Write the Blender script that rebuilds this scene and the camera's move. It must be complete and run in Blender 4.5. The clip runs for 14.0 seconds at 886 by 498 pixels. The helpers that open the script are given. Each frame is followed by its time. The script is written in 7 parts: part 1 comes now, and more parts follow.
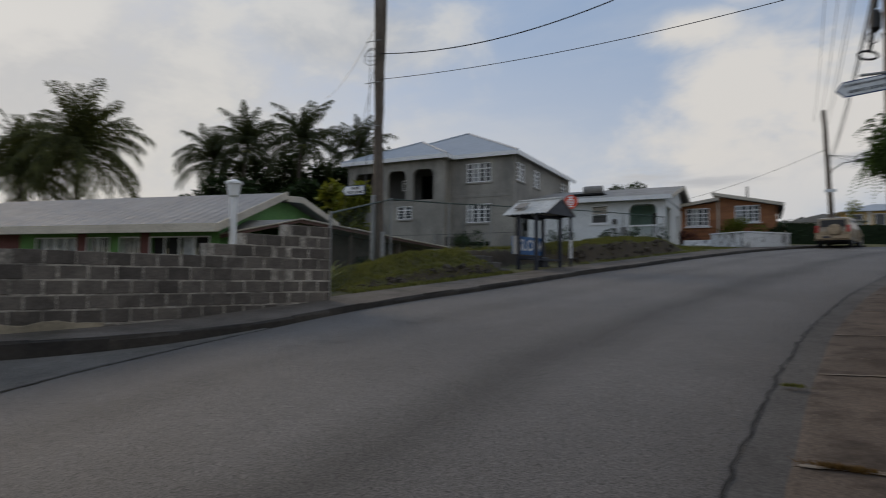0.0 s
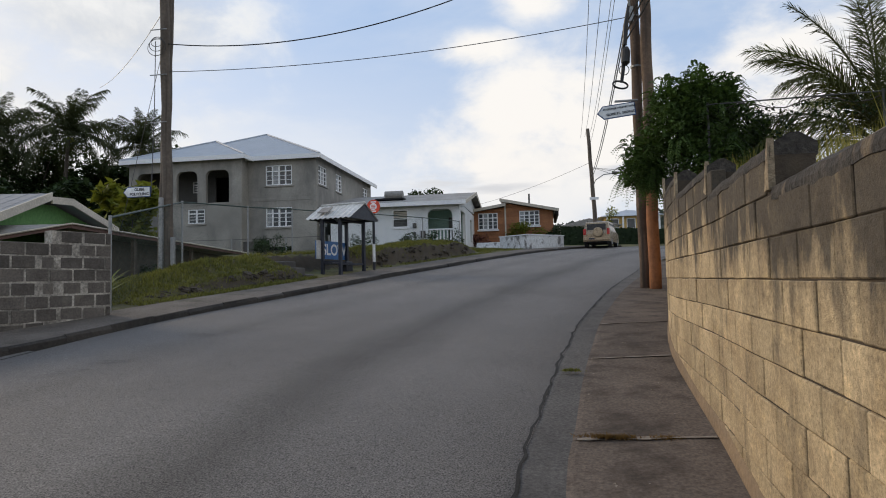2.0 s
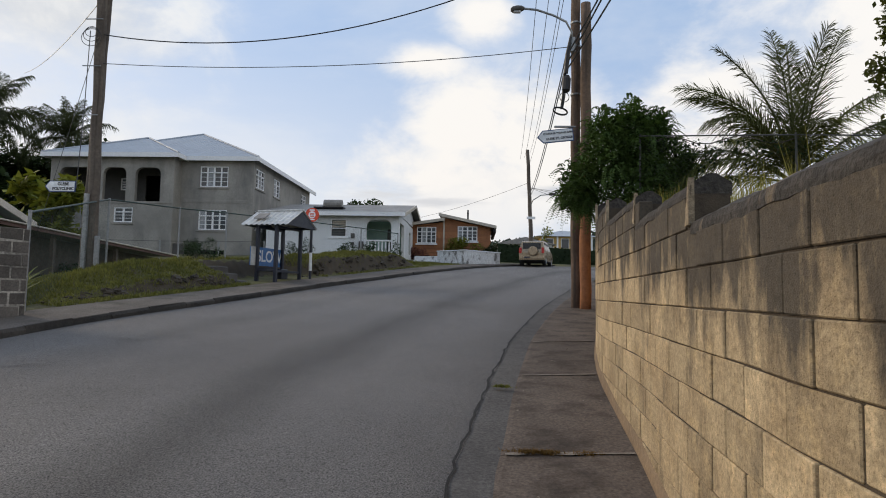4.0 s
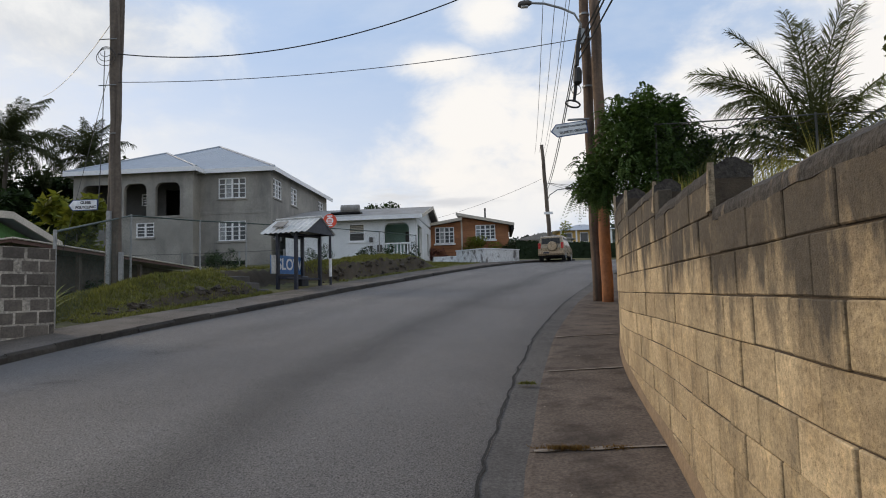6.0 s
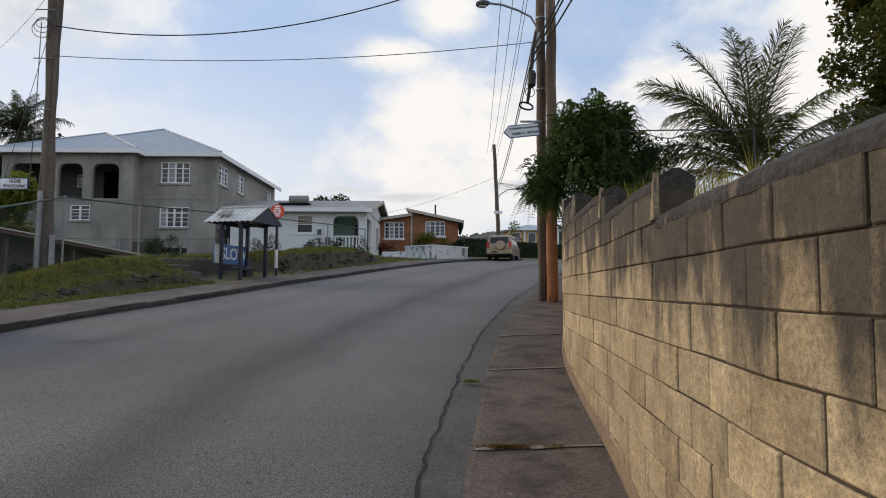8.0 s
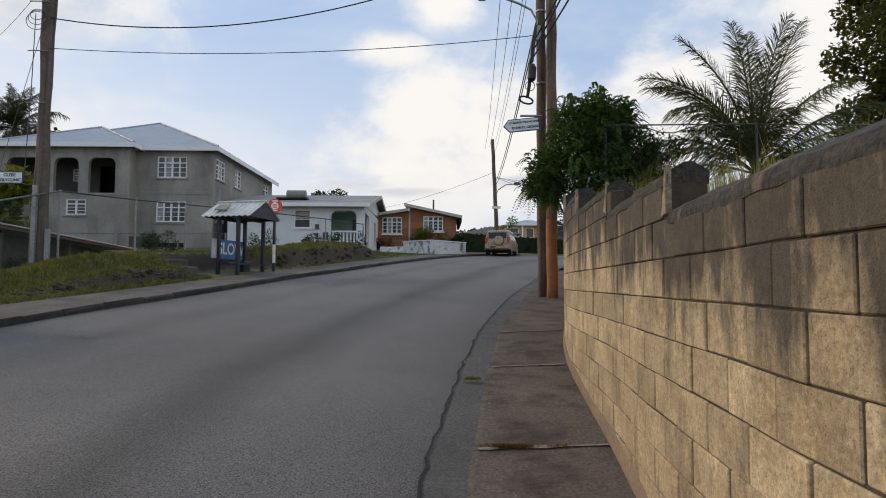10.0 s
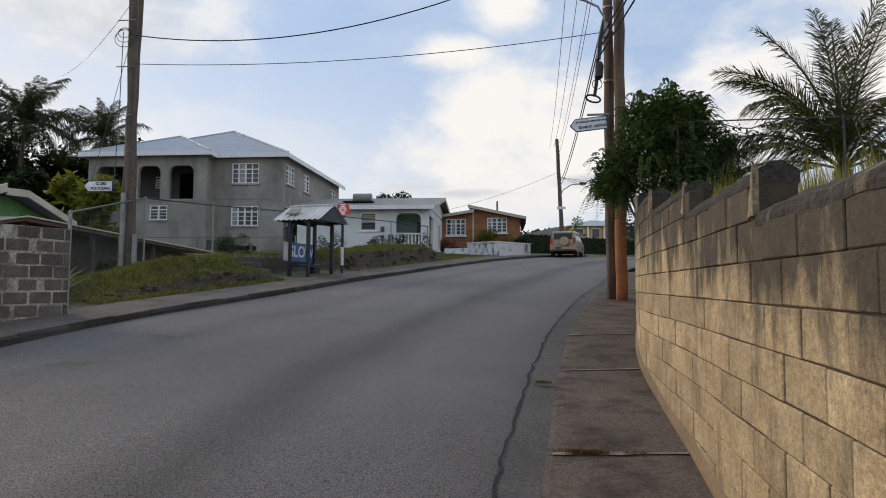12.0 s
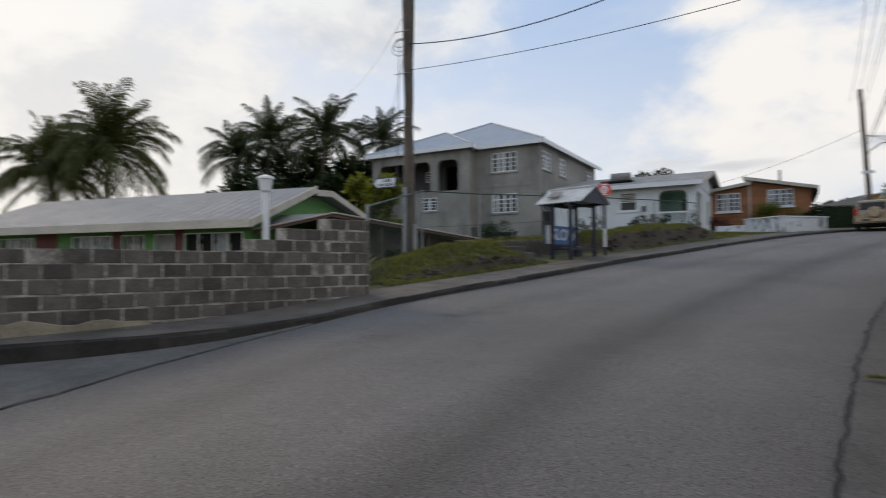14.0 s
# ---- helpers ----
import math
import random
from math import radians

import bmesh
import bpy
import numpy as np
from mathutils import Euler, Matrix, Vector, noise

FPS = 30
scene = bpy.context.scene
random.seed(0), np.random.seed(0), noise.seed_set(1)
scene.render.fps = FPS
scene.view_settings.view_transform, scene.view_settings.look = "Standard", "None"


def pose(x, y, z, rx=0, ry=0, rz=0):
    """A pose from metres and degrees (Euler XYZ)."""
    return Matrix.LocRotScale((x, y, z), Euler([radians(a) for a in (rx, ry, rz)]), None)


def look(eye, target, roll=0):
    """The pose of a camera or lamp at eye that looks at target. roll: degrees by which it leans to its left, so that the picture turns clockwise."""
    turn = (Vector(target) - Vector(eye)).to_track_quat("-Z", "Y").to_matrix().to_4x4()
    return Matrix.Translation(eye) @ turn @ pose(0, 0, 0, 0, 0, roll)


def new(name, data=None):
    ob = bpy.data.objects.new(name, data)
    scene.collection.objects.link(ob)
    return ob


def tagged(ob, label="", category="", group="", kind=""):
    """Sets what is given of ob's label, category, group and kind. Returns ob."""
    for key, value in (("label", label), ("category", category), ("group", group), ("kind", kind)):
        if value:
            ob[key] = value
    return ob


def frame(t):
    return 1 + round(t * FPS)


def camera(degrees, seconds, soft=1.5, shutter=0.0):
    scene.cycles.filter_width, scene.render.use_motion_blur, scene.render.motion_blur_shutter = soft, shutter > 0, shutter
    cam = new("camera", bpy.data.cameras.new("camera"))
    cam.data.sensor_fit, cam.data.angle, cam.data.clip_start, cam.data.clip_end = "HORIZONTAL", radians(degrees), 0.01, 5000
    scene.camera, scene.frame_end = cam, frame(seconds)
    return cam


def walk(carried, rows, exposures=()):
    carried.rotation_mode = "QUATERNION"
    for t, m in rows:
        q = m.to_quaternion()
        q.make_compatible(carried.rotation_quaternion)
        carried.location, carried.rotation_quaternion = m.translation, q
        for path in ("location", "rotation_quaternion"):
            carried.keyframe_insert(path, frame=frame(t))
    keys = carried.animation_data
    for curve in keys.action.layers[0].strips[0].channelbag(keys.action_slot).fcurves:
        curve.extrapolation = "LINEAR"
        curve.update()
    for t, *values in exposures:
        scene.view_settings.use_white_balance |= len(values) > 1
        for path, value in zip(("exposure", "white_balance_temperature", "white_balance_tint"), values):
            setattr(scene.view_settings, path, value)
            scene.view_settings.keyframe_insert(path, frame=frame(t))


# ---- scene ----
def aim(x, y, z, yaw, pitch, roll):
    return pose(x, y, z, 0, 0, yaw) @ pose(0, 0, 0, 90 + pitch) @ pose(0, 0, 0, 0, 0, roll)


cam = camera(72.5, 14.0, soft=1.0, shutter=0.16)
PATH = [
    (0.0, 0.099, 0.057, 1.525, 27.61, 2.75, 0.57),
    (0.2, 0.097, 0.020, 1.545, 15.8, 3.2, 0.30),
    (0.3, 0.096, 0.010, 1.550, 11.3, 3.3, 0.25),
    (0.5, 0.095, -0.005, 1.558, 4.95, 3.46, 0.11),
    (1.0, 0.119, 0.017, 1.568, -0.18, 3.81, -0.76),
    (1.5, 0.066, -0.016, 1.556, 4.82, 3.60, -1.60),
    (2.0, 0.067, -0.022, 1.541, 9.00, 2.99, -1.27),
    (2.5, 0.058, -0.068, 1.544, 9.12, 3.69, 0.56),
    (3.0, 0.074, -0.081, 1.547, 7.66, 4.42, 1.76),
    (3.5, 0.078, -0.104, 1.555, 4.63, 4.56, 1.27),
    (3.7, 0.061, -0.122, 1.559, 3.44, 4.09, 1.45),
    (5.8, 0.053, -0.106, 1.570, 3.68, 5.24, -0.83),
    (6.0, 0.058, -0.107, 1.558, 4.83, 4.18, -1.59),
    (6.5, 0.043, -0.131, 1.547, 6.73, 3.57, -0.54),
    (7.0, 0.067, -0.144, 1.565, 3.47, 5.12, 0.71),
    (7.5, 0.072, -0.123, 1.578, 0.72, 5.00, 0.91),
    (8.0, 0.057, -0.095, 1.573, -0.00, 3.72, 0.22),
    (8.2, 0.058, -0.070, 1.573, -0.29, 2.98, -0.49),
    (10.3, 0.018, 0.007, 1.588, -0.23, 3.27, 0.33),
    (10.5, 0.017, 0.003, 1.597, -0.28, 3.08, -0.33),
    (11.0, -0.000, 0.000, 1.600, 0.00, 3.44, 0.19),
    (11.5, -0.010, 0.008, 1.604, 0.20, 3.50, -0.23),
    (12.0, -0.043, -0.013, 1.596, 5.75, 3.35, 0.31),
    (12.5, -0.044, -0.001, 1.605, 4.15, 3.58, -0.56),
    (13.0, -0.061, -0.001, 1.597, 4.84, 3.35, 0.52),
    (13.5, -0.120, -0.024, 1.596, 8.58, 2.44, 0.18),
    (13.6, -0.127, 0.021, 1.583, 10.74, 2.02, -0.00),
    (13.8, -0.193, 0.024, 1.563, 17.75, 1.51, -0.51),
    (14.0, -0.305, 0.019, 1.547, 29.58, 1.89, -0.46),
]
walk(cam, [(t, aim(*p)) for t, *p in PATH], [(0.0, -0.62), (0.3, -0.32), (0.8, -0.05), (13.6, -0.08), (14.0, -0.1)])

# ---- light ----
SUN_AZ, SUN_EL = radians(-66), radians(24)     # from +y towards +x, height
sun_way = Vector((math.sin(SUN_AZ) * math.cos(SUN_EL), math.cos(SUN_AZ) * math.cos(SUN_EL), math.sin(SUN_EL)))
sun = new("sun", bpy.data.lights.new("sun", "SUN"))
sun.data.energy, sun.data.angle, sun.data.color = 1.7, radians(20), (1.0, 0.80, 0.56)
sun.matrix_world = look(sun_way * 50, (0, 0, 0))

world = bpy.data.worlds.new("sky")
scene.world = world
world.use_nodes = True
wn, wl = world.node_tree.nodes, world.node_tree.links
wn.clear()


def wnode(kind, **kw):
    n = wn.new(kind)
    for k, v in kw.items():
        n.inputs[k].default_value = v
    return n


sky = wn.new("ShaderNodeTexSky")
sky.sky_type, sky.sun_disc = "NISHITA", False
sky.sun_elevation, sky.sun_rotation, sky.dust_density, sky.air_density = SUN_EL, SUN_AZ, 1.2, 1.0
coord = wn.new("ShaderNodeTexCoord")
sep = wn.new("ShaderNodeSeparateXYZ")
wl.new(coord.outputs["Generated"], sep.inputs[0])


def wmath(op, a, b=None):
    n = wn.new("ShaderNodeMath")
    n.operation = op
    for i, v in enumerate((a, b)):
        if v is None:
            continue
        if isinstance(v, (int, float)):
            n.inputs[i].default_value = v
        else:
            wl.new(v, n.inputs[i])
    return n.outputs[0]


lift = wmath("ADD", wmath("MAXIMUM", sep.outputs[2], 0.0), 0.16)
flat = wn.new("ShaderNodeCombineXYZ")
wl.new(wmath("DIVIDE", sep.outputs[0], lift), flat.inputs[0])
wl.new(wmath("DIVIDE", sep.outputs[1], lift), flat.inputs[1])


def clouds(scale, detail, lo, hi, seed, rough=0.58):
    shift = wn.new("ShaderNodeVectorMath")
    shift.inputs[1].default_value = seed
    wl.new(flat.outputs[0], shift.inputs[0])
    n = wnode("ShaderNodeTexNoise", Scale=scale, Detail=detail, Roughness=rough, Distortion=0.35)
    wl.new(shift.outputs[0], n.inputs["Vector"])
    r = wnode("ShaderNodeMapRange", **{"From Min": lo, "From Max": hi})
    r.interpolation_type = "SMOOTHSTEP"
    wl.new(n.outputs[0], r.inputs[0])
    return r.outputs[0]


def wmix(fac, a, b):
    n = wn.new("ShaderNodeMix")
    n.data_type = "RGBA"
    for s, v in ((n.inputs[0], fac), (n.inputs[6], a), (n.inputs[7], b)):
        if isinstance(v, (int, float, tuple)):
            s.default_value = v
        else:
            wl.new(v, s)
    return n.outputs[2]


gain = wn.new("ShaderNodeVectorMath")
gain.operation = "MULTIPLY"
gain.inputs[1].default_value = (0.115, 0.115, 0.125)
wl.new(sky.outputs[0], gain.inputs[0])
veil = wmix(0.65, gain.outputs[0], (0.38, 0.58, 0.90, 1))
azimuth = wmath("MULTIPLY", wmath("ARCTAN2", sep.outputs[0], sep.outputs[1]), 57.2958)
height = wmath("MULTIPLY", wmath("ARCSINE", sep.outputs[2]), 57.2958)


def billow(scale, detail, stretch, rough):
    grow = wn.new("ShaderNodeVectorMath")
    grow.operation = "MULTIPLY"
    grow.inputs[1].default_value = stretch
    wl.new(coord.outputs["Generated"], grow.inputs[0])
    n = wnode("ShaderNodeTexNoise", Scale=scale, Detail=detail, Roughness=rough, Distortion=0.2)
    wl.new(grow.outputs[0], n.inputs["Vector"])
    return n.outputs[0]


def masses(lumps):
    """How deep a direction lies inside overlapping cloud masses (azimuth, height, half width, half height in degrees)."""
    depth = None
    for a, h, ra, rh in lumps:
        p = wmath("POWER", wmath("ABSOLUTE", wmath("DIVIDE", wmath("SUBTRACT", azimuth, a), ra)), 2)
        q = wmath("POWER", wmath("ABSOLUTE", wmath("DIVIDE", wmath("SUBTRACT", height, h), rh)), 2)
        d = wmath("SUBTRACT", 1.0, wmath("SQRT", wmath("ADD", p, q)))
        depth = d if depth is None else wmath("MAXIMUM", depth, d)
    return depth


def soft_edge(v, lo, hi):
    r = wnode("ShaderNodeMapRange", **{"From Min": lo, "From Max": hi})
    r.interpolation_type = "SMOOTHSTEP"
    wl.new(v, r.inputs[0])
    return r.outputs[0]


rag = wmath("MULTIPLY", wmath("SUBTRACT", billow(6.5, 10, (1, 1, 1.6), 0.6), 0.5), 2.1)
cumulus = soft_edge(wmath("ADD", masses(((1, 10.0, 15, 6.5), (-1.5, 16.0, 6.5, 5.0), (6, 14.0, 7, 8.0), (-5, 21.0, 4.2, 1.8), (0.5, 25.0, 3.4, 2.2), (20, 13.0, 14, 4.5), (27, 16.5, 13, 6.5), (37, 22.0, 13, 10.0))), rag), -0.30, 0.62)
cumulus = wmath("MULTIPLY", cumulus, wmath("ADD", wmath("MULTIPLY", soft_edge(height, 4.0, 11.0), 0.45), 0.5))
overcast = soft_edge(wmath("ADD", masses(((-62, 14.0, 34, 22.0), (-38, 22.0, 15, 6.0))), wmath("MULTIPLY", rag, 0.8)), -0.15, 0.75)
elsewhere = clouds(0.62, 9, 0.455, 0.595, (12.6, 6.3, 0.0), 0.62)
aside = soft_edge(wmath("ABSOLUTE", azimuth), 55.0, 95.0)
overhead = soft_edge(height, 27.0, 42.0)
bank = wmath("MULTIPLY", elsewhere, wmath("MAXIMUM", aside, overhead))
thin = wmath("MULTIPLY", clouds(0.9, 7, 0.42, 0.70, (3.3, 9.1, 1.0)), 0.34)
white = wmix(wmath("MAXIMUM", bank, thin), veil, (0.90, 0.90, 0.90, 1))
white = wmix(wmath("MULTIPLY", overcast, 0.85), white, wmix(soft_edge(rag, -0.35, 0.3), (0.56, 0.60, 0.66, 1), (0.92, 0.91, 0.88, 1)))
white = wmix(cumulus, white, wmix(soft_edge(rag, -0.55, 0.05), (0.74, 0.77, 0.82, 1), (0.97, 0.94, 0.90, 1)))
streak = wmath("SUBTRACT", billow(3.4, 9, (1, 1, 7.5), 0.6), 0.5)
grey = wmix(soft_edge(wmath("ADD", masses(((-9.5, 9.3, 9, 1.5), (-4, 8.6, 5, 0.9), (9, 9.6, 5, 1.0), (-70, 27, 14, 3))), wmath("MULTIPLY", streak, 3.4)), 0.1, 0.9), white, (0.47, 0.52, 0.61, 1))
glow = wn.new("ShaderNodeVectorMath")
glow.operation = "DOT_PRODUCT"
glow.inputs[1].default_value = sun_way
wl.new(coord.outputs["Generated"], glow.inputs[0])
warm = wnode("ShaderNodeMapRange", **{"From Min": 0.2, "From Max": 1.0})
wl.new(glow.outputs["Value"], warm.inputs[0])
low = wnode("ShaderNodeMapRange", **{"From Min": 0.42, "From Max": 0.08})
wl.new(sep.outputs[2], low.inputs[0])
near_sun = wmath("MULTIPLY", wmath("MULTIPLY", warm.outputs[0], 0.42), wmath("ADD", wmath("MULTIPLY", low.outputs[0], 0.7), 0.3))
final = wmix(near_sun, grey, (1.0, 0.93, 0.80, 1))
pale = wmath("MULTIPLY", low.outputs[0], 0.46)
final = wmix(pale, final, (0.93, 0.88, 0.83, 1))
back = wnode("ShaderNodeBackground", Strength=1.07)
wl.new(final, back.inputs[0])
wout = wn.new("ShaderNodeOutputWorld")
wl.new(back.outputs[0], wout.inputs[0])

# ---- materials ----


def surface(name, base, second=None, rough=0.8, metal=0.0, grain=18.0, stain=1.3, amount=0.5, bump=0.15, bump_scale=60.0, contrast=0.2,
            spread=0.0, dirt=None, dirt_at=(0.52, 0.68), dirt_stretch=(1, 1, 1), island=False, mould=None):
    """A surface with fine grain, wide stains and relief; spread varies pieces by Object Info's Random."""
    m = bpy.data.materials.new(name)
    m.use_nodes = True
    nt, lk = m.node_tree.nodes, m.node_tree.links
    bsdf = nt["Principled BSDF"]
    tc = nt.new("ShaderNodeTexCoord")
    geo = nt.new("ShaderNodeNewGeometry")
    where = geo.outputs["Position"]

    def noise_at(scale, detail, stretch=(1, 1, 1)):
        mp = nt.new("ShaderNodeMapping")
        mp.inputs["Scale"].default_value = stretch
        lk.new(where, mp.inputs[0])
        n = nt.new("ShaderNodeTexNoise")
        n.inputs["Scale"].default_value, n.inputs["Detail"].default_value, n.inputs["Roughness"].default_value = scale, detail, 0.62
        lk.new(mp.outputs[0], n.inputs["Vector"])
        return n.outputs[0]

    def ranged(v, lo, hi, a=0.0, b=1.0):
        r = nt.new("ShaderNodeMapRange")
        for k, x in (("From Min", lo), ("From Max", hi), ("To Min", a), ("To Max", b)):
            r.inputs[k].default_value = x
        lk.new(v, r.inputs[0])
        return r.outputs[0]

    def blend(fac, a, b, mode="MIX"):
        n = nt.new("ShaderNodeMix")
        n.data_type, n.blend_type = "RGBA", mode
        for s, v in ((n.inputs[0], fac), (n.inputs[6], a), (n.inputs[7], b)):
            if isinstance(v, (int, float, tuple)):
                s.default_value = v
            else:
                lk.new(v, s)
        return n.outputs[2]

    four = lambda c: (*c, 1.0)
    second = second or tuple(v * 0.62 for v in base)
    wide = ranged(noise_at(stain, 5), 0.36, 0.66, 0, amount)
    col = blend(wide, four(base), four(second))
    fine = ranged(noise_at(grain, 4), 0.3, 0.7, 1 - contrast, 1 + contrast)
    tint = nt.new("ShaderNodeCombineColor")
    for i in range(3):
        lk.new(fine, tint.inputs[i])
    col = blend(1.0, col, tint.outputs[0], "MULTIPLY")
    if spread:
        info = nt.new("ShaderNodeObjectInfo")
        src = geo.outputs["Random Per Island"] if island else info.outputs["Random"]
        v = ranged(src, 0, 1, 1 - spread, 1 + spread)
        tint2 = nt.new("ShaderNodeCombineColor")
        for i in range(3):
            lk.new(v, tint2.inputs[i])
        col = blend(1.0, col, tint2.outputs[0], "MULTIPLY")
    if dirt:
        field = noise_at(1.0, 10, dirt_stretch)
        if mould:       # growth that is thickest along the climbing top of a wall
            axes = nt.new("ShaderNodeSeparateXYZ")
            lk.new(where, axes.inputs[0])
            climb = nt.new("ShaderNodeMath")
            climb.operation = "MULTIPLY_ADD"
            climb.inputs[1].default_value = -mould[2]
            lk.new(axes.outputs[1], climb.inputs[0])
            lk.new(axes.outputs[2], climb.inputs[2])
            more = nt.new("ShaderNodeMath")
            lk.new(ranged(climb.outputs[0], mould[0], mould[1], -0.11, 0.25), more.inputs[0])
            lk.new(field, more.inputs[1])
            field = more.outputs[0]
        col = blend(ranged(field, *dirt_at, 0, 0.88), col, four(dirt))
    lk.new(col, bsdf.inputs["Base Color"])
    bsdf.inputs["Metallic"].default_value = metal
    lk.new(ranged(noise_at(grain * 0.6, 3), 0.3, 0.7, max(rough - 0.1, 0.05), min(rough + 0.1, 1.0)), bsdf.inputs["Roughness"])
    if bump:
        b = nt.new("ShaderNodeBump")
        b.inputs["Strength"].default_value, b.inputs["Distance"].default_value = bump, 0.02
        lk.new(noise_at(bump_scale, 4), b.inputs["Height"])
        lk.new(b.outputs[0], bsdf.inputs["Normal"])
    return m


def leafy(name, base, second, spread=0.35, through_light=0.25):
    m = surface(name, base, second, rough=0.75, grain=6, stain=2.5, amount=0.9, bump=0, spread=spread, island=True)
    m.node_tree.nodes["Principled BSDF"].inputs["Specular IOR Level"].default_value = 0.25
    nt, lk = m.node_tree.nodes, m.node_tree.links
    bsdf = nt["Principled BSDF"]
    tr = nt.new("ShaderNodeBsdfTranslucent")
    tr.inputs[0].default_value = (base[0] * 1.3, base[1] * 1.4, base[2], 1)
    mx = nt.new("ShaderNodeMixShader")
    mx.inputs[0].default_value = through_light
    lk.new(bsdf.outputs[0], mx.inputs[1])
    lk.new(tr.outputs[0], mx.inputs[2])
    lk.new(mx.outputs[0], nt["Material Output"].inputs[0])
    return m


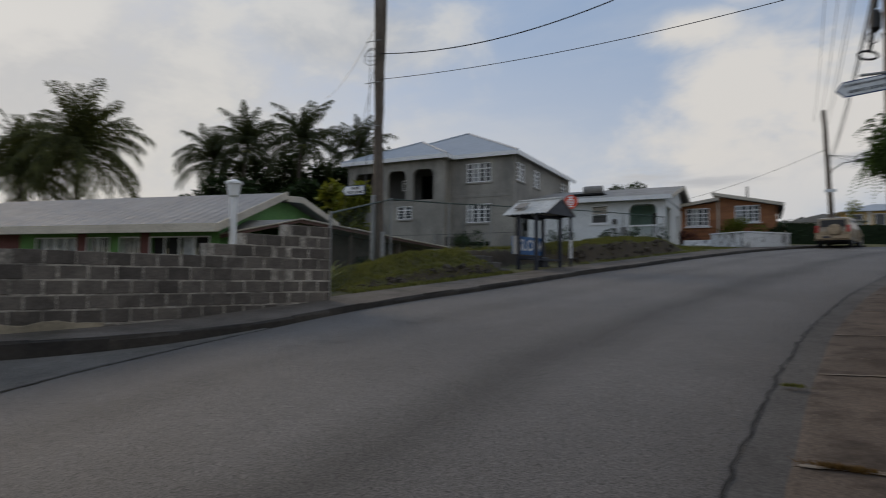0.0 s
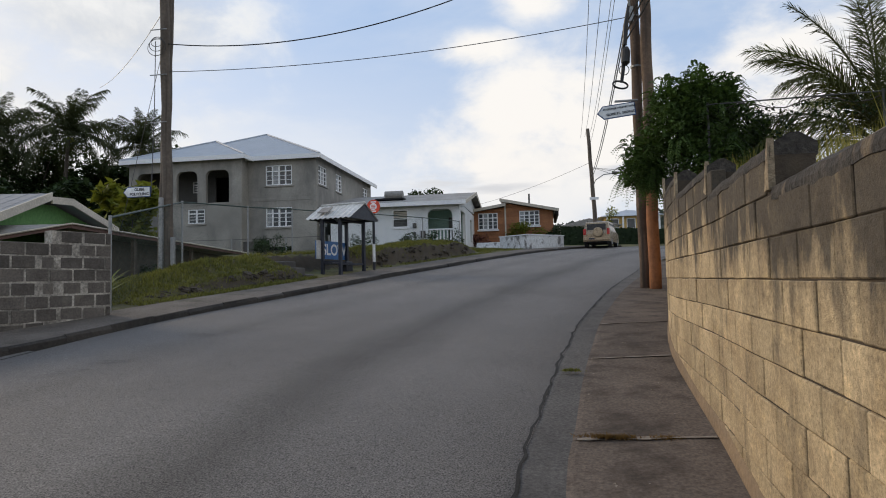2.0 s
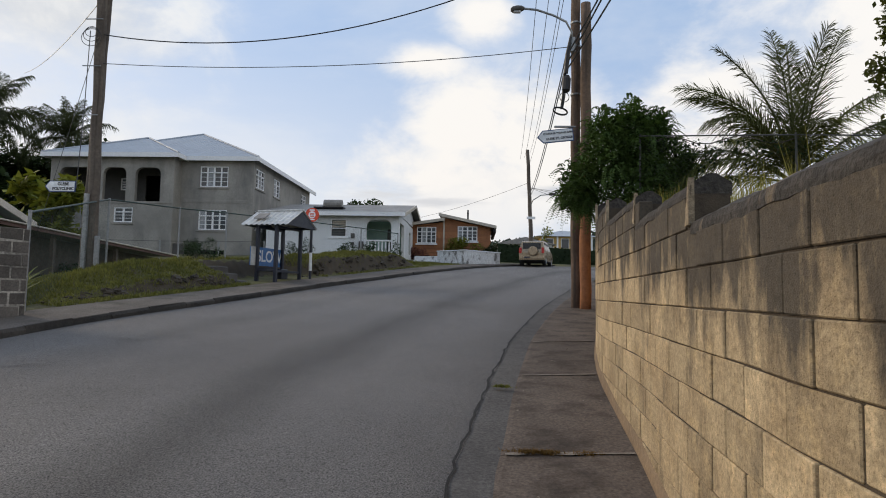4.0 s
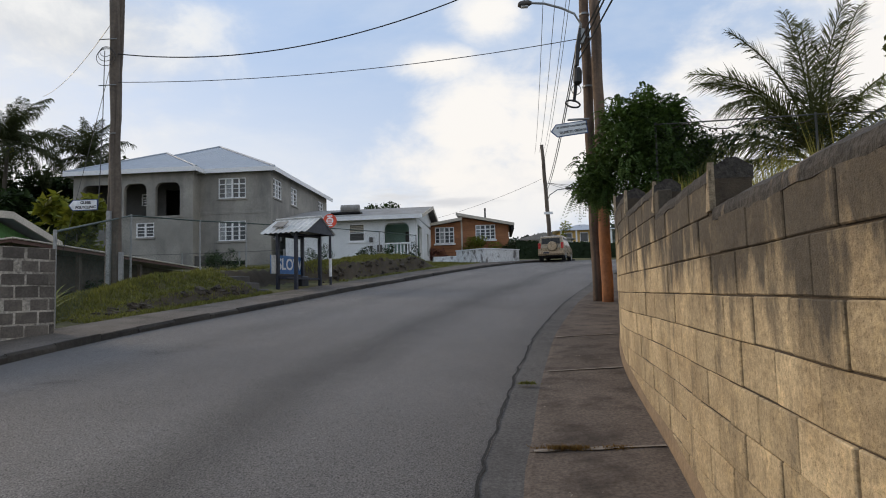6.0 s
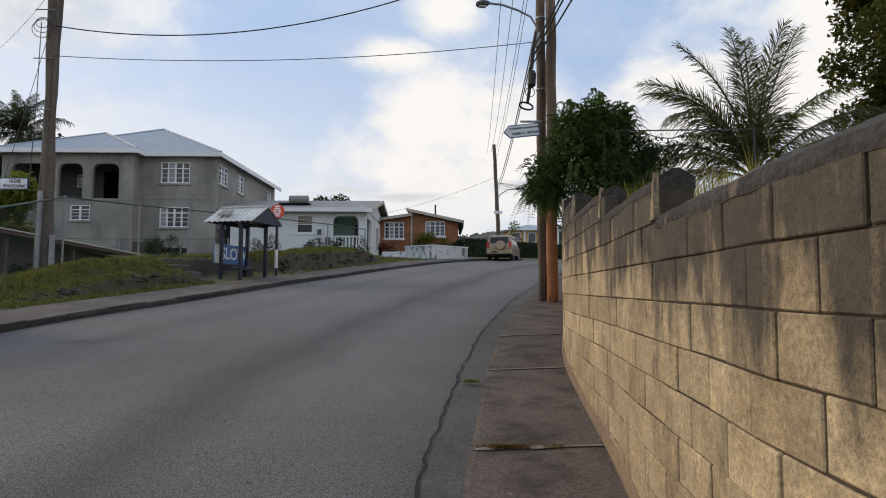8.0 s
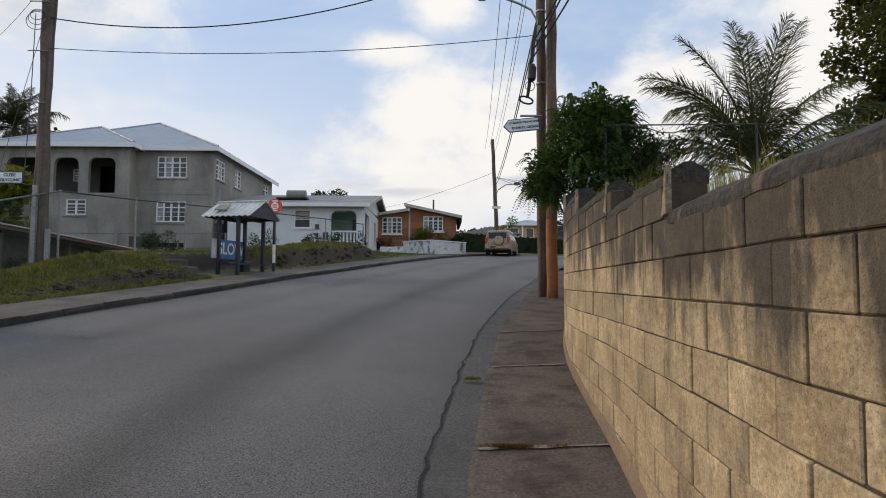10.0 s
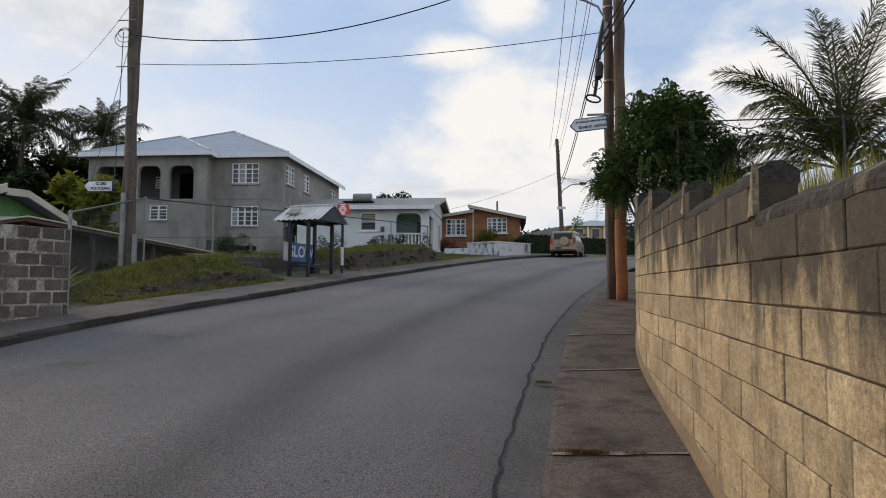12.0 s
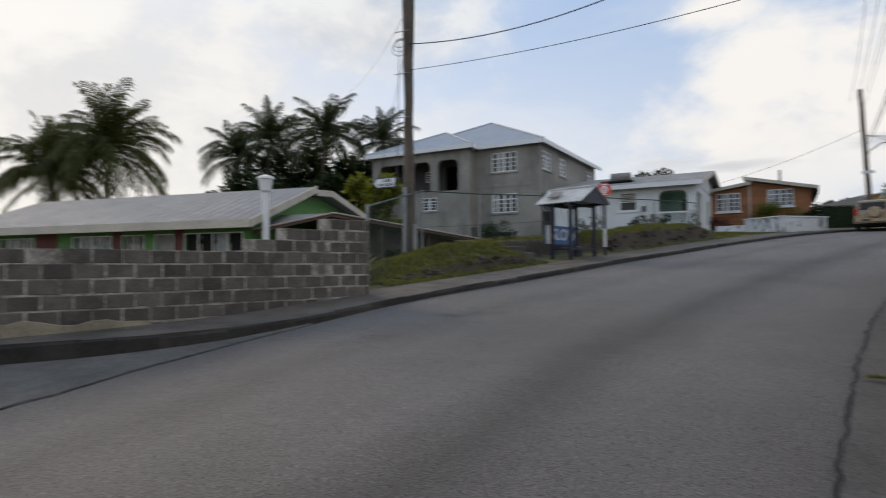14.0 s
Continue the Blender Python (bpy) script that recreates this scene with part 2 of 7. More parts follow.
M = dict(
    asphalt=surface("asphalt", (0.184, 0.173, 0.164), (0.140, 0.131, 0.124), 0.75, grain=85, contrast=0.92, stain=0.35, amount=0.9, bump=1.0, bump_scale=95),
    patch=surface("asphalt_old", (0.15, 0.140, 0.128), (0.085, 0.080, 0.072), 0.97, contrast=0.5, grain=60, stain=1.5, amount=0.9, bump=0.7, bump_scale=70),
    tar=surface("tar", (0.018, 0.017, 0.016), rough=0.9, bump=0.4),
    pave=surface("pavement_concrete", (0.142, 0.112, 0.090), (0.085, 0.066, 0.052), 0.9, grain=40, contrast=0.4, stain=1.1, amount=0.9, bump=0.3, bump_scale=80, spread=0.08,
                 dirt=(0.048, 0.036, 0.028), dirt_at=(0.50, 0.68), dirt_stretch=(2.2, 2.2, 2.2)),
    gutter=surface("gutter_concrete", (0.118, 0.110, 0.103), (0.070, 0.065, 0.061), 0.9, grain=40, contrast=0.4, stain=1.4, amount=0.8, bump=0.3),
    leftpave=surface("worn_pavement", (0.150, 0.130, 0.112), (0.085, 0.073, 0.062), 0.95, grain=40, contrast=0.4, stain=1.2, amount=0.9, bump=0.3,
                     dirt=(0.06, 0.055, 0.04), dirt_at=(0.55, 0.7)),
    # near-black base holds the road face's shade as well as grime
    kerb=surface("shaded_kerb_concrete", (0.046, 0.039, 0.032), (0.018, 0.016, 0.014), 0.9, grain=25, stain=1.6, amount=0.95, bump=0.5, bump_scale=40, spread=0.25),
    joint=surface("pavement_joint", (0.27, 0.23, 0.185), (0.13, 0.11, 0.085), 0.95, grain=60, stain=6),
    block=surface("cream_block", (0.52, 0.405, 0.245), (0.37, 0.275, 0.16), 0.92, grain=45, stain=2.4, amount=0.95, bump=0.4, bump_scale=150, contrast=0.3, spread=0.2,
                  dirt=(0.040, 0.035, 0.030), dirt_at=(0.46, 0.66), dirt_stretch=(4.2, 4.2, 1.5), mould=(0.98, 1.64, 0.10)),
    mortar=surface("mortar_cream", (0.07, 0.052, 0.034), (0.022, 0.018, 0.013), 0.95, bump=0.4),
    pale_mortar=surface("broken_mortar", (0.40, 0.315, 0.205), (0.20, 0.155, 0.10), 0.95, grain=40, contrast=0.4, stain=9, amount=0.9, bump=0.8, bump_scale=60),
    plinth=surface("plinth_cement", (0.26, 0.18, 0.105), (0.17, 0.12, 0.075), 0.95, grain=30, stain=2, amount=0.9, bump=0.4),
    coping=surface("coping_cement", (0.066, 0.057, 0.047), (0.034, 0.030, 0.026), 0.95, grain=30, contrast=0.45, stain=3.4, amount=0.9, bump=0.9, bump_scale=40,
                   dirt=(0.25, 0.19, 0.12), dirt_at=(0.62, 0.72), dirt_stretch=(3.2, 3.2, 1.4)),
    greyblock=surface("grey_block", (0.132, 0.116, 0.100), (0.070, 0.061, 0.053), 0.95, grain=35, contrast=0.3, stain=2.8, amount=0.9, bump=0.5, bump_scale=60, spread=0.34,
                      dirt=(0.21, 0.185, 0.148), dirt_at=(0.58, 0.80), dirt_stretch=(1.6, 1.6, 2.2)),
    greymortar=surface("mortar_grey", (0.43, 0.395, 0.34), (0.085, 0.078, 0.068), 0.95, grain=20, contrast=0.5, stain=2.0, amount=0.9, bump=0.5),
    creamplaster=surface("cream_plaster", (0.36, 0.31, 0.225), (0.19, 0.165, 0.12), 0.95, grain=18, stain=1.2, amount=0.9, bump=0.3),
    render_grey=surface("cement_render", (0.36, 0.342, 0.305), (0.235, 0.225, 0.205), 0.95, grain=9, contrast=0.09, stain=0.42, amount=0.95, bump=0.06, bump_scale=30,
                        dirt=(0.14, 0.136, 0.13), dirt_at=(0.48, 0.68), dirt_stretch=(0.6, 0.6, 0.22)),
    roof_grey=surface("galvanised_sheet", (0.37, 0.41, 0.46), (0.33, 0.365, 0.41), 0.6, contrast=0.05, grain=3, stain=0.8, amount=0.7, bump=0.03),
    roof_dull=surface("dull_sheet", (0.225, 0.24, 0.26), (0.175, 0.185, 0.20), 0.75, contrast=0.07, grain=6, stain=0.8, amount=0.7, bump=0.03),
    roof_old=surface("weathered_sheet", (0.30, 0.29, 0.27), (0.20, 0.185, 0.17), 0.7, grain=8, stain=0.9, amount=0.9, bump=0.05),
    white=surface("white_paint", (0.82, 0.83, 0.84), (0.74, 0.75, 0.76), 0.6, contrast=0.06, grain=10, stain=0.8, amount=0.6, bump=0.05),
    whitewall=surface("white_wall_paint", (0.74, 0.76, 0.77), (0.60, 0.62, 0.63), 0.85, contrast=0.08, grain=12, stain=0.7, amount=0.8, bump=0.1,
                      dirt=(0.26, 0.25, 0.23), dirt_at=(0.62, 0.82), dirt_stretch=(1.5, 1.5, 0.5)),
    whitegraf=surface("white_low_wall", (0.62, 0.64, 0.65), (0.5, 0.5, 0.5), 0.85, grain=12, stain=1.2, amount=0.7, bump=0.1,
                      dirt=(0.10, 0.095, 0.09), dirt_at=(0.53, 0.62), dirt_stretch=(2.6, 2.6, 1.3)),
    green=surface("green_paint", (0.13, 0.29, 0.085), (0.095, 0.22, 0.065), 0.75, grain=10, stain=0.7, amount=0.7, bump=0.05),
    palegreen=surface("pale_green_paint", (0.36, 0.52, 0.46), rough=0.8, bump=0.05),
    maroon=surface("maroon_paint", (0.16, 0.055, 0.05), rough=0.7, bump=0.05),
    orange=surface("orange_boards", (0.36, 0.155, 0.065), (0.25, 0.105, 0.05), 0.8, grain=12, stain=1.0, amount=0.8, bump=0.1, spread=0.12),
    yellow=surface("yellow_paint", (0.62, 0.42, 0.15), (0.52, 0.34, 0.12), 0.8, bump=0.05),
    cream=surface("cream_trim", (0.55, 0.50, 0.42), rough=0.7, bump=0.05),
    tan=surface("tan_eave", (0.13, 0.075, 0.062), rough=0.8, bump=0.05),
    # the shade of unlit interiors is painted in with these two colours
    dark=surface("dark_inside", (0.012, 0.012, 0.013), rough=0.9, bump=0),
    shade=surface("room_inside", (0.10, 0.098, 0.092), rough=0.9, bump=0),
    glass=surface("window_glass", (0.055, 0.062, 0.07), (0.03, 0.035, 0.04), 0.12, grain=3, stain=1.5, bump=0),
    curtain=surface("pale_pane", (0.33, 0.35, 0.36), (0.2, 0.21, 0.22), 0.3, grain=4, stain=2.5, amount=0.9, bump=0),
    navy=surface("navy_paint", (0.014, 0.017, 0.030), (0.010, 0.012, 0.02), 0.45, grain=12, bump=0.05),
    sheet=surface("shelter_sheet", (0.62, 0.62, 0.60), (0.46, 0.46, 0.44), 0.55, metal=0.1, grain=10, stain=2.0, amount=0.9, bump=0.05),
    blue=surface("blue_board", (0.05, 0.17, 0.42), (0.04, 0.12, 0.30), 0.4, grain=6, bump=0),
    red=surface("red_sign", (0.72, 0.075, 0.03), rough=0.4, bump=0, grain=5),
    fenceR=surface("old_fence_wire", (0.09, 0.09, 0.085), rough=0.7, bump=0),
    signwhite=surface("sign_white", (0.78, 0.80, 0.82), (0.70, 0.72, 0.74), 0.4, bump=0, grain=5),
    signblue=surface("sign_blue", (0.03, 0.07, 0.20), rough=0.4, bump=0),
    ink=surface("sign_ink", (0.02, 0.02, 0.03), rough=0.5, bump=0),
    pole=surface("weathered_pole_wood", (0.150, 0.122, 0.098), (0.085, 0.070, 0.057), 0.9, grain=14, stain=1.4, amount=0.9, bump=0.6, bump_scale=25,
                 dirt=(0.05, 0.04, 0.034), dirt_at=(0.52, 0.66), dirt_stretch=(9, 9, 0.35)),
    pole_new=surface("treated_pole_wood", (0.36, 0.145, 0.055), (0.20, 0.085, 0.042), 0.85, grain=14, stain=1.2, amount=0.9, bump=0.5, bump_scale=25,
                     dirt=(0.08, 0.05, 0.035), dirt_at=(0.54, 0.66), dirt_stretch=(9, 9, 0.3)),
    pole_up=surface("brown_pole_wood", (0.165, 0.110, 0.075), (0.095, 0.066, 0.048), 0.9, grain=14, stain=1.4, amount=0.9, bump=0.6, bump_scale=25,
                 dirt=(0.06, 0.045, 0.035), dirt_at=(0.52, 0.66), dirt_stretch=(9, 9, 0.35)),
    steel=surface("galvanised_steel", (0.30, 0.31, 0.31), (0.2, 0.2, 0.2), 0.5, metal=0.5, grain=15, stain=3, bump=0.05),
    fence=surface("fence_wire", (0.040, 0.066, 0.056), rough=0.6, bump=0),
    cable=surface("cable_black", (0.012, 0.012, 0.013), rough=0.5, bump=0),
    wire=surface("wire_grey", (0.06, 0.06, 0.065), rough=0.5, bump=0),
    soil=surface("earth", (0.060, 0.040, 0.023), (0.026, 0.019, 0.012), 0.95, grain=14, stain=1.6, amount=0.9, bump=0.9, bump_scale=14),
    stone=surface("bank_stone", (0.085, 0.070, 0.053), (0.030, 0.025, 0.019), 0.95, grain=12, stain=3, amount=0.9, bump=0.9, bump_scale=18, spread=0.3),
    grass=surface("lawn", (0.115, 0.108, 0.034), (0.062, 0.058, 0.022), 0.95, grain=9, stain=0.7, amount=0.95, bump=1.0, bump_scale=22,
                  dirt=(0.075, 0.055, 0.034), dirt_at=(0.58, 0.70)),
    blade=leafy("grass_blades", (0.170, 0.165, 0.042), (0.075, 0.085, 0.024), 0.5),
    dryblade=leafy("dry_grass_blades", (0.27, 0.235, 0.060), (0.14, 0.135, 0.038), 0.45, 0.4),
    moss=leafy("dry_moss", (0.17, 0.095, 0.03), (0.09, 0.06, 0.022), 0.4),
    leaf=leafy("bush_leaves", (0.082, 0.132, 0.032), (0.032, 0.064, 0.017), 0.55, 0.15),
    leafolive=leafy("olive_leaves", (0.110, 0.112, 0.032), (0.052, 0.062, 0.020), 0.5, 0.3),
    leafdark=leafy("tree_leaves", (0.034, 0.055, 0.019), (0.018, 0.033, 0.013), 0.5),
    leafyellow=leafy("yellow_green_leaves", (0.20, 0.20, 0.03), (0.08, 0.12, 0.02), 0.5),
    palm=leafy("palm_fronds", (0.052, 0.062, 0.024), (0.026, 0.034, 0.014), 0.4),
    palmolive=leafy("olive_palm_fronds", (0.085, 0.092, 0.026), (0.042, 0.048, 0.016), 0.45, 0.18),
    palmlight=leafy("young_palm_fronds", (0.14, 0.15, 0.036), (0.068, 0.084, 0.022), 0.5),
    hedge=leafy("hedge_leaves", (0.026, 0.046, 0.018), (0.014, 0.027, 0.011), 0.45),
    bark=surface("palm_bark", (0.10, 0.085, 0.068), (0.06, 0.05, 0.04), 0.95, grain=10, stain=3, bump=0.7, bump_scale=12),
    hill=surface("far_woods", (0.055, 0.07, 0.05), (0.04, 0.05, 0.04), 1.0, grain=0.15, stain=0.03, bump=0),
    tyre=surface("tyre_rubber", (0.015, 0.015, 0.015), rough=0.8, bump=0),
    carpaint=surface("tan_car_paint", (0.34, 0.26, 0.17), (0.31, 0.235, 0.155), 0.3, metal=0.4, grain=20, bump=0),
    carglass=surface("car_glass", (0.012, 0.014, 0.017), rough=0.3, bump=0),
    lamp_red=surface("tail_light", (0.5, 0.02, 0.015), rough=0.25, bump=0),
)


def road_wear(m):
    """Dark oil band and paler wheel tracks along the road, by the road's own across and along coordinates."""
    nt, lk = m.node_tree.nodes, m.node_tree.links
    bsdf = nt["Principled BSDF"]
    old = bsdf.inputs["Base Color"].links[0].from_socket
    uv = nt.new("ShaderNodeUVMap")
    uv.uv_map = "along"
    sp = nt.new("ShaderNodeSeparateXYZ")
    lk.new(uv.outputs[0], sp.inputs[0])
    wob = nt.new("ShaderNodeTexNoise")
    wob.inputs["Scale"].default_value, wob.inputs["Detail"].default_value = 1.0, 4
    mp = nt.new("ShaderNodeMapping")
    mp.inputs["Scale"].default_value = (9, 0.35, 1)
    lk.new(uv.outputs[0], mp.inputs[0])
    lk.new(mp.outputs[0], wob.inputs["Vector"])
    ad = nt.new("ShaderNodeMath")
    ad.operation = "MULTIPLY_ADD"
    ad.inputs[1].default_value, ad.inputs[2].default_value = 0.10, -0.05
    lk.new(wob.outputs[0], ad.inputs[0])
    su = nt.new("ShaderNodeMath")
    lk.new(sp.outputs[0], su.inputs[0])
    lk.new(ad.outputs[0], su.inputs[1])
    ramp = nt.new("ShaderNodeValToRGB")
    e = ramp.color_ramp.elements
    e[0].position, e[0].color = 0.0, (0.85, 0.85, 0.85, 1)
    e[1].position, e[1].color = 1.0, (0.86, 0.86, 0.86, 1)
    for pos, v in ((0.10, 1.0), (0.20, 1.05), (0.29, 0.86), (0.38, 1.04), (0.50, 0.98), (0.57, 1.03), (0.675, 0.62), (0.78, 1.02), (0.90, 1.03)):
        k = e.new(pos)
        k.color = (v, v, v, 1)
    lk.new(su.outputs[0], ramp.inputs[0])
    mul = nt.new("ShaderNodeMix")
    mul.data_type, mul.blend_type = "RGBA", "MULTIPLY"
    mul.inputs[0].default_value = 1.0
    lk.new(old, mul.inputs[6])
    lk.new(ramp.outputs[0], mul.inputs[7])
    lk.new(mul.outputs[2], bsdf.inputs["Base Color"])


road_wear(M["asphalt"])
for m_ in ("asphalt", "patch", "leftpave", "pave", "gutter"):
    M[m_].node_tree.nodes["Principled BSDF"].inputs["Specular IOR Level"].default_value = 0.3


def bare_earth(m):
    """Earth shows through the grass where the ground is steep."""
    nt, lk = m.node_tree.nodes, m.node_tree.links
    bsdf = nt["Principled BSDF"]
    old = bsdf.inputs["Base Color"].links[0].from_socket
    geo = nt.new("ShaderNodeNewGeometry")
    sp = nt.new("ShaderNodeSeparateXYZ")
    lk.new(geo.outputs["True Normal"], sp.inputs[0])
    ns = nt.new("ShaderNodeTexNoise")
    ns.inputs["Scale"].default_value, ns.inputs["Detail"].default_value = 2.6, 7
    lk.new(geo.outputs["Position"], ns.inputs["Vector"])
    ad = nt.new("ShaderNodeMath")
    ad.operation = "MULTIPLY_ADD"
    ad.inputs[1].default_value = 0.55
    lk.new(ns.outputs[0], ad.inputs[0])
    lk.new(sp.outputs[2], ad.inputs[2])
    rg = nt.new("ShaderNodeMapRange")
    rg.inputs["From Min"].default_value, rg.inputs["From Max"].default_value = 1.06, 0.96
    lk.new(ad.outputs[0], rg.inputs[0])
    tone = nt.new("ShaderNodeMix")
    tone.data_type = "RGBA"
    tone.inputs[6].default_value, tone.inputs[7].default_value = (0.026, 0.020, 0.013, 1), (0.082, 0.062, 0.038, 1)
    lk.new(ns.outputs[0], tone.inputs[0])
    mx = nt.new("ShaderNodeMix")
    mx.data_type = "RGBA"
    lk.new(rg.outputs[0], mx.inputs[0])
    lk.new(old, mx.inputs[6])
    lk.new(tone.outputs[2], mx.inputs[7])
    lk.new(mx.outputs[2], bsdf.inputs["Base Color"])


bare_earth(M["grass"])


def weather_blocks(m):
    """Blotches, pin-holes and scuffs over the painted blocks."""
    nt, lk = m.node_tree.nodes, m.node_tree.links
    bsdf = nt["Principled BSDF"]
    geo = nt.new("ShaderNodeNewGeometry")
    col = bsdf.inputs["Base Color"].links[0].from_socket
    for scale, lo, hi, most, tone, rough in ((6.5, 0.52, 0.66, 1.0, (1.3, 1.28, 1.2, 1), 0.7), (5.0, 0.50, 0.66, 0.6, (0.60, 0.57, 0.52, 1), 0.72), (110.0, 0.54, 0.66, 0.75, (0.5, 0.47, 0.42, 1), 0.55)):
        ns = nt.new("ShaderNodeTexNoise")
        ns.inputs["Scale"].default_value, ns.inputs["Detail"].default_value, ns.inputs["Roughness"].default_value = scale, 9, rough
        lk.new(geo.outputs["Position"], ns.inputs["Vector"])
        rg = nt.new("ShaderNodeMapRange")
        for k, v in (("From Min", lo), ("From Max", hi), ("To Max", most)):
            rg.inputs[k].default_value = v
        lk.new(ns.outputs[0], rg.inputs[0])
        mx = nt.new("ShaderNodeMix")
        mx.data_type, mx.blend_type = "RGBA", "MULTIPLY"
        lk.new(rg.outputs[0], mx.inputs[0])
        lk.new(col, mx.inputs[6])
        mx.inputs[7].default_value = tone
        col = mx.outputs[2]
    lk.new(col, bsdf.inputs["Base Color"])


weather_blocks(M["block"])

# ---- building helpers ----
rnd = random.Random(7)


def mesh_object(name, bm, material, parent=None, label="", smooth=False):
    me = bpy.data.meshes.new(name)
    bm.normal_update()
    bm.to_mesh(me)
    bm.free()
    for mt in material if isinstance(material, (list, tuple)) else [material]:
        me.materials.append(mt)
    if smooth:
        for p in me.polygons:
            p.use_smooth = True
    ob = new(name, me)
    if parent:
        ob.parent = parent
    if label:
        ob["label"] = label
    return ob


def part(name, bm, material, parent, label="", smooth=False):
    return mesh_object(name, bm, material, parent, label, smooth)


def shared(name, me, parent, m):
    ob = new(name, me)
    ob.parent = parent
    ob.matrix_basis = m
    return ob


def thing(name, x=0.0, y=0.0, z=0.0, label="", category="", group="", kind="", turn=0.0):
    ob = new(name)
    ob.matrix_basis = pose(x, y, z, 0, 0, turn)
    ob.empty_display_size = 0.2
    return tagged(ob, label, category, group, kind)


def add_box(bm, x0, x1, y0, y1, z0, z1, mat=0, m=None):
    vs = [bm.verts.new(m @ Vector(c) if m else c) for c in ((x0, y0, z0), (x1, y0, z0), (x1, y1, z0), (x0, y1, z0), (x0, y0, z1), (x1, y0, z1), (x1, y1, z1), (x0, y1, z1))]
    for f in ((0, 3, 2, 1), (4, 5, 6, 7), (0, 1, 5, 4), (1, 2, 6, 5), (2, 3, 7, 6), (3, 0, 4, 7)):
        bm.faces.new([vs[i] for i in f]).material_index = mat


def box(x0, x1, y0, y1, z0, z1, bevel=0.0, m=None):
    bm = bmesh.new()
    add_box(bm, x0, x1, y0, y1, z0, z1, 0, m)
    if bevel:
        bmesh.ops.bevel(bm, geom=bm.edges[:], offset=bevel, segments=1, affect="EDGES")
    return bm


def add_prism(bm, outline, a, b, axis="y", mat=0):
    """An outline in the plane across the axis, drawn out from a to b."""
    def at(p, t):
        return {"y": (p[0], t, p[1]), "x": (t, p[0], p[1]), "z": (p[0], p[1], t)}[axis]
    va, vb = [bm.verts.new(at(p, a)) for p in outline], [bm.verts.new(at(p, b)) for p in outline]
    n = len(outline)
    bm.faces.new(va).material_index = mat
    bm.faces.new(vb[::-1]).material_index = mat
    for i in range(n):
        bm.faces.new((va[i], vb[i], vb[(i + 1) % n], va[(i + 1) % n])).material_index = mat


def prism(outline, a, b, axis="y"):
    bm = bmesh.new()
    add_prism(bm, outline, a, b, axis)
    bmesh.ops.recalc_face_normals(bm, faces=bm.faces[:])
    return bm


def add_tube(bm, pts, radii, sides=8, cap=True):
    pts = [Vector(p) for p in pts]
    if isinstance(radii, (int, float)):
        radii = [radii] * len(pts)
    rings = []
    for i, p in enumerate(pts):
        d = (pts[min(i + 1, len(pts) - 1)] - pts[max(i - 1, 0)]).normalized()
        side = d.cross(Vector((0, 0, 1)) if abs(d.z) < 0.95 else Vector((0, 1, 0))).normalized()
        up = side.cross(d)
        rings.append([bm.verts.new(p + radii[i] * (math.cos(a) * side + math.sin(a) * up)) for a in (2 * math.pi * k / sides for k in range(sides))])
    for a, b in zip(rings, rings[1:]):
        for k in range(sides):
            bm.faces.new((a[k], a[(k + 1) % sides], b[(k + 1) % sides], b[k]))
    if cap:
        bm.faces.new(rings[0][::-1])
        bm.faces.new(rings[-1])


def tube(pts, radii, sides=8):
    bm = bmesh.new()
    add_tube(bm, pts, radii, sides)
    return bm


def sagging(a, b, sag, n=24):
    a, b = Vector(a), Vector(b)
    return [a.lerp(b, i / n) - Vector((0, 0, sag * 4 * (i / n) * (1 - i / n))) for i in range(n + 1)]


def smooth_line(pts, step=0.25):
    """Points along a smooth line through the given plan points."""
    pts = [Vector((*p, 0)) for p in pts]
    pts = [2 * pts[0] - pts[1], *pts, 2 * pts[-1] - pts[-2]]
    out = []
    for a, b, c, d in zip(pts, pts[1:], pts[2:], pts[3:]):
        n = max(1, round((c - b).length / step))
        for i in range(n):
            t = i / n
            out.append(0.5 * ((2 * b) + (c - a) * t + (2 * a - 5 * b + 4 * c - d) * t * t + (3 * b - a - 3 * c + d) * t ** 3))
    out.append(pts[-2])
    return [(p.x, p.y) for p in out]


def panel_boxes(bm, u0, u1, z0, z1, holes, place):
    """A wall of boxes from u0 to u1 and z0 to z1 that leaves the holes (u, u, z, z) open; place(bm, u, u, z, z) adds one box."""
    us = sorted({u0, u1, *[h[0] for h in holes], *[h[1] for h in holes]})
    for a, b in zip(us, us[1:]):
        zs = [z0]
        for h in sorted((h for h in holes if h[0] < b - 1e-6 and h[1] > a + 1e-6), key=lambda h: h[2]):
            if h[2] > zs[-1] + 1e-6:
                place(bm, a, b, zs[-1], h[2])
            zs.append(h[3])
        if z1 > zs[-1] + 1e-6:
            place(bm, a, b, zs[-1], z1)
    bmesh.ops.remove_doubles(bm, verts=bm.verts[:], dist=1e-4)


# ---- the lie of the land ----
def slope(x, y):
    """The hillside along which the road climbs."""
    yy = y if y < 34 else 34 + 16 * (1 - math.exp(-(y - 34) / 16))
    yy = yy if yy > -30 else -30 - 25 * (1 - math.exp((yy + 30) / 25))
    xx = max(-60, min(60, x))
    return -0.08 - 0.015 * xx + 0.093 * yy


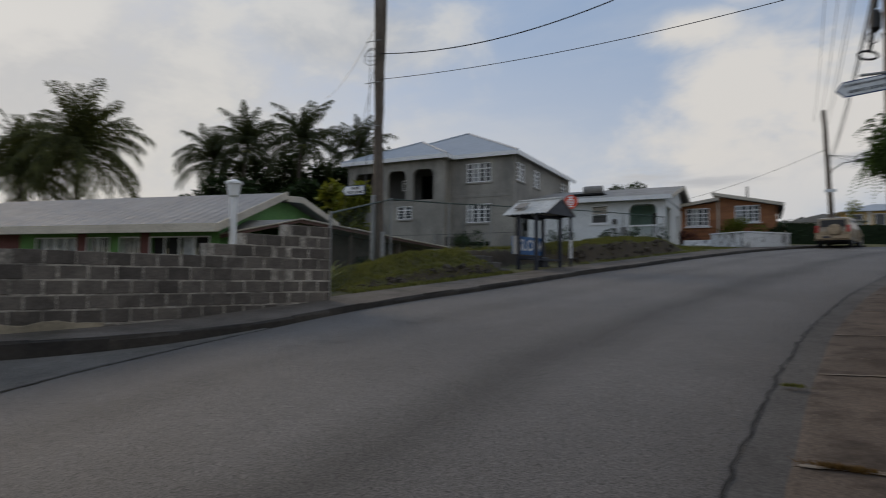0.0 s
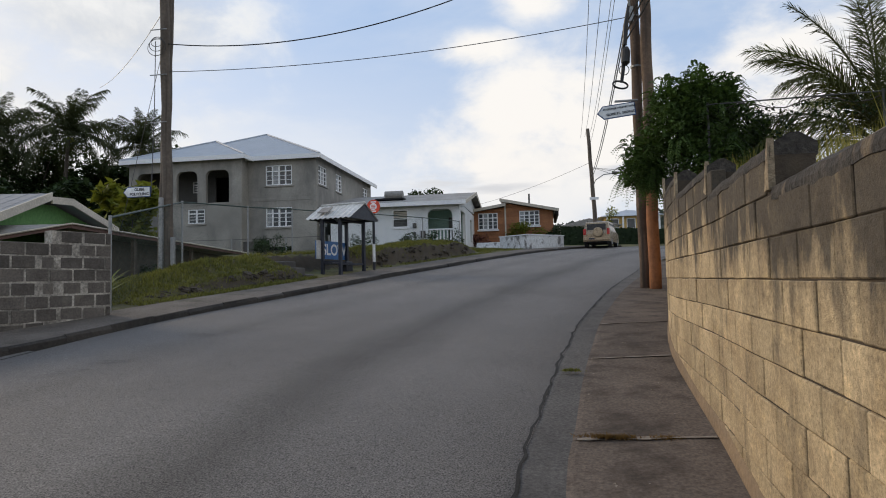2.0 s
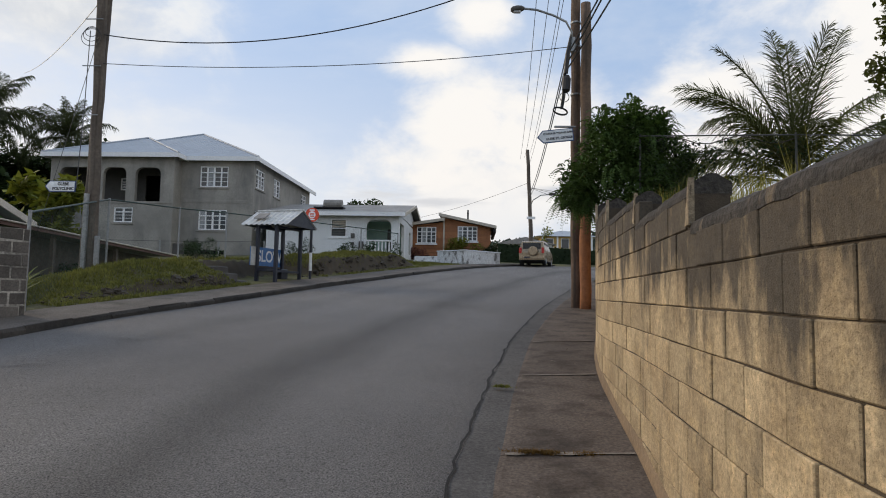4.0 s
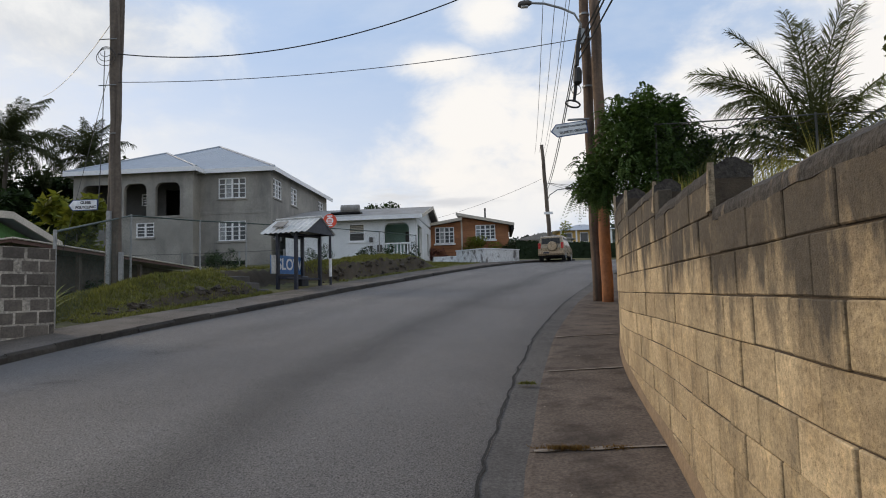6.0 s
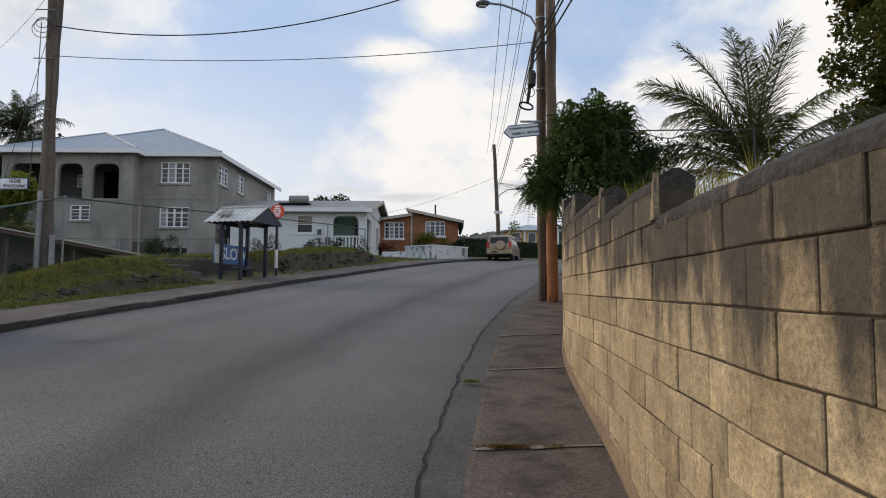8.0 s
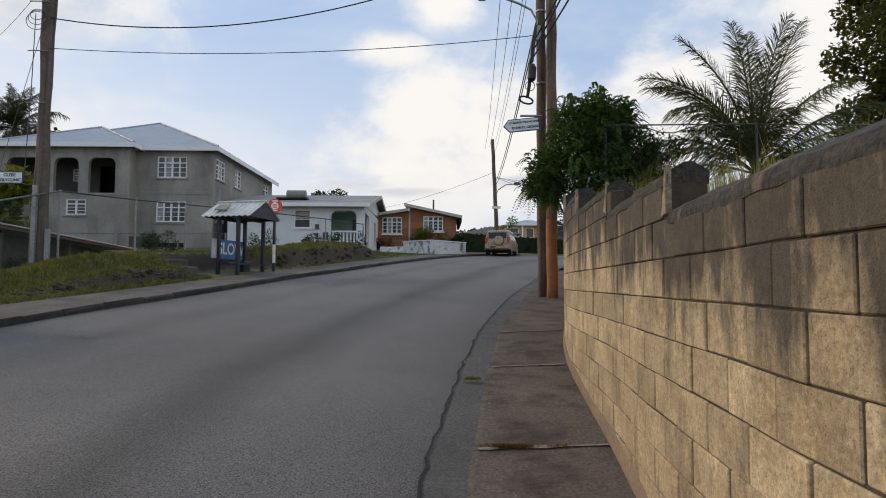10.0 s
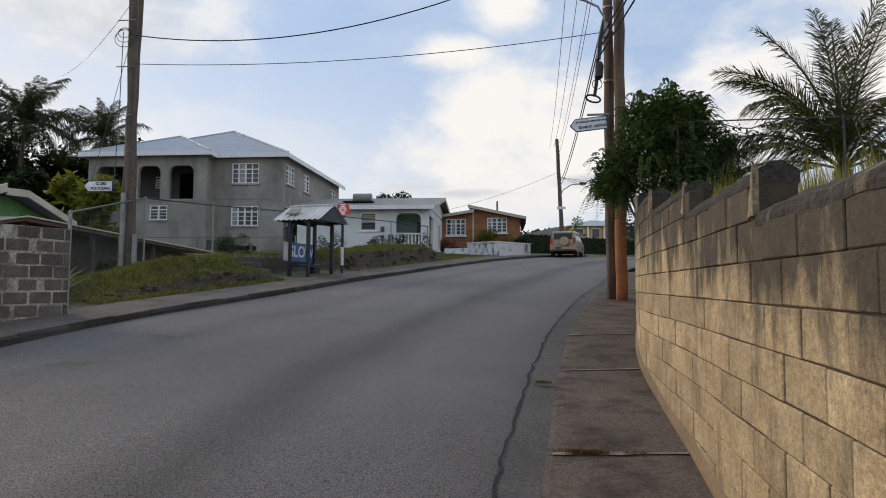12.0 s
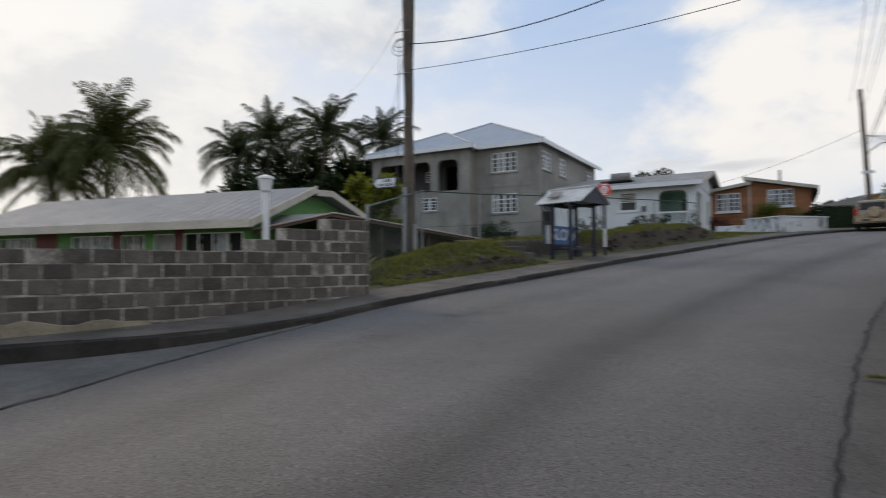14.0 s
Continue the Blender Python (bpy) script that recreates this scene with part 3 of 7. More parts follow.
ROAD_LEFT = smooth_line([(-7.9, -60), (-7.3, -25), (-6.8, -8), (-6.6, 0), (-6.62, 3.2), (-6.74, 4.3), (-6.78, 6.0), (-6.74, 7.5), (-6.68, 8.7), (-6.5, 10.1), (-6.18, 11.5), (-5.75, 13), (-5.2, 15.2), (-4.48, 18.2),
                         (-3.35, 22), (-1.6, 27.8), (0.6, 33.2), (3.6, 37.4), (8.5, 40.6), (15, 42.4), (24, 43.5), (40, 45)])
# the kerb swings away from the road at a side turning
LEFT_EDGE = smooth_line([(-13.5, -60), (-13.2, -25), (-12.6, -8), (-11.6, 0), (-10.4, 2.4), (-8.75, 3.8), (-7.85, 4.7), (-7.16, 5.9), (-6.86, 7.3), (-6.68, 8.7), (-6.5, 10.1), (-6.18, 11.5), (-5.75, 13), (-5.2, 15.2), (-4.48, 18.2),
                         (-3.35, 22), (-1.6, 27.8), (0.6, 33.2), (3.6, 37.4), (8.5, 40.6), (15, 42.4), (24, 43.5), (40, 45)])
RIGHT_EDGE = smooth_line([(-0.6, -60), (-0.45, -25), (-0.35, -8), (-0.28, 0), (-0.1, 3.84), (0.0, 4.7), (0.17, 6.23), (0.4, 7.87), (0.75, 10.08), (1.48, 13.5), (2.0, 15.6), (2.9, 18.8),
                          (3.9, 22.6), (5.5, 27.4), (7.6, 31.5), (10.3, 34.2), (15, 36.2), (24, 37.2), (40, 38.5)])


def resample(line, n):
    p = np.array(line)
    s = np.r_[0, np.cumsum(np.hypot(*np.diff(p, axis=0).T))]
    k = np.linspace(0, s[-1], n)
    return np.stack([np.interp(k, s, p[:, 0]), np.interp(k, s, p[:, 1])], 1)


def offset(line, d):
    """The line moved to its left by d."""
    p = np.array(line, float)
    t = np.gradient(p, axis=0)
    t /= np.hypot(*t.T)[:, None]
    return [tuple(q) for q in p + d * np.stack([-t[:, 1], t[:, 0]], 1)]


LEFT_NP = np.array(LEFT_EDGE)


def beyond_left(x, y):
    """Metres outside the left road edge (negative: on the road)."""
    d = np.hypot(LEFT_NP[:, 0] - x, LEFT_NP[:, 1] - y)
    i = int(d.argmin())
    j = min(max(i, 1), len(LEFT_NP) - 2)
    t = LEFT_NP[j + 1] - LEFT_NP[j - 1]
    c = t[0] * (y - LEFT_NP[i][1]) - t[1] * (x - LEFT_NP[i][0])
    return d[i] if c > 0 else -d[i]


def step01(v, a, b):
    t = max(0.0, min(1.0, (v - a) / (b - a)))
    return t * t * (3 - 2 * t)


def kerb_rise(y):
    """How much higher the kerb stands towards the side turning."""
    return 0.13 * (1 - step01(y, 3.6, 7.6))


def land(x, y):
    z = slope(x, y)
    d = beyond_left(x, y)
    if d > 1.0:
        steep = 0.5 + 0.45 * step01(y, 19.0, 22.0)
        rise = 0.66 * (steep * step01(d, 1.82, 2.12) + (1 - steep) * step01(d, 2.1, 3.0)) * step01(y, 9.8, 15.2) * (1 - step01(y, 28.0, 30.5))
        cut = step01(y, 16.4, 17.2) * (1 - step01(y, 20.6, 21.4))       # room for the shelter
        rise *= 1 - cut * (1 - step01(d, 2.9, 3.4))
        rise *= 1 - 0.95 * step01(d, 3.2, 9)
        bump = 0.11 * noise.noise((x * 0.8, y * 0.8, 0.3)) + 0.12 * noise.noise((x * 2.3, y * 2.3, 4.0)) + 0.06 * noise.noise((x * 5.5, y * 5.5, 7.0))
        low_yard = -0.85 * step01(d, 3.0, 5.5) * (1 - step01(y, 21.0, 31.0)) * step01(y, -12, -2)
        z += 0.03 + kerb_rise(y) + 0.085 * step01(d, 1.44, 1.56) + rise + bump * step01(d, 1.3, 2.2) * min(1, rise + 0.25) + low_yard
    elif d > -8.6:
        z -= 0.22
    far = math.hypot(x, y)
    if far > 60:
        z += 0.02 * (far - 60) ** 0.9 * step01(y, 20, 120)
    return z


def grid_axis(lo, hi, fine_lo, fine_hi, fine, grow=1.28):
    out = list(np.arange(fine_lo, fine_hi + fine / 2, fine))
    s, v = fine, out[-1]
    while v < hi:
        s *= grow
        v += s
        out.append(v)
    s, v, left = fine, out[0], []
    while v > lo:
        s *= grow
        v -= s
        left.append(v)
    return left[::-1] + out


def build_ground():
    xs, ys = grid_axis(-1500, 1500, -13.5, -1, 0.14), grid_axis(-1200, 2500, 9, 32, 0.14)
    verts = [(x, y, land(x, y)) for y in ys for x in xs]
    n = len(xs)
    faces = [(j * n + i, j * n + i + 1, (j + 1) * n + i + 1, (j + 1) * n + i) for j in range(len(ys) - 1) for i in range(n - 1)]
    me = bpy.data.meshes.new("ground")
    me.from_pydata(verts, [], faces)
    me.materials.append(M["grass"])
    for p in me.polygons:
        p.use_smooth = True
    tagged(new("ground", me), "sloping grassy ground with bare earth banks", "ground", kind="structure")


def ribbon(name, left, right, z_add, material, label, category, kind="structure", cross=1, crown=0.0, n=260):
    a, b = resample(left, n), resample(right, n)
    verts, faces = [], []
    for i in range(n):
        for k in range(cross + 1):
            t = k / cross
            x, y = a[i] * (1 - t) + b[i] * t
            verts.append((x, y, slope(x, y) + (z_add(x, y) if callable(z_add) else z_add) + crown * 4 * t * (1 - t)))
    w = cross + 1
    faces = [(i * w + k, i * w + k + 1, (i + 1) * w + k + 1, (i + 1) * w + k) for i in range(n - 1) for k in range(cross)]
    me = bpy.data.meshes.new(name)
    me.from_pydata(verts, [], faces)
    me.flip_normals()
    lay = me.uv_layers.new(name="along")
    for lp in me.loops:
        lay.data[lp.index].uv = ((lp.vertex_index % w) / cross, lp.vertex_index // w * 0.27)
    me.materials.append(material)
    for p in me.polygons:
        p.use_smooth = True
    ob = tagged(new(name, me), label, category, kind=kind)
    return ob


build_ground()
road = ribbon("road", ROAD_LEFT, RIGHT_EDGE, 0.0, M["asphalt"], "worn grey asphalt road climbing round a bend", "road", cross=14, crown=0.05, n=420)
GUTTER_IN = offset(RIGHT_EDGE, -0.30)
WALL_FACE = smooth_line([(0.85, -14), (0.93, -6), (0.97, -1), (0.99, 0.8), (1.01, 1.64), (1.05, 2.04), (1.09, 2.45), (1.18, 3.44), (1.28, 4.4), (1.37, 5.49), (1.5, 6.9),
                         (1.72, 8.3), (2.1, 10.0), (2.72, 12.0), (3.4, 14.0), (4.25, 16.5), (5.1, 19), (6.1, 22), (8, 26.5)], 0.1)

# gutter strip, pavement slabs and joints beside the cream wall
ribbon("gutter", [p for p in RIGHT_EDGE if p[1] < 30], [p for p in GUTTER_IN if p[1] < 30], 0.025, M["gutter"], "flush concrete gutter strip along the road", "gutter", n=300)


def build_crack():
    line = [p for p in resample(RIGHT_EDGE, 900) if 2 < p[1] < 26]
    bm = bmesh.new()
    prev = None
    for i, (x, y) in enumerate(line):
        w = 0.009 + 0.022 * abs(noise.noise((i * 0.45, 0, 0)))
        j = 0.035 * noise.noise((i * 0.3, 3, 0)) + 0.034 * noise.noise((i * 1.3, 8, 0)) - 0.012
        pair = [bm.verts.new((x + j + s * w, y, slope(x, y) + 0.032)) for s in (-1, 1)]
        if prev:
            bm.faces.new((prev[0], prev[1], pair[1], pair[0]))
        prev = pair
    tagged(mesh_object("crack", bm, M["tar"]), "dark ragged crack between road and gutter", "crack", kind="structure")


build_crack()


def pavement_line(y):
    g = np.array(GUTTER_IN)
    w = np.array(WALL_FACE)
    return float(np.interp(y, g[:, 1], g[:, 0])), float(np.interp(y, w[:, 1], w[:, 0]))


def build_pavement():
    base = tagged(new("pavement"), "dirty brown concrete pavement with slab joints", "pavement", kind="structure")
    ys = [-12, -9, -6.3, -3.6, -0.9, 1.85, 4.5, 7.12, 9.5, 12.0, 14.6, 17.6, 20.6, 24]
    for a, b in zip(ys, ys[1:]):
        bm = bmesh.new()
        rows = []
        n = 8
        for i in range(n + 1):
            y = a + 0.008 + (b - a - 0.016) * i / n
            x0, x1 = pavement_line(y)
            rows.append([bm.verts.new((x, y, slope(x, y) + dz)) for x, dz in ((x0 - 0.012, -0.05), (x0 - 0.006, 0.027), (x0 + 0.04, 0.036), ((x0 + x1) / 2, 0.06), (x1 + 0.1, 0.088), (x1 + 0.1, -0.05))])
        for r, s in zip(rows, rows[1:]):
            for k in range(5):
                bm.faces.new((r[k], r[k + 1], s[k + 1], s[k]))
        bm.faces.new(rows[0][::-1])
        bm.faces.new(rows[-1])
        part("slab", bm, M["pave"], base)
        x0, x1 = pavement_line(b)
        jm = bmesh.new()
        prev = None
        for k in range(13):
            x = x0 + 0.03 + (x1 - x0 - 0.06) * k / 12
            wdt = 0.012 + 0.05 * abs(noise.noise((x * 4, b, 1)))
            z = slope(x, b) + 0.043 + 0.05 * k / 12
            pair = [jm.verts.new((x, b + s * wdt, z)) for s in (-1, 1)]
            if prev:
                jm.faces.new((prev[0], pair[0], pair[1], prev[1]))
            prev = pair
        part("joint", jm, M["joint"], base)


build_pavement()


def build_left_kerb():
    """Raised pavement edge of single kerb stones, and the pavement behind it."""
    kerb = tagged(new("kerb"), "row of old worn concrete kerb stones", "kerb", kind="structure")
    line = np.array([p for p in LEFT_EDGE if -14 < p[1] < 39])
    s = np.r_[0, np.cumsum(np.hypot(*np.diff(line, axis=0).T))]
    k = 0.0
    while k < s[-1] - 1:
        length = rnd.uniform(0.8, 1.15)
        a = [np.interp(k + 0.003, s, line[:, j]) for j in (0, 1)]
        b = [np.interp(k + length - 0.004, s, line[:, j]) for j in (0, 1)]
        away = Vector((-(b[1] - a[1]), b[0] - a[0], 0)).normalized()
        drop = rnd.uniform(-0.015, 0.015)
        bm = bmesh.new()
        ring = []
        for q in (a, b):
            base = Vector((q[0], q[1], slope(*q)))
            ring.append([bm.verts.new(base + away * d + Vector((0, 0, h + drop + (kerb_rise(q[1]) if h > 0 else 0)))) for d, h in ((0.0, -0.1), (rnd.uniform(0.0, 0.03), rnd.uniform(0.05, 0.09)), (0.045 + rnd.uniform(-0.02, 0.015), 0.112), (0.085, 0.113), (0.085, -0.1))])
        for i in range(5):
            bm.faces.new((ring[0][i], ring[1][i], ring[1][(i + 1) % 5], ring[0][(i + 1) % 5]))
        bm.faces.new(ring[0][::-1])
        bm.faces.new(ring[1])
        bmesh.ops.recalc_face_normals(bm, faces=bm.faces[:])
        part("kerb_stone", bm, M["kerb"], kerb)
        k += length
    inner, outer = offset(LEFT_EDGE, 0.075), offset(LEFT_EDGE, 1.5)
    ok = [i for i, p in enumerate(LEFT_EDGE) if p[1] < 37.5]
    ribbon("pavement", [outer[i] for i in ok], [inner[i] for i in ok], lambda x, y: 0.105 + kerb_rise(y), M["leftpave"], "narrow grey pavement beside the bank", "pavement", n=300)
    # old strip of worn asphalt along the kerb
    mouth = [p for p in LEFT_EDGE if -14 < p[1] < 7.4]
    ribbon("road_patch", mouth, [p for p in ROAD_LEFT if -14 < p[1] < 7.4], 0.006, M["patch"], "worn patched asphalt at the mouth of a side turning", "road patch", n=80, cross=4)
    seam = bmesh.new()
    prev = None
    for i, (x, y) in enumerate(resample([p for p in ROAD_LEFT if 1.5 < p[1] < 6.8], 130)):
        w = (0.012 + 0.05 * abs(noise.noise((i * 0.21, 4, 0)))) * (1 - i / 150)
        j = 0.06 * noise.noise((i * 0.13, 6, 0))
        pair = [seam.verts.new((x + j + q * w, y, slope(x, y) + 0.016)) for q in (-1, 1)]
        if prev:
            seam.faces.new((prev[0], prev[1], pair[1], pair[0]))
        prev = pair
    tagged(mesh_object("seam", seam, M["tar"]), "ragged dark seam where two road surfaces meet", "crack", kind="structure")


build_left_kerb()


def build_road_cracks():
    for n, (cx, cy, w, length, turn) in enumerate(((-5.1, 8.4, 0.12, 0.9, -20), (-4.7, 8.6, 0.07, 0.9, 70), (-5.1, 6.7, 0.22, 1.2, 20), (-5.4, 6.0, 0.16, 1.0, 30), (-3.9, 14.5, 0.09, 0.8, 50), (-3.0, 16.4, 0.1, 0.8, 50))):
        bm = bmesh.new()
        c, s = math.cos(radians(turn)), math.sin(radians(turn))
        for line in range(4):
            v0 = rnd.uniform(-w, w)
            prev = None
            start = rnd.uniform(-0.5, 0) * length
            for i in range(16):
                u = start + length * 0.045 * i
                v = v0 + 0.07 * noise.noise((u * 5, line * 7 + n, 0)) + 0.025 * noise.noise((u * 19, line * 3 + n, 2))
                x, y = cx + u * c - v * s, cy + u * s + v * c
                t = (0.007 * (1 - abs(i - 7.5) / 8) + 0.001) * rnd.uniform(0.4, 1.3)
                z = slope(x, y) + 0.056
                pair = [bm.verts.new((x, y + q * t, z)) for q in (-1, 1)]
                if prev:
                    bm.faces.new((prev[0], pair[0], pair[1], prev[1]))
                prev = pair
        tagged(mesh_object("road_crack", bm, M["tar"]), "crazed dark cracks in worn asphalt", "crack", "road cracks", "structure")


build_road_cracks()

# ---- cream block wall with stepped coping ----
COURSE, BLOCK = 0.203, 0.406
CREAM = 0.199        # course height of the cream wall


def wall_line(line):
    p = np.array(line)
    s = np.r_[0, np.cumsum(np.hypot(*np.diff(p, axis=0).T))]
    return p, s


def at_length(p, s, k):
    x, y = np.interp(k, s, p[:, 0]), np.interp(k, s, p[:, 1])
    x2, y2 = np.interp(k + 0.05, s, p[:, 0]), np.interp(k + 0.05, s, p[:, 1])
    x1, y1 = np.interp(k - 0.05, s, p[:, 0]), np.interp(k - 0.05, s, p[:, 1])
    return x, y, math.atan2(y2 - y1, x2 - x1)


def block_mesh(name, length, height, depth, material, bevel=0.006):
    bm = box(-length / 2, length / 2, -depth, 0, 0, height, bevel)
    me = bpy.data.meshes.new(name)
    bm.to_mesh(me)
    bm.free()
    me.materials.append(material)
    return me


def build_cream_wall():
    wall = tagged(new("wall_cream"), "curved cream concrete block wall with mould stains and stepped coping", "wall", kind="structure")
    p, s = wall_line(WALL_FACE)
    s_at = lambda y: float(np.interp(y, p[:, 1], s))
    # panels: where each starts along the wall and the height of its top course
    starts = [-12.0, -1.55, 0.15, 1.35, 2.95, 4.62, 6.25, 7.9, 9.6, 11.4, 13.4, 15.6, 17.9, 20.2, 22.5]
    level = lambda i: 1.886 + CREAM * (i - 3) if i > 3 else 1.886 - CREAM * 0.9 * (3 - i) * (i < 2)
    tops = [level(i) for i in range(len(starts) - 1)]
    tops[2] = tops[3] = 1.886
    # mortar core, one strip with thickness
    for i, (a, b) in enumerate(zip(starts, starts[1:])):
        ka, kb = s_at(a), s_at(b)
        n = max(2, int((kb - ka) / 0.06))
        bm = bmesh.new()
        rings, caps = [], []
        for j in range(n + 1):
            x, y, ang = at_length(p, s, ka + (kb - ka) * j / n)
            nx, ny = -math.sin(ang), math.cos(ang)      # towards the road
            z0, z1 = slope(x, y) - 0.3, tops[i]
            rings.append([bm.verts.new((x - nx * d, y - ny * d, z)) for d, z in ((0.010, z0), (0.010, z1), (0.19, z1), (0.19, z0))])
            jag = 0.008 * noise.noise((y * 3.0, i, 2.0)) + 0.008 * noise.noise((y * 11.0, i, 5.0))
            sag = 0.012 * noise.noise((y * 6.0, i, 9.0))
            caps.append([(x - nx * d, y - ny * d, z1 + h + jag) for d, h in ((-0.003, -0.010 + 1.8 * sag), (-0.004, 0.02), (0.004, 0.052), (0.085, 0.098), (0.125, 0.100), (0.20, 0.05), (0.20, -0.01))])
        for r, q in zip(rings, rings[1:]):
            for k in range(4):
                bm.faces.new((r[k], q[k], q[(k + 1) % 4], r[(k + 1) % 4]))
        bm.faces.new(rings[0])
        bm.faces.new(rings[-1][::-1])
        bmesh.ops.recalc_face_normals(bm, faces=bm.faces[:])
        part("core", bm, M["mortar"], wall)
        cm = bmesh.new()
        cr = [[cm.verts.new(v) for v in ring] for ring in caps]
        for r, q in zip(cr, cr[1:]):
            for k in range(7):
                cm.faces.new((r[k], q[k], q[(k + 1) % 7], r[(k + 1) % 7]))
        cm.faces.new(cr[0])
        cm.faces.new(cr[-1][::-1])
        bmesh.ops.recalc_face_normals(cm, faces=cm.faces[:])
        part("coping", cm, M["coping"], wall, "dark weathered cement coping")
    # pale broken mortar on the corner of each step
    chip = random.Random(17)
    for i in range(4, 10):
        ka, zt = s_at(starts[i]), tops[i]
        x, y, ang = at_length(p, s, ka + 0.02)
        ring = [(0.0, 0.075), (0.022, 0.03), (0.03, -0.03), (0.055, -0.06), (0.085, -0.12), (0.07, -0.155), (0.03, -0.15), (0.0, -0.17)]
        bm = prism([(u * chip.uniform(0.8, 1.25), v + chip.uniform(-0.012, 0.012)) for u, v in ring], 0.0, 0.03)
        bm.transform(pose(x - math.sin(ang) * 0.011, y + math.cos(ang) * 0.011, zt, 0, 0, math.degrees(ang)) @ pose(-0.02, -0.03, 0))
        bmesh.ops.recalc_face_normals(bm, faces=bm.faces[:])
        part("mortar_patch", bm, M["pale_mortar"], wall, "pale broken mortar on a corner")
    # plinth along the foot
    bm = bmesh.new()
    prev = None
    for y in np.arange(-10, 22, 0.25):
        x, yy, ang = at_length(p, s, s_at(y))
        nx, ny = -math.sin(ang), math.cos(ang)
        z = slope(x, yy)
        h = 0.19 + 0.03 * noise.noise((y, 0, 5))
        ring = [bm.verts.new((x + nx * d, yy + ny * d, z + q)) for d, q in ((0.022, -0.1), (0.018, 0.1), (0.008, h), (-0.05, h + 0.01))]
        if prev:
            for k in range(3):
                bm.faces.new((prev[k], prev[k + 1], ring[k + 1], ring[k]))
        prev = ring
    bmesh.ops.recalc_face_normals(bm, faces=bm.faces[:])
    part("plinth", bm, M["plinth"], wall, "ochre cement plinth", smooth=True)
    # the blocks themselves
    whole = block_mesh("block", BLOCK - 0.011, CREAM - 0.007, 0.1, M["block"], 0.005)
    cut = block_mesh("cut_block", BLOCK - 0.011, 0.170, 0.1, M["block"], 0.005)
    count = 0
    anchor = s_at(1.64)
    for row in range(-12, 14):
        z0 = 1.314 + CREAM * row + 0.0035       # row 0 lies just under the eye
        shift = 0.0 if row % 2 == 0 else 0.195
        k0 = anchor + shift - BLOCK * 40
        for j in range(120):
            k = k0 + BLOCK * (j + 0.5)
            x, y, ang = at_length(p, s, k)
            if not (0.3 < y < 21):
                continue
            i = max(n for n, v in enumerate(starts) if v <= y)
            if z0 + CREAM > tops[min(i, len(tops) - 1)] + 0.06 or z0 + CREAM < slope(x, y) + 0.17:
                continue
            count += 1
            jit = rnd.uniform(-0.005, 0.005)
            m = pose(x - math.sin(ang) * jit, y + math.cos(ang) * jit, z0 + rnd.uniform(-0.002, 0.002), 0, rnd.uniform(-0.4, 0.4), math.degrees(ang))
            if count <= 420:
                shared("block", cut if z0 + CREAM > tops[min(i, len(tops) - 1)] else whole, wall, m)


build_cream_wall()


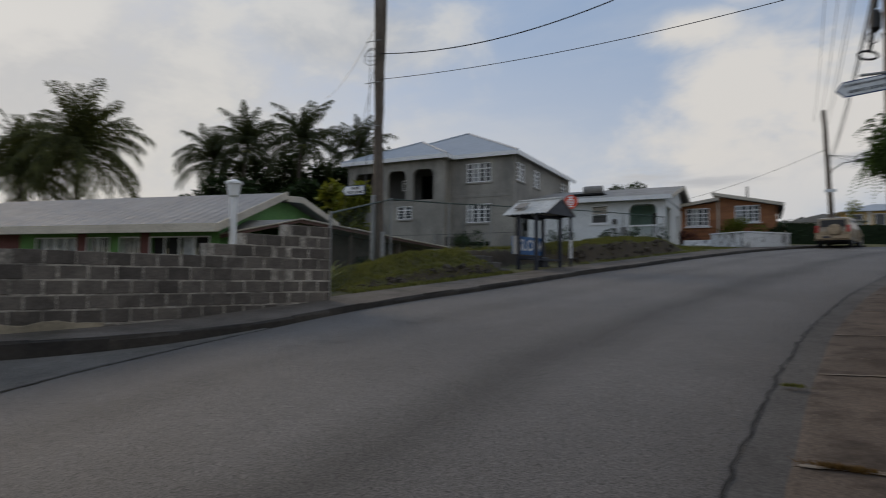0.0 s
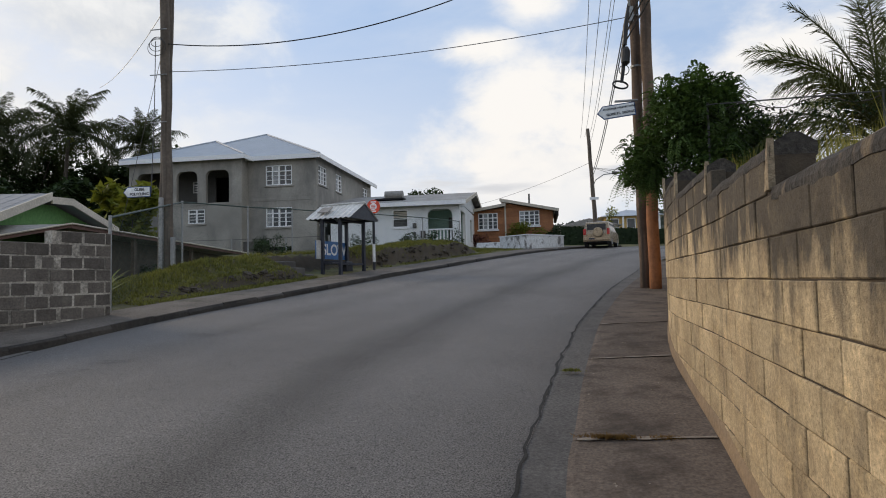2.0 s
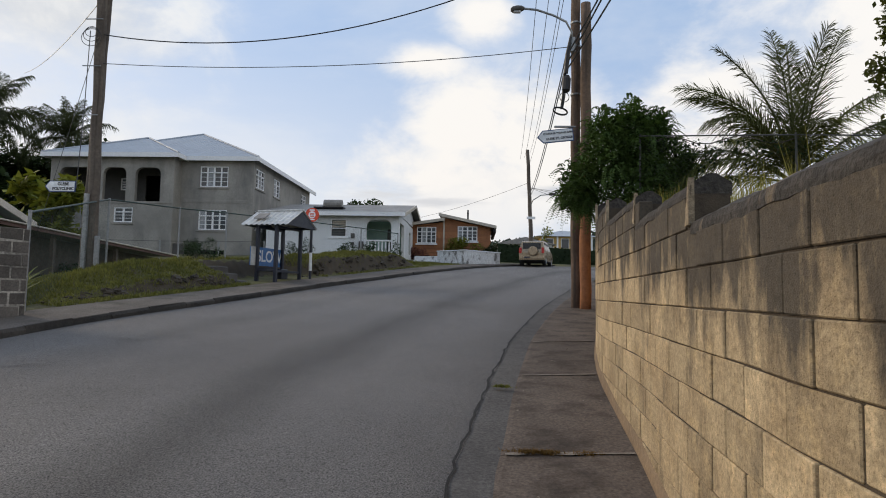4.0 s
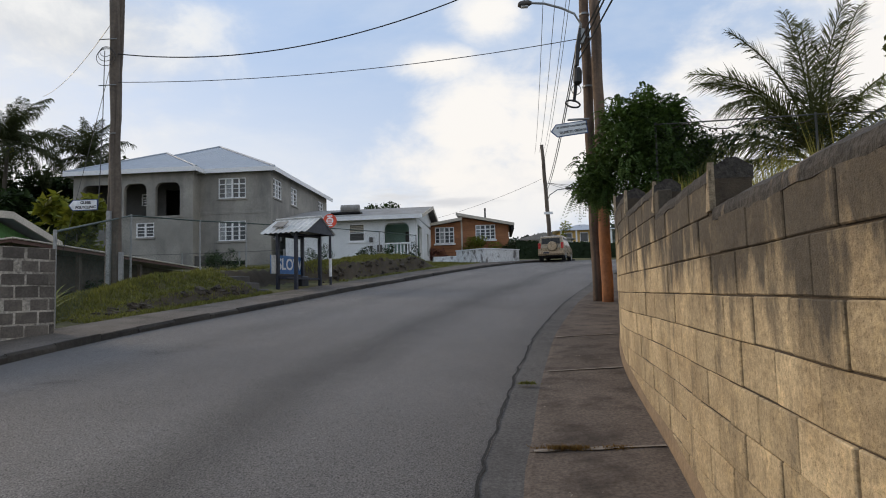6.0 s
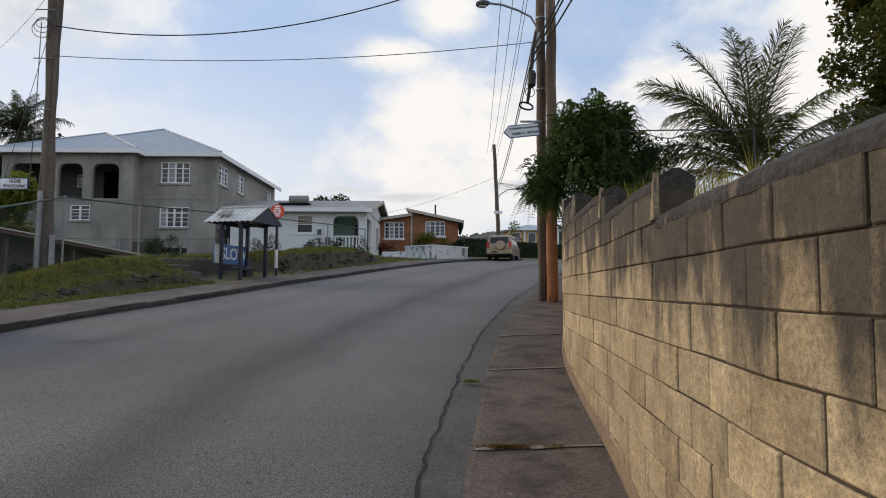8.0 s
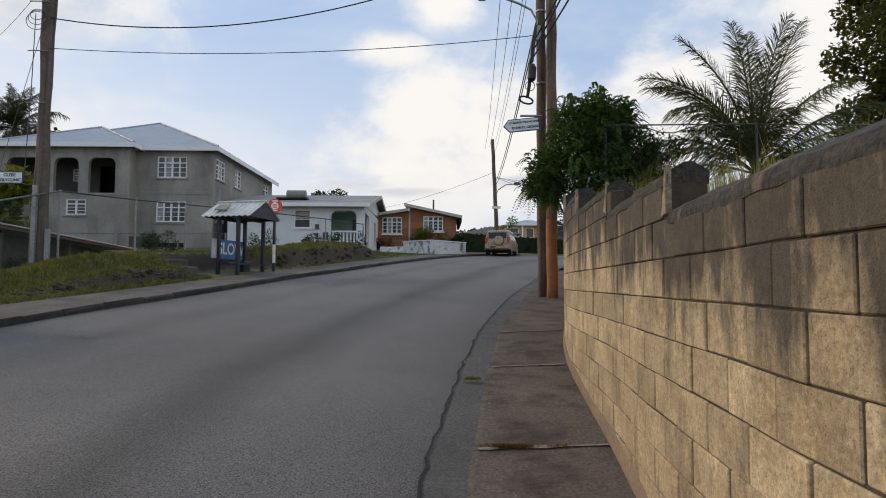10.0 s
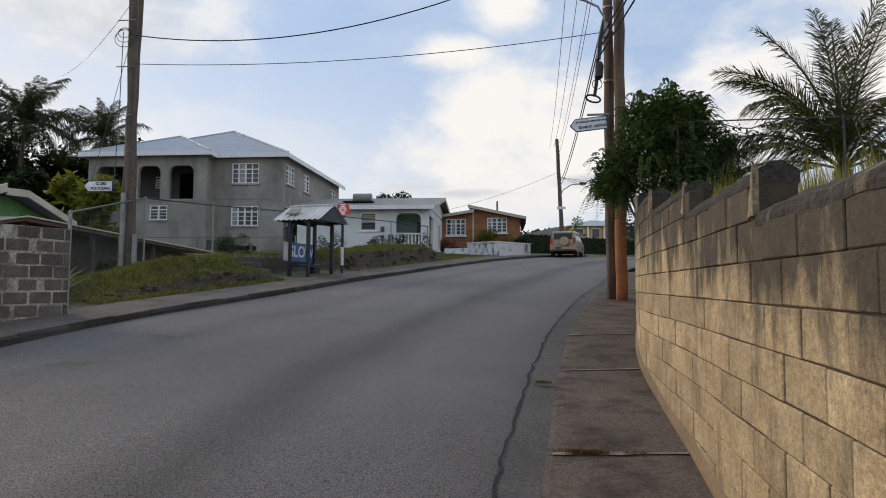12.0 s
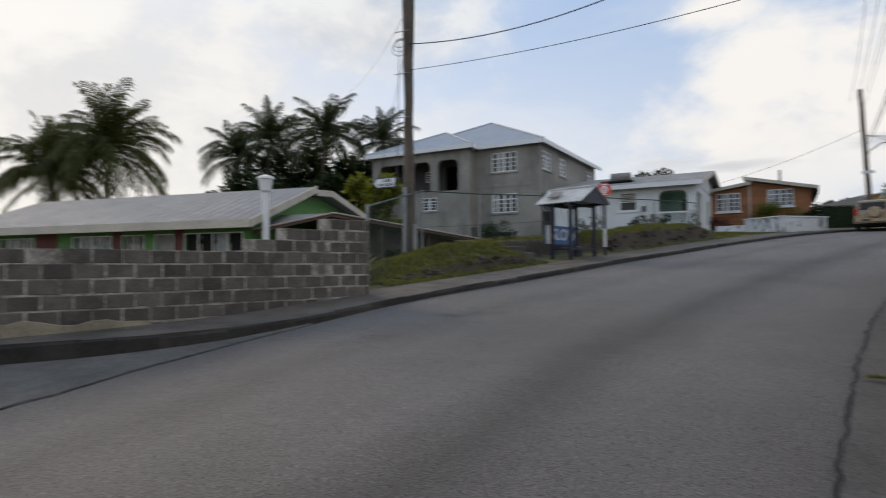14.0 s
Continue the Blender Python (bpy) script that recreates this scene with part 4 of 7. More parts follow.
def build_grey_wall():
    wall = tagged(new("wall_grey"), "unpainted grey concrete block wall, stepped and unfinished", "wall", kind="structure")
    line = smooth_line([(-7.60, 9.85), (-7.9, 9.05), (-8.18, 7.95), (-8.42, 6.96), (-8.72, 5.6), (-9.3, 4.25), (-10.5, 2.6), (-12.0, 1.2), (-14.0, -0.5)], 0.1)
    p, s = wall_line(line)
    high, long, crest = 0.2175, 0.393, 2.53
    whole = block_mesh("grey_block", long - 0.026, high - 0.021, 0.1, M["greyblock"], 0.008)
    stops = [0.0, 1.02, 1.92, 2.6, s[-1]]        # the wall steps down a course at each
    top_of = lambda k: crest - high * sum(k > v for v in stops[1:4])
    bm = bmesh.new()
    for a, b in zip(stops, stops[1:]):
        n = max(2, int((b - a) / 0.3))
        rings = []
        top = top_of((a + b) / 2) - 0.006
        for j in range(n + 1):
            x, y, ang = at_length(p, s, a + (b - a) * j / n)
            nx, ny = -math.sin(ang), math.cos(ang)
            rings.append([bm.verts.new((x - nx * d, y - ny * d, z)) for d, z in ((0.004, slope(x, y) - 0.2), (0.004, top), (0.2, top), (0.2, slope(x, y) - 0.2))])
        for r, q in zip(rings, rings[1:]):
            for k in range(4):
                bm.faces.new((r[k], q[k], q[(k + 1) % 4], r[(k + 1) % 4]))
        bm.faces.new(rings[0])
        bm.faces.new(rings[-1][::-1])
    bmesh.ops.recalc_face_normals(bm, faces=bm.faces[:])
    part("core", bm, M["greymortar"], wall, "pale smeared mortar")
    for row in range(1, 12):
        z0 = crest - high * row + 0.009
        first = 0.10 if row % 2 else 0.27
        for j in range(34):
            k = first + long * (j - 0.5)
            wide = 1.0
            if j == 0:
                k, wide = first / 2, (first - 0.02) / (long - 0.026)
            x, y, ang = at_length(p, s, k)
            if k > 12 or z0 + high > top_of(k) + 0.03 or z0 + high < slope(x, y) + kerb_rise(y) + 0.14:
                continue
            if row == 4 and j in (14, 19):
                continue
            jit = rnd.uniform(-0.003, 0.006)
            shared("block", whole, wall, pose(x - math.sin(ang) * jit, y + math.cos(ang) * jit, z0 + rnd.uniform(0.0, 0.006), 0, rnd.uniform(-0.8, 0.8), math.degrees(ang)) @ Matrix.Diagonal((wide * rnd.uniform(0.95, 1.03), 1, rnd.uniform(0.95, 1.04), 1)))
    # plastered stretch at the low end
    bm = bmesh.new()
    prev = None
    for k in np.arange(4.2, 12.5, 0.2):
        x, y, ang = at_length(p, s, k)
        nx, ny = math.sin(ang), -math.cos(ang)
        top = kerb_rise(y) + 0.15 + 0.08 * step01(k, 4.2, 5.0) + 0.34 * step01(k, 5.2, 9.0) + 0.11 * noise.noise((k * 2, 0, 0)) + 0.06 * noise.noise((k * 6, 3, 0))
        z = slope(x, y)
        ring = [bm.verts.new((x - nx * d, y - ny * d, z + q)) for d, q in ((0.02, 0.0), (0.02, top), (-0.03, top + 0.02))]
        if prev:
            for i in range(2):
                bm.faces.new((prev[i], prev[i + 1], ring[i + 1], ring[i]))
        prev = ring
    bmesh.ops.recalc_face_normals(bm, faces=bm.faces[:])
    part("plaster", bm, M["creamplaster"], wall, "stained cream plaster")


build_grey_wall()

# ---- windows and roofs ----
def add_window(house, m, w, h, cols=4, top_row=True, sill=True, pane="glass", bars=2):
    """A white casement window of small panes in a wall; m: its lower left corner, x along the wall, -y outwards."""
    win = new("window")
    win.parent = house
    win.matrix_basis = m
    bm = bmesh.new()
    t = 0.06
    for a in ((0, w, 0, t), (0, w, h - t, h), (0, t, t, h - t), (w - t, w, t, h - t)):
        add_box(bm, a[0], a[1], -0.03, 0.07, a[2], a[3])
    split = h * 0.70 if top_row else h
    if top_row:
        add_box(bm, t, w - t, -0.025, 0.06, split - 0.035, split + 0.035)
    for i in range(1, cols):
        x = w * i / cols
        half = 0.055 if i * 2 == cols else 0.042
        add_box(bm, x - half, x + half, -0.02, 0.055, t, h - t)
    for c in range(cols):
        for b in range(1, bars + 1):
            z = t + (split - t) * b / (bars + 1)
            add_box(bm, w * c / cols + 0.04, w * (c + 1) / cols - 0.04, -0.008, 0.04, z - 0.014, z + 0.014)
    part("window_frame", bm, M["white"], win, "white painted frame")
    for c in range(cols):
        part("pane", box(w * c / cols + 0.03, w * (c + 1) / cols - 0.03, 0.045, 0.06, t * 0.5, h - t * 0.5), M[pane if (c + len(house.children)) % 4 else "curtain"], win)
    if sill:
        part("window_sill", box(-0.1, w + 0.1, -0.12, 0.05, -0.13, -0.02, 0.01), M["render_grey"] if sill == 1 else M["white"], win)
    return win


def hip_roof(house, x0, x1, y0, y1, z, rise, back_gable=False, rib=0.27):
    """Hipped roof of ribbed sheets with its ridge along y, and a white fascia."""
    half = (x1 - x0) / 2
    xm = (x0 + x1) / 2
    bm = bmesh.new()
    e = [bm.verts.new(c) for c in ((x0, y0, z), (x1, y0, z), (x1, y1, z), (x0, y1, z))]
    ya, yb = y0 + half, (y1 if back_gable else y1 - half)
    r = [bm.verts.new((xm, ya, z + rise)), bm.verts.new((xm, yb, z + rise))]
    for f in ((e[0], e[1], r[0]), (e[1], e[2], r[1], r[0]), (e[2], e[3], r[1]), (e[3], e[0], r[0], r[1]), (e[3], e[2], e[1], e[0])):
        bm.faces.new(f)
    roof = part("roof", bm, M["roof_grey"], house, "pale grey ribbed metal hip roof")
    ribs = bmesh.new()

    def strip(a, b, wide):
        a, b, wide = Vector(a), Vector(b), Vector(wide) * 0.016
        up = Vector((0, 0, 0.014))
        vs = [ribs.verts.new(v) for v in (a - wide, a + wide, a + up, b - wide, b + wide, b + up)]
        for f in ((0, 2, 5, 3), (2, 1, 4, 5), (0, 1, 2)):
            ribs.faces.new([vs[i] for i in f])

    x = x0 + rib / 2
    while x < x1:
        d = min(x - x0, x1 - x)
        strip((x, y0, z), (x, y0 + d, z + rise * d / half), (1, 0, 0))
        x += rib
    y = y0 + rib / 2
    while y < y1:
        d = min(half, y - y0, half if back_gable else y1 - y)
        strip((x1, y, z), (x1 - d, y, z + rise * d / half), (0, 1, 0))
        strip((x0, y, z), (x0 + d, y, z + rise * d / half), (0, 1, 0))
        y += rib
    part("rib", ribs, M["roof_grey"], roof)["kind"] = "stuff"
    caps = bmesh.new()
    for a, b in (((x0, y0, z), (xm, ya, z + rise)), ((x1, y0, z), (xm, ya, z + rise)), ((xm, ya, z + rise), (xm, yb, z + rise))):
        add_tube(caps, [Vector(a) + Vector((0, 0, 0.02)), Vector(b) + Vector((0, 0, 0.02))], 0.07, 6)
    part("ridge_cap", caps, M["roof_grey"], roof)
    for a in ((x0 - 0.03, x1 + 0.03, y0 - 0.03, y0 + 0.02), (x1 - 0.02, x1 + 0.03, y0 + 0.02, y1), (x0 - 0.03, x0 + 0.02, y0 + 0.02, y1)):
        part("fascia", box(*a, z - 0.27, z + 0.015), M["white"], house, "white fascia board")
    return roof


# ---- grey two-storey house ----
def build_grey_house():
    h = thing("house", label="unpainted grey cement two-storey house with arched balcony", category="house")
    y, z0, z1 = 37.3, 3.2, 9.95
    xl, xr = -26.9, -14.12
    front = [(-17.6, -15.78, 8.06, 9.38), (-17.6, -15.78, 5.3, 6.58), (-18.0, -15.85, 3.55, 4.0)]
    bm = bmesh.new()
    panel_boxes(bm, -19.3, xr, z0, z1 - 0.02, front, lambda b, u, v, p, q: add_box(b, u, v, y, y + 0.2, p, q))
    part("wall", bm, M["render_grey"], h)
    side = [(37.75, 39.3, 8.12, 9.36), (41.2, 42.5, 8.12, 9.36), (47.9, 49.2, 8.15, 9.36), (37.75, 39.3, 5.35, 6.6), (41.2, 42.5, 5.35, 6.6)]
    bm = bmesh.new()
    panel_boxes(bm, y + 0.2, 50.3, z0, z1 - 0.02, side, lambda b, u, v, p, q: add_box(b, xr - 0.2, xr, u, v, p, q))
    part("wall", bm, M["render_grey"], h)
    # floor band between the storeys, a little proud
    part("band", box(-19.3, xr + 0.02, y - 0.02, y, 7.02, 7.2, 0.006), M["render_grey"], h)
    part("pilaster", box(xr - 0.32, xr + 0.025, y - 0.025, y, z0, z1 - 0.3), M["render_grey"], h)
    # wing with the balcony
    yw = 36.4
    holes = [(-23.45, -21.95, 6.95, 9.1), (-21.35, -19.72, 6.95, 9.1), (-26.3, -24.0, 6.95, 9.1), (-22.62, -21.42, 5.62, 6.55)]
    bm = bmesh.new()
    panel_boxes(bm, xl, -18.85, z0, z1 - 0.02, holes, lambda b, u, v, p, q: add_box(b, u, v, yw, yw + 0.25, p, q))
    for a, b, _, top in holes[:3]:       # rounded upper corners of the openings
        r = 0.42
        for sx, cx in ((1, a), (-1, b)):
            pts = [(cx, top)] + [(cx + sx * (r - r * math.cos(t)), top - (r - r * math.sin(t))) for t in (math.pi / 2 * k / 6 for k in range(6, -1, -1))]
            part("arch_corner", prism(pts, yw + 0.001, yw + 0.249), M["render_grey"], h)
    bmesh.ops.recalc_face_normals(bm, faces=bm.faces[:])
    part("balcony_wall", bm, M["render_grey"], h)
    part("wing_side", box(-19.05, -18.85, yw + 0.25, y, z0, z1 - 0.02), M["render_grey"], h)
    part("wing_side", box(xl, xl + 0.2, yw + 0.25, 50, z0, z1 - 0.02), M["render_grey"], h)
    part("balcony_floor", box(xl + 0.2, -19.05, yw + 0.25, 39.2, 6.75, 6.93), M["render_grey"], h)
    bm = bmesh.new()
    panel_boxes(bm, xl + 0.2, -19.05, 6.93, z1, [(-21.9, -20.75, 6.93, 9.0), (-23.6, -22.6, 8.0, 8.8), (-20.3, -19.7, 8.0, 8.8)], lambda b, u, v, p, q: add_box(b, u, v, 38.6, 38.75, p, q))
    # balcony shade is put into this wall's dimmer colour
    part("balcony_back", bm, M["shade"], h)
    # near-black sheet painted as the unlit room behind
    part("room", box(xl + 0.3, -19.1, 40.5, 40.6, 6.9, z1), M["dark"], h)
    part("coping", box(-23.5, -18.83, yw - 0.03, yw, 6.82, 6.95), M["render_grey"], h)
    # near-black sheet painted as the unlit lower storey
    part("lower_back", box(xl + 0.3, xr - 0.3, 39.3, 39.4, z0, 6.7), M["dark"], h)
    for x, z, w, hh, cols in ((-17.6, 8.06, 1.82, 1.32, 4), (-17.6, 5.3, 1.82, 1.28, 4)):
        add_window(h, pose(x, y + 0.05, z), w, hh, cols)
    add_window(h, pose(-22.62, yw + 0.05, 5.62), 1.2, 0.93, 2)
    add_window(h, pose(-23.6, 38.62, 8.0), 1.0, 0.8, 2, sill=False)
    for a, b, p, q in side:
        add_window(h, pose(xr - 0.05, a, p, 0, 0, 90), b - a, q - p, 3 if b - a > 1.4 else 2)
    part("soffit", box(xl - 0.3, -18.45, 36.05, 37.2, z1 - 0.06, z1 - 0.03), M["white"], h)
    hip_roof(h, -27.3, -13.72, 36.92, 50.8, z1, 3.2)
    hip_roof(h, -27.32, -18.45, 36.0, 42.5, z1 + 0.01, 2.05, back_gable=True)
    # rough rubble and a pale slab against the foot
    part("step", box(-19.3, -18.1, 36.6, 37.25, 3.2, 4.35, 0.05), M["gutter"], h, "pale cement block")


build_grey_house()


# ---- white bungalow ----
def build_white_house():
    h = thing("house", label="white painted bungalow with arched porch and grey roof", category="house")
    y, z0, z1 = 37.4, 3.3, 6.42
    bm = bmesh.new()
    holes = [(-9.08, -8.06, 4.97, 6.08), (-6.8, -5.22, 3.6, 6.06)]
    panel_boxes(bm, -13.2, -4.75, z0, z1, holes, lambda b, u, v, p, q: add_box(b, u, v, y, y + 0.2, p, q))
    for sx, cx in ((1, -6.8), (-1, -5.22)):
        r = 0.4
        pts = [(cx, 6.06)] + [(cx + sx * (r - r * math.cos(t)), 6.06 - (r - r * math.sin(t))) for t in (math.pi / 2 * k / 6 for k in range(6, -1, -1))]
        add_prism(bm, pts, y + 0.001, y + 0.199)
    bmesh.ops.recalc_face_normals(bm, faces=bm.faces[:])
    part("wall", bm, M["whitewall"], h)
    # gable wall facing along the road
    gm = bmesh.new()
    panel_boxes(gm, y + 0.2, 48.4, z0, z1, [(38.0, 40.3, 3.6, 6.0), (43.2, 44.4, 4.3, 5.9)], lambda b, u, v, p, q: add_box(b, -4.95, -4.75, u, v, p, q))
    add_prism(gm, [(y, z1), (48.4, z1 + 0.2), (43.4, 7.75)], -4.95, -4.75, "x")
    bmesh.ops.recalc_face_normals(gm, faces=gm.faces[:])
    part("wall", gm, M["whitewall"], h)
    part("porch_back", box(-7.6, -4.96, 40.5, 40.6, z0, z1), M["palegreen"], h, "pale green porch wall")
    part("porch_side", box(-7.7, -7.6, y + 0.2, 40.5, z0, z1), M["palegreen"], h)
    part("porch_ceiling", box(-7.6, -4.96, y + 0.2, 40.5, z1 - 0.1, z1), M["white"], h)
    part("porch_door", box(-5.9, -5.1, 40.42, 40.5, 3.6, 5.8, 0.02), M["shade"], h)
    # near-black sheet painted as the unlit rooms
    part("room_back", box(-13, -4.96, 41, 41.1, z0, z1), M["dark"], h)
    part("balustrade_rail", box(-6.8, -5.22, y + 0.03, y + 0.17, 4.72, 4.82, 0.01), M["white"], h)
    part("balustrade_rail", box(-6.8, -5.22, y + 0.03, y + 0.17, 3.6, 3.85, 0.01), M["white"], h)
    for i in range(7):
        part("baluster", tube([(-6.68 + i * 0.222, y + 0.1, 3.85), (-6.68 + i * 0.222, y + 0.1, 4.05), (-6.68 + i * 0.222, y + 0.1, 4.3), (-6.68 + i * 0.222, y + 0.1, 4.72)], [0.04, 0.075, 0.05, 0.04], 8), M["white"], h)
    # louvred window
    win = new("window")
    win.parent = h
    win.matrix_basis = pose(-9.08, y + 0.04, 4.97)
    bm = bmesh.new()
    for a in ((0, 1.02, 0, 0.06), (0, 1.02, 1.05, 1.11), (0, 0.06, 0.06, 1.05), (0.96, 1.02, 0.06, 1.05), (0.06, 0.96, 0.52, 0.57)):
        add_box(bm, a[0], a[1], -0.04, 0.06, a[2], a[3])
    part("window_frame", bm, M["white"], win)
    for i in range(9):
        part("louvre", box(0.06, 0.96, -0.01, 0.012, 0.08 + i * 0.108, 0.165 + i * 0.108, m=pose(0, 0, 0, -8)), M["cream"] if i > 4 else M["shade"], win)
    part("window_sill", box(-0.1, 1.12, -0.1, 0.02, -0.1, -0.01), M["white"], win)
    # roof: ridge along x
    bm = bmesh.new()
    prof = [(36.9, z1 + 0.02), (43.4, 7.82), (49.0, 6.9)]
    for (ya, za), (yb, zb) in zip(prof, prof[1:]):
        add_prism(bm, [(ya, za), (yb, zb), (yb, zb + 0.06), (ya, za + 0.06)], -13.5, -4.3, "x")
    bmesh.ops.recalc_face_normals(bm, faces=bm.faces[:])
    roof = part("roof", bm, M["roof_old"], h, "weathered grey sheet roof")
    part("fascia", box(-13.5, -4.3, 36.84, 36.9, z1 - 0.16, z1 + 0.09), M["white"], h)
    part("fascia", prism([(36.9, z1 - 0.14), (43.4, 7.66), (49.0, 6.74), (49.0, 6.97), (43.4, 7.9), (36.9, z1 + 0.09)], -4.3, -4.25, "x"), M["cream"], h, "cream barge board")
    for x, z, w, hh in ((-7.75, 4.9, 0.22, 0.3), (-7.72, 4.45, 0.16, 0.2), (-7.25, 4.25, 0.3, 0.45)):
        part("meter_box", box(x, x + w, y - 0.14, y, z, z + hh, 0.01), M["gutter"], h)
    # solar water heater on the roof
    s = thing("solar_water_heater", label="grey solar water heater tank on the bungalow roof", category="water heater")
    part("collector", prism([(-10.55, 6.95), (-8.6, 6.95), (-8.6, 7.05), (-10.55, 7.05)], 38.6, 40.2), M["dark"], s)
    part("tank", tube([(-10.3, 40.3, 7.5), (-10.27, 40.3, 7.5), (-9.03, 40.3, 7.5), (-9.0, 40.3, 7.5)], [0.18, 0.27, 0.27, 0.18], 14), M["roof_old"], s, smooth=False)
    for x in (-10.3, -8.9):
        part("bracket", box(x - 0.03, x + 0.03, 40.0, 40.6, 6.9, 7.3), M["steel"], s)
    # lower outbuilding between the houses
    o = thing("outbuilding", label="low white outbuilding with a pale blue sheet roof", category="outbuilding")
    part("wall", box(-13.9, -10.2, 39.4, 44, 3.3, 6.3), M["whitewall"], o)
    part("roof", prism([(38.8, 6.15), (44.2, 7.15), (44.2, 7.22), (38.8, 6.22)], -14.05, -10.0, "x"), M["roof_grey"], o, "pale blue-grey sheet roof")
    for i in range(5):
        part("grille_bar", box(-13.2 + i * 0.28, -13.16 + i * 0.28, 39.3, 39.36, 4.2, 5.9), M["white"], o)
    # flat dark sheet on the wall, painted as a shaded opening
    part("opening", box(-13.3, -12.0, 39.36, 39.4, 4.1, 6.0), M["dark"], o)


build_white_house()


# ---- orange boarded house ----
def build_orange_house():
    h = thing("house", label="orange-brown boarded house with white windows", category="house")
    y = 46.0
    top = lambda x: 6.78 + (x + 4.95) * 0.155 if x < -2.35 else 7.42 - (x + 2.35) * 0.2
    part("wall_core", prism([(-4.95, 3.6), (1.2, 3.6), (1.2, top(1.2) - 0.1), (-2.3, 7.3), (-2.4, 7.0), (-4.95, 6.7)], y, y + 6), M["orange"], h)
    holes = [(-4.42, -2.95, 5.35, 6.6), (-1.3, 0.2, 5.55, 6.68)]
    z = 3.8
    while z < 7.4:
        us = [u for u in np.linspace(-4.98, 1.22, 63) if top(u) - 0.12 > z + 0.15]
        if us:
            spans = [(us[0], us[-1])]
            for a, b, p, q in holes:
                if z + 0.15 > p and z < q:
                    spans = [s for u, v in spans for s in ((u, min(v, a)), (max(u, b), v)) if s[1] - s[0] > 0.05]
            for u, v in spans:
                part("board", prism([(y - 0.035, z), (y - 0.012, z + 0.15), (y, z + 0.15), (y, z)], u, v, "x"), M["orange"], h)
        z += 0.152
    part("corner_post", box(-2.42, -2.3, y - 0.05, y, 3.6, 7.3), M["cream"], h)
    for a, b, za, zb in ((-5.5, -2.3, top(-5.5), 7.18), (-2.75, 1.65, 7.55, top(1.65))):
        roof = part("roof", prism([(a, za), (b, zb), (b, zb + 0.09), (a, za + 0.09)], y - 0.5, y + 6.4), M["roof_old"], h)
        part("fascia", prism([(a, za - 0.12), (b, zb - 0.12), (b, zb + 0.1), (a, za + 0.1)], y - 0.54, y - 0.5), M["cream"], h, "peeling pale fascia")
    part("gutter_end", box(1.4, 1.62, y - 0.45, y + 6, 6.2, 6.65, 0.04), M["dark"], h)
    add_window(h, pose(-4.42, y - 0.06, 5.35), 1.47, 1.25, 4, sill=2)
    add_window(h, pose(-1.3, y - 0.06, 5.55), 1.5, 1.13, 4, sill=2)
    part("vent_pipe", tube([(-0.55, 47, 6.9), (-0.55, 47, 8.1)], 0.07, 8), M["wire"], h)
    part("foundation", box(-5.6, -2.0, y - 0.4, y, 3.5, 4.35, 0.03), M["whitegraf"], h)


build_orange_house()


def build_low_wall():
    w = tagged(new("wall_white"), "low white painted garden wall with peeling marks", "wall", kind="structure")
    pts = [(-2.05, 35.6), (-0.5, 34.45), (1.42, 36.3)]
    for (xa, ya), (xb, yb) in zip(pts, pts[1:]):
        ang = math.atan2(yb - ya, xb - xa)
        length = math.hypot(xb - xa, yb - ya)
        part("wall_panel", box(-0.1, length + 0.1, -0.1, 0.1, 2.7, 4.0, 0.02, m=pose(xa, ya, 0, 0, 0, math.degrees(ang))), M["whitegraf"], w)
        part("coping", box(-0.13, length + 0.13, -0.14, 0.14, 4.0, 4.06, 0.01, m=pose(xa, ya, 0, 0, 0, math.degrees(ang))), M["whitewall"], w)
    steps = thing("garden_steps", label="short white garden steps beside the low wall", category="steps")
    for i in range(2):
        part("tread", box(-3.6, -2.1, 35.6 + i * 0.5, 37.2, 3.0, 3.5 + i * 0.25, 0.02), M["whitegraf"], steps)


build_low_wall()


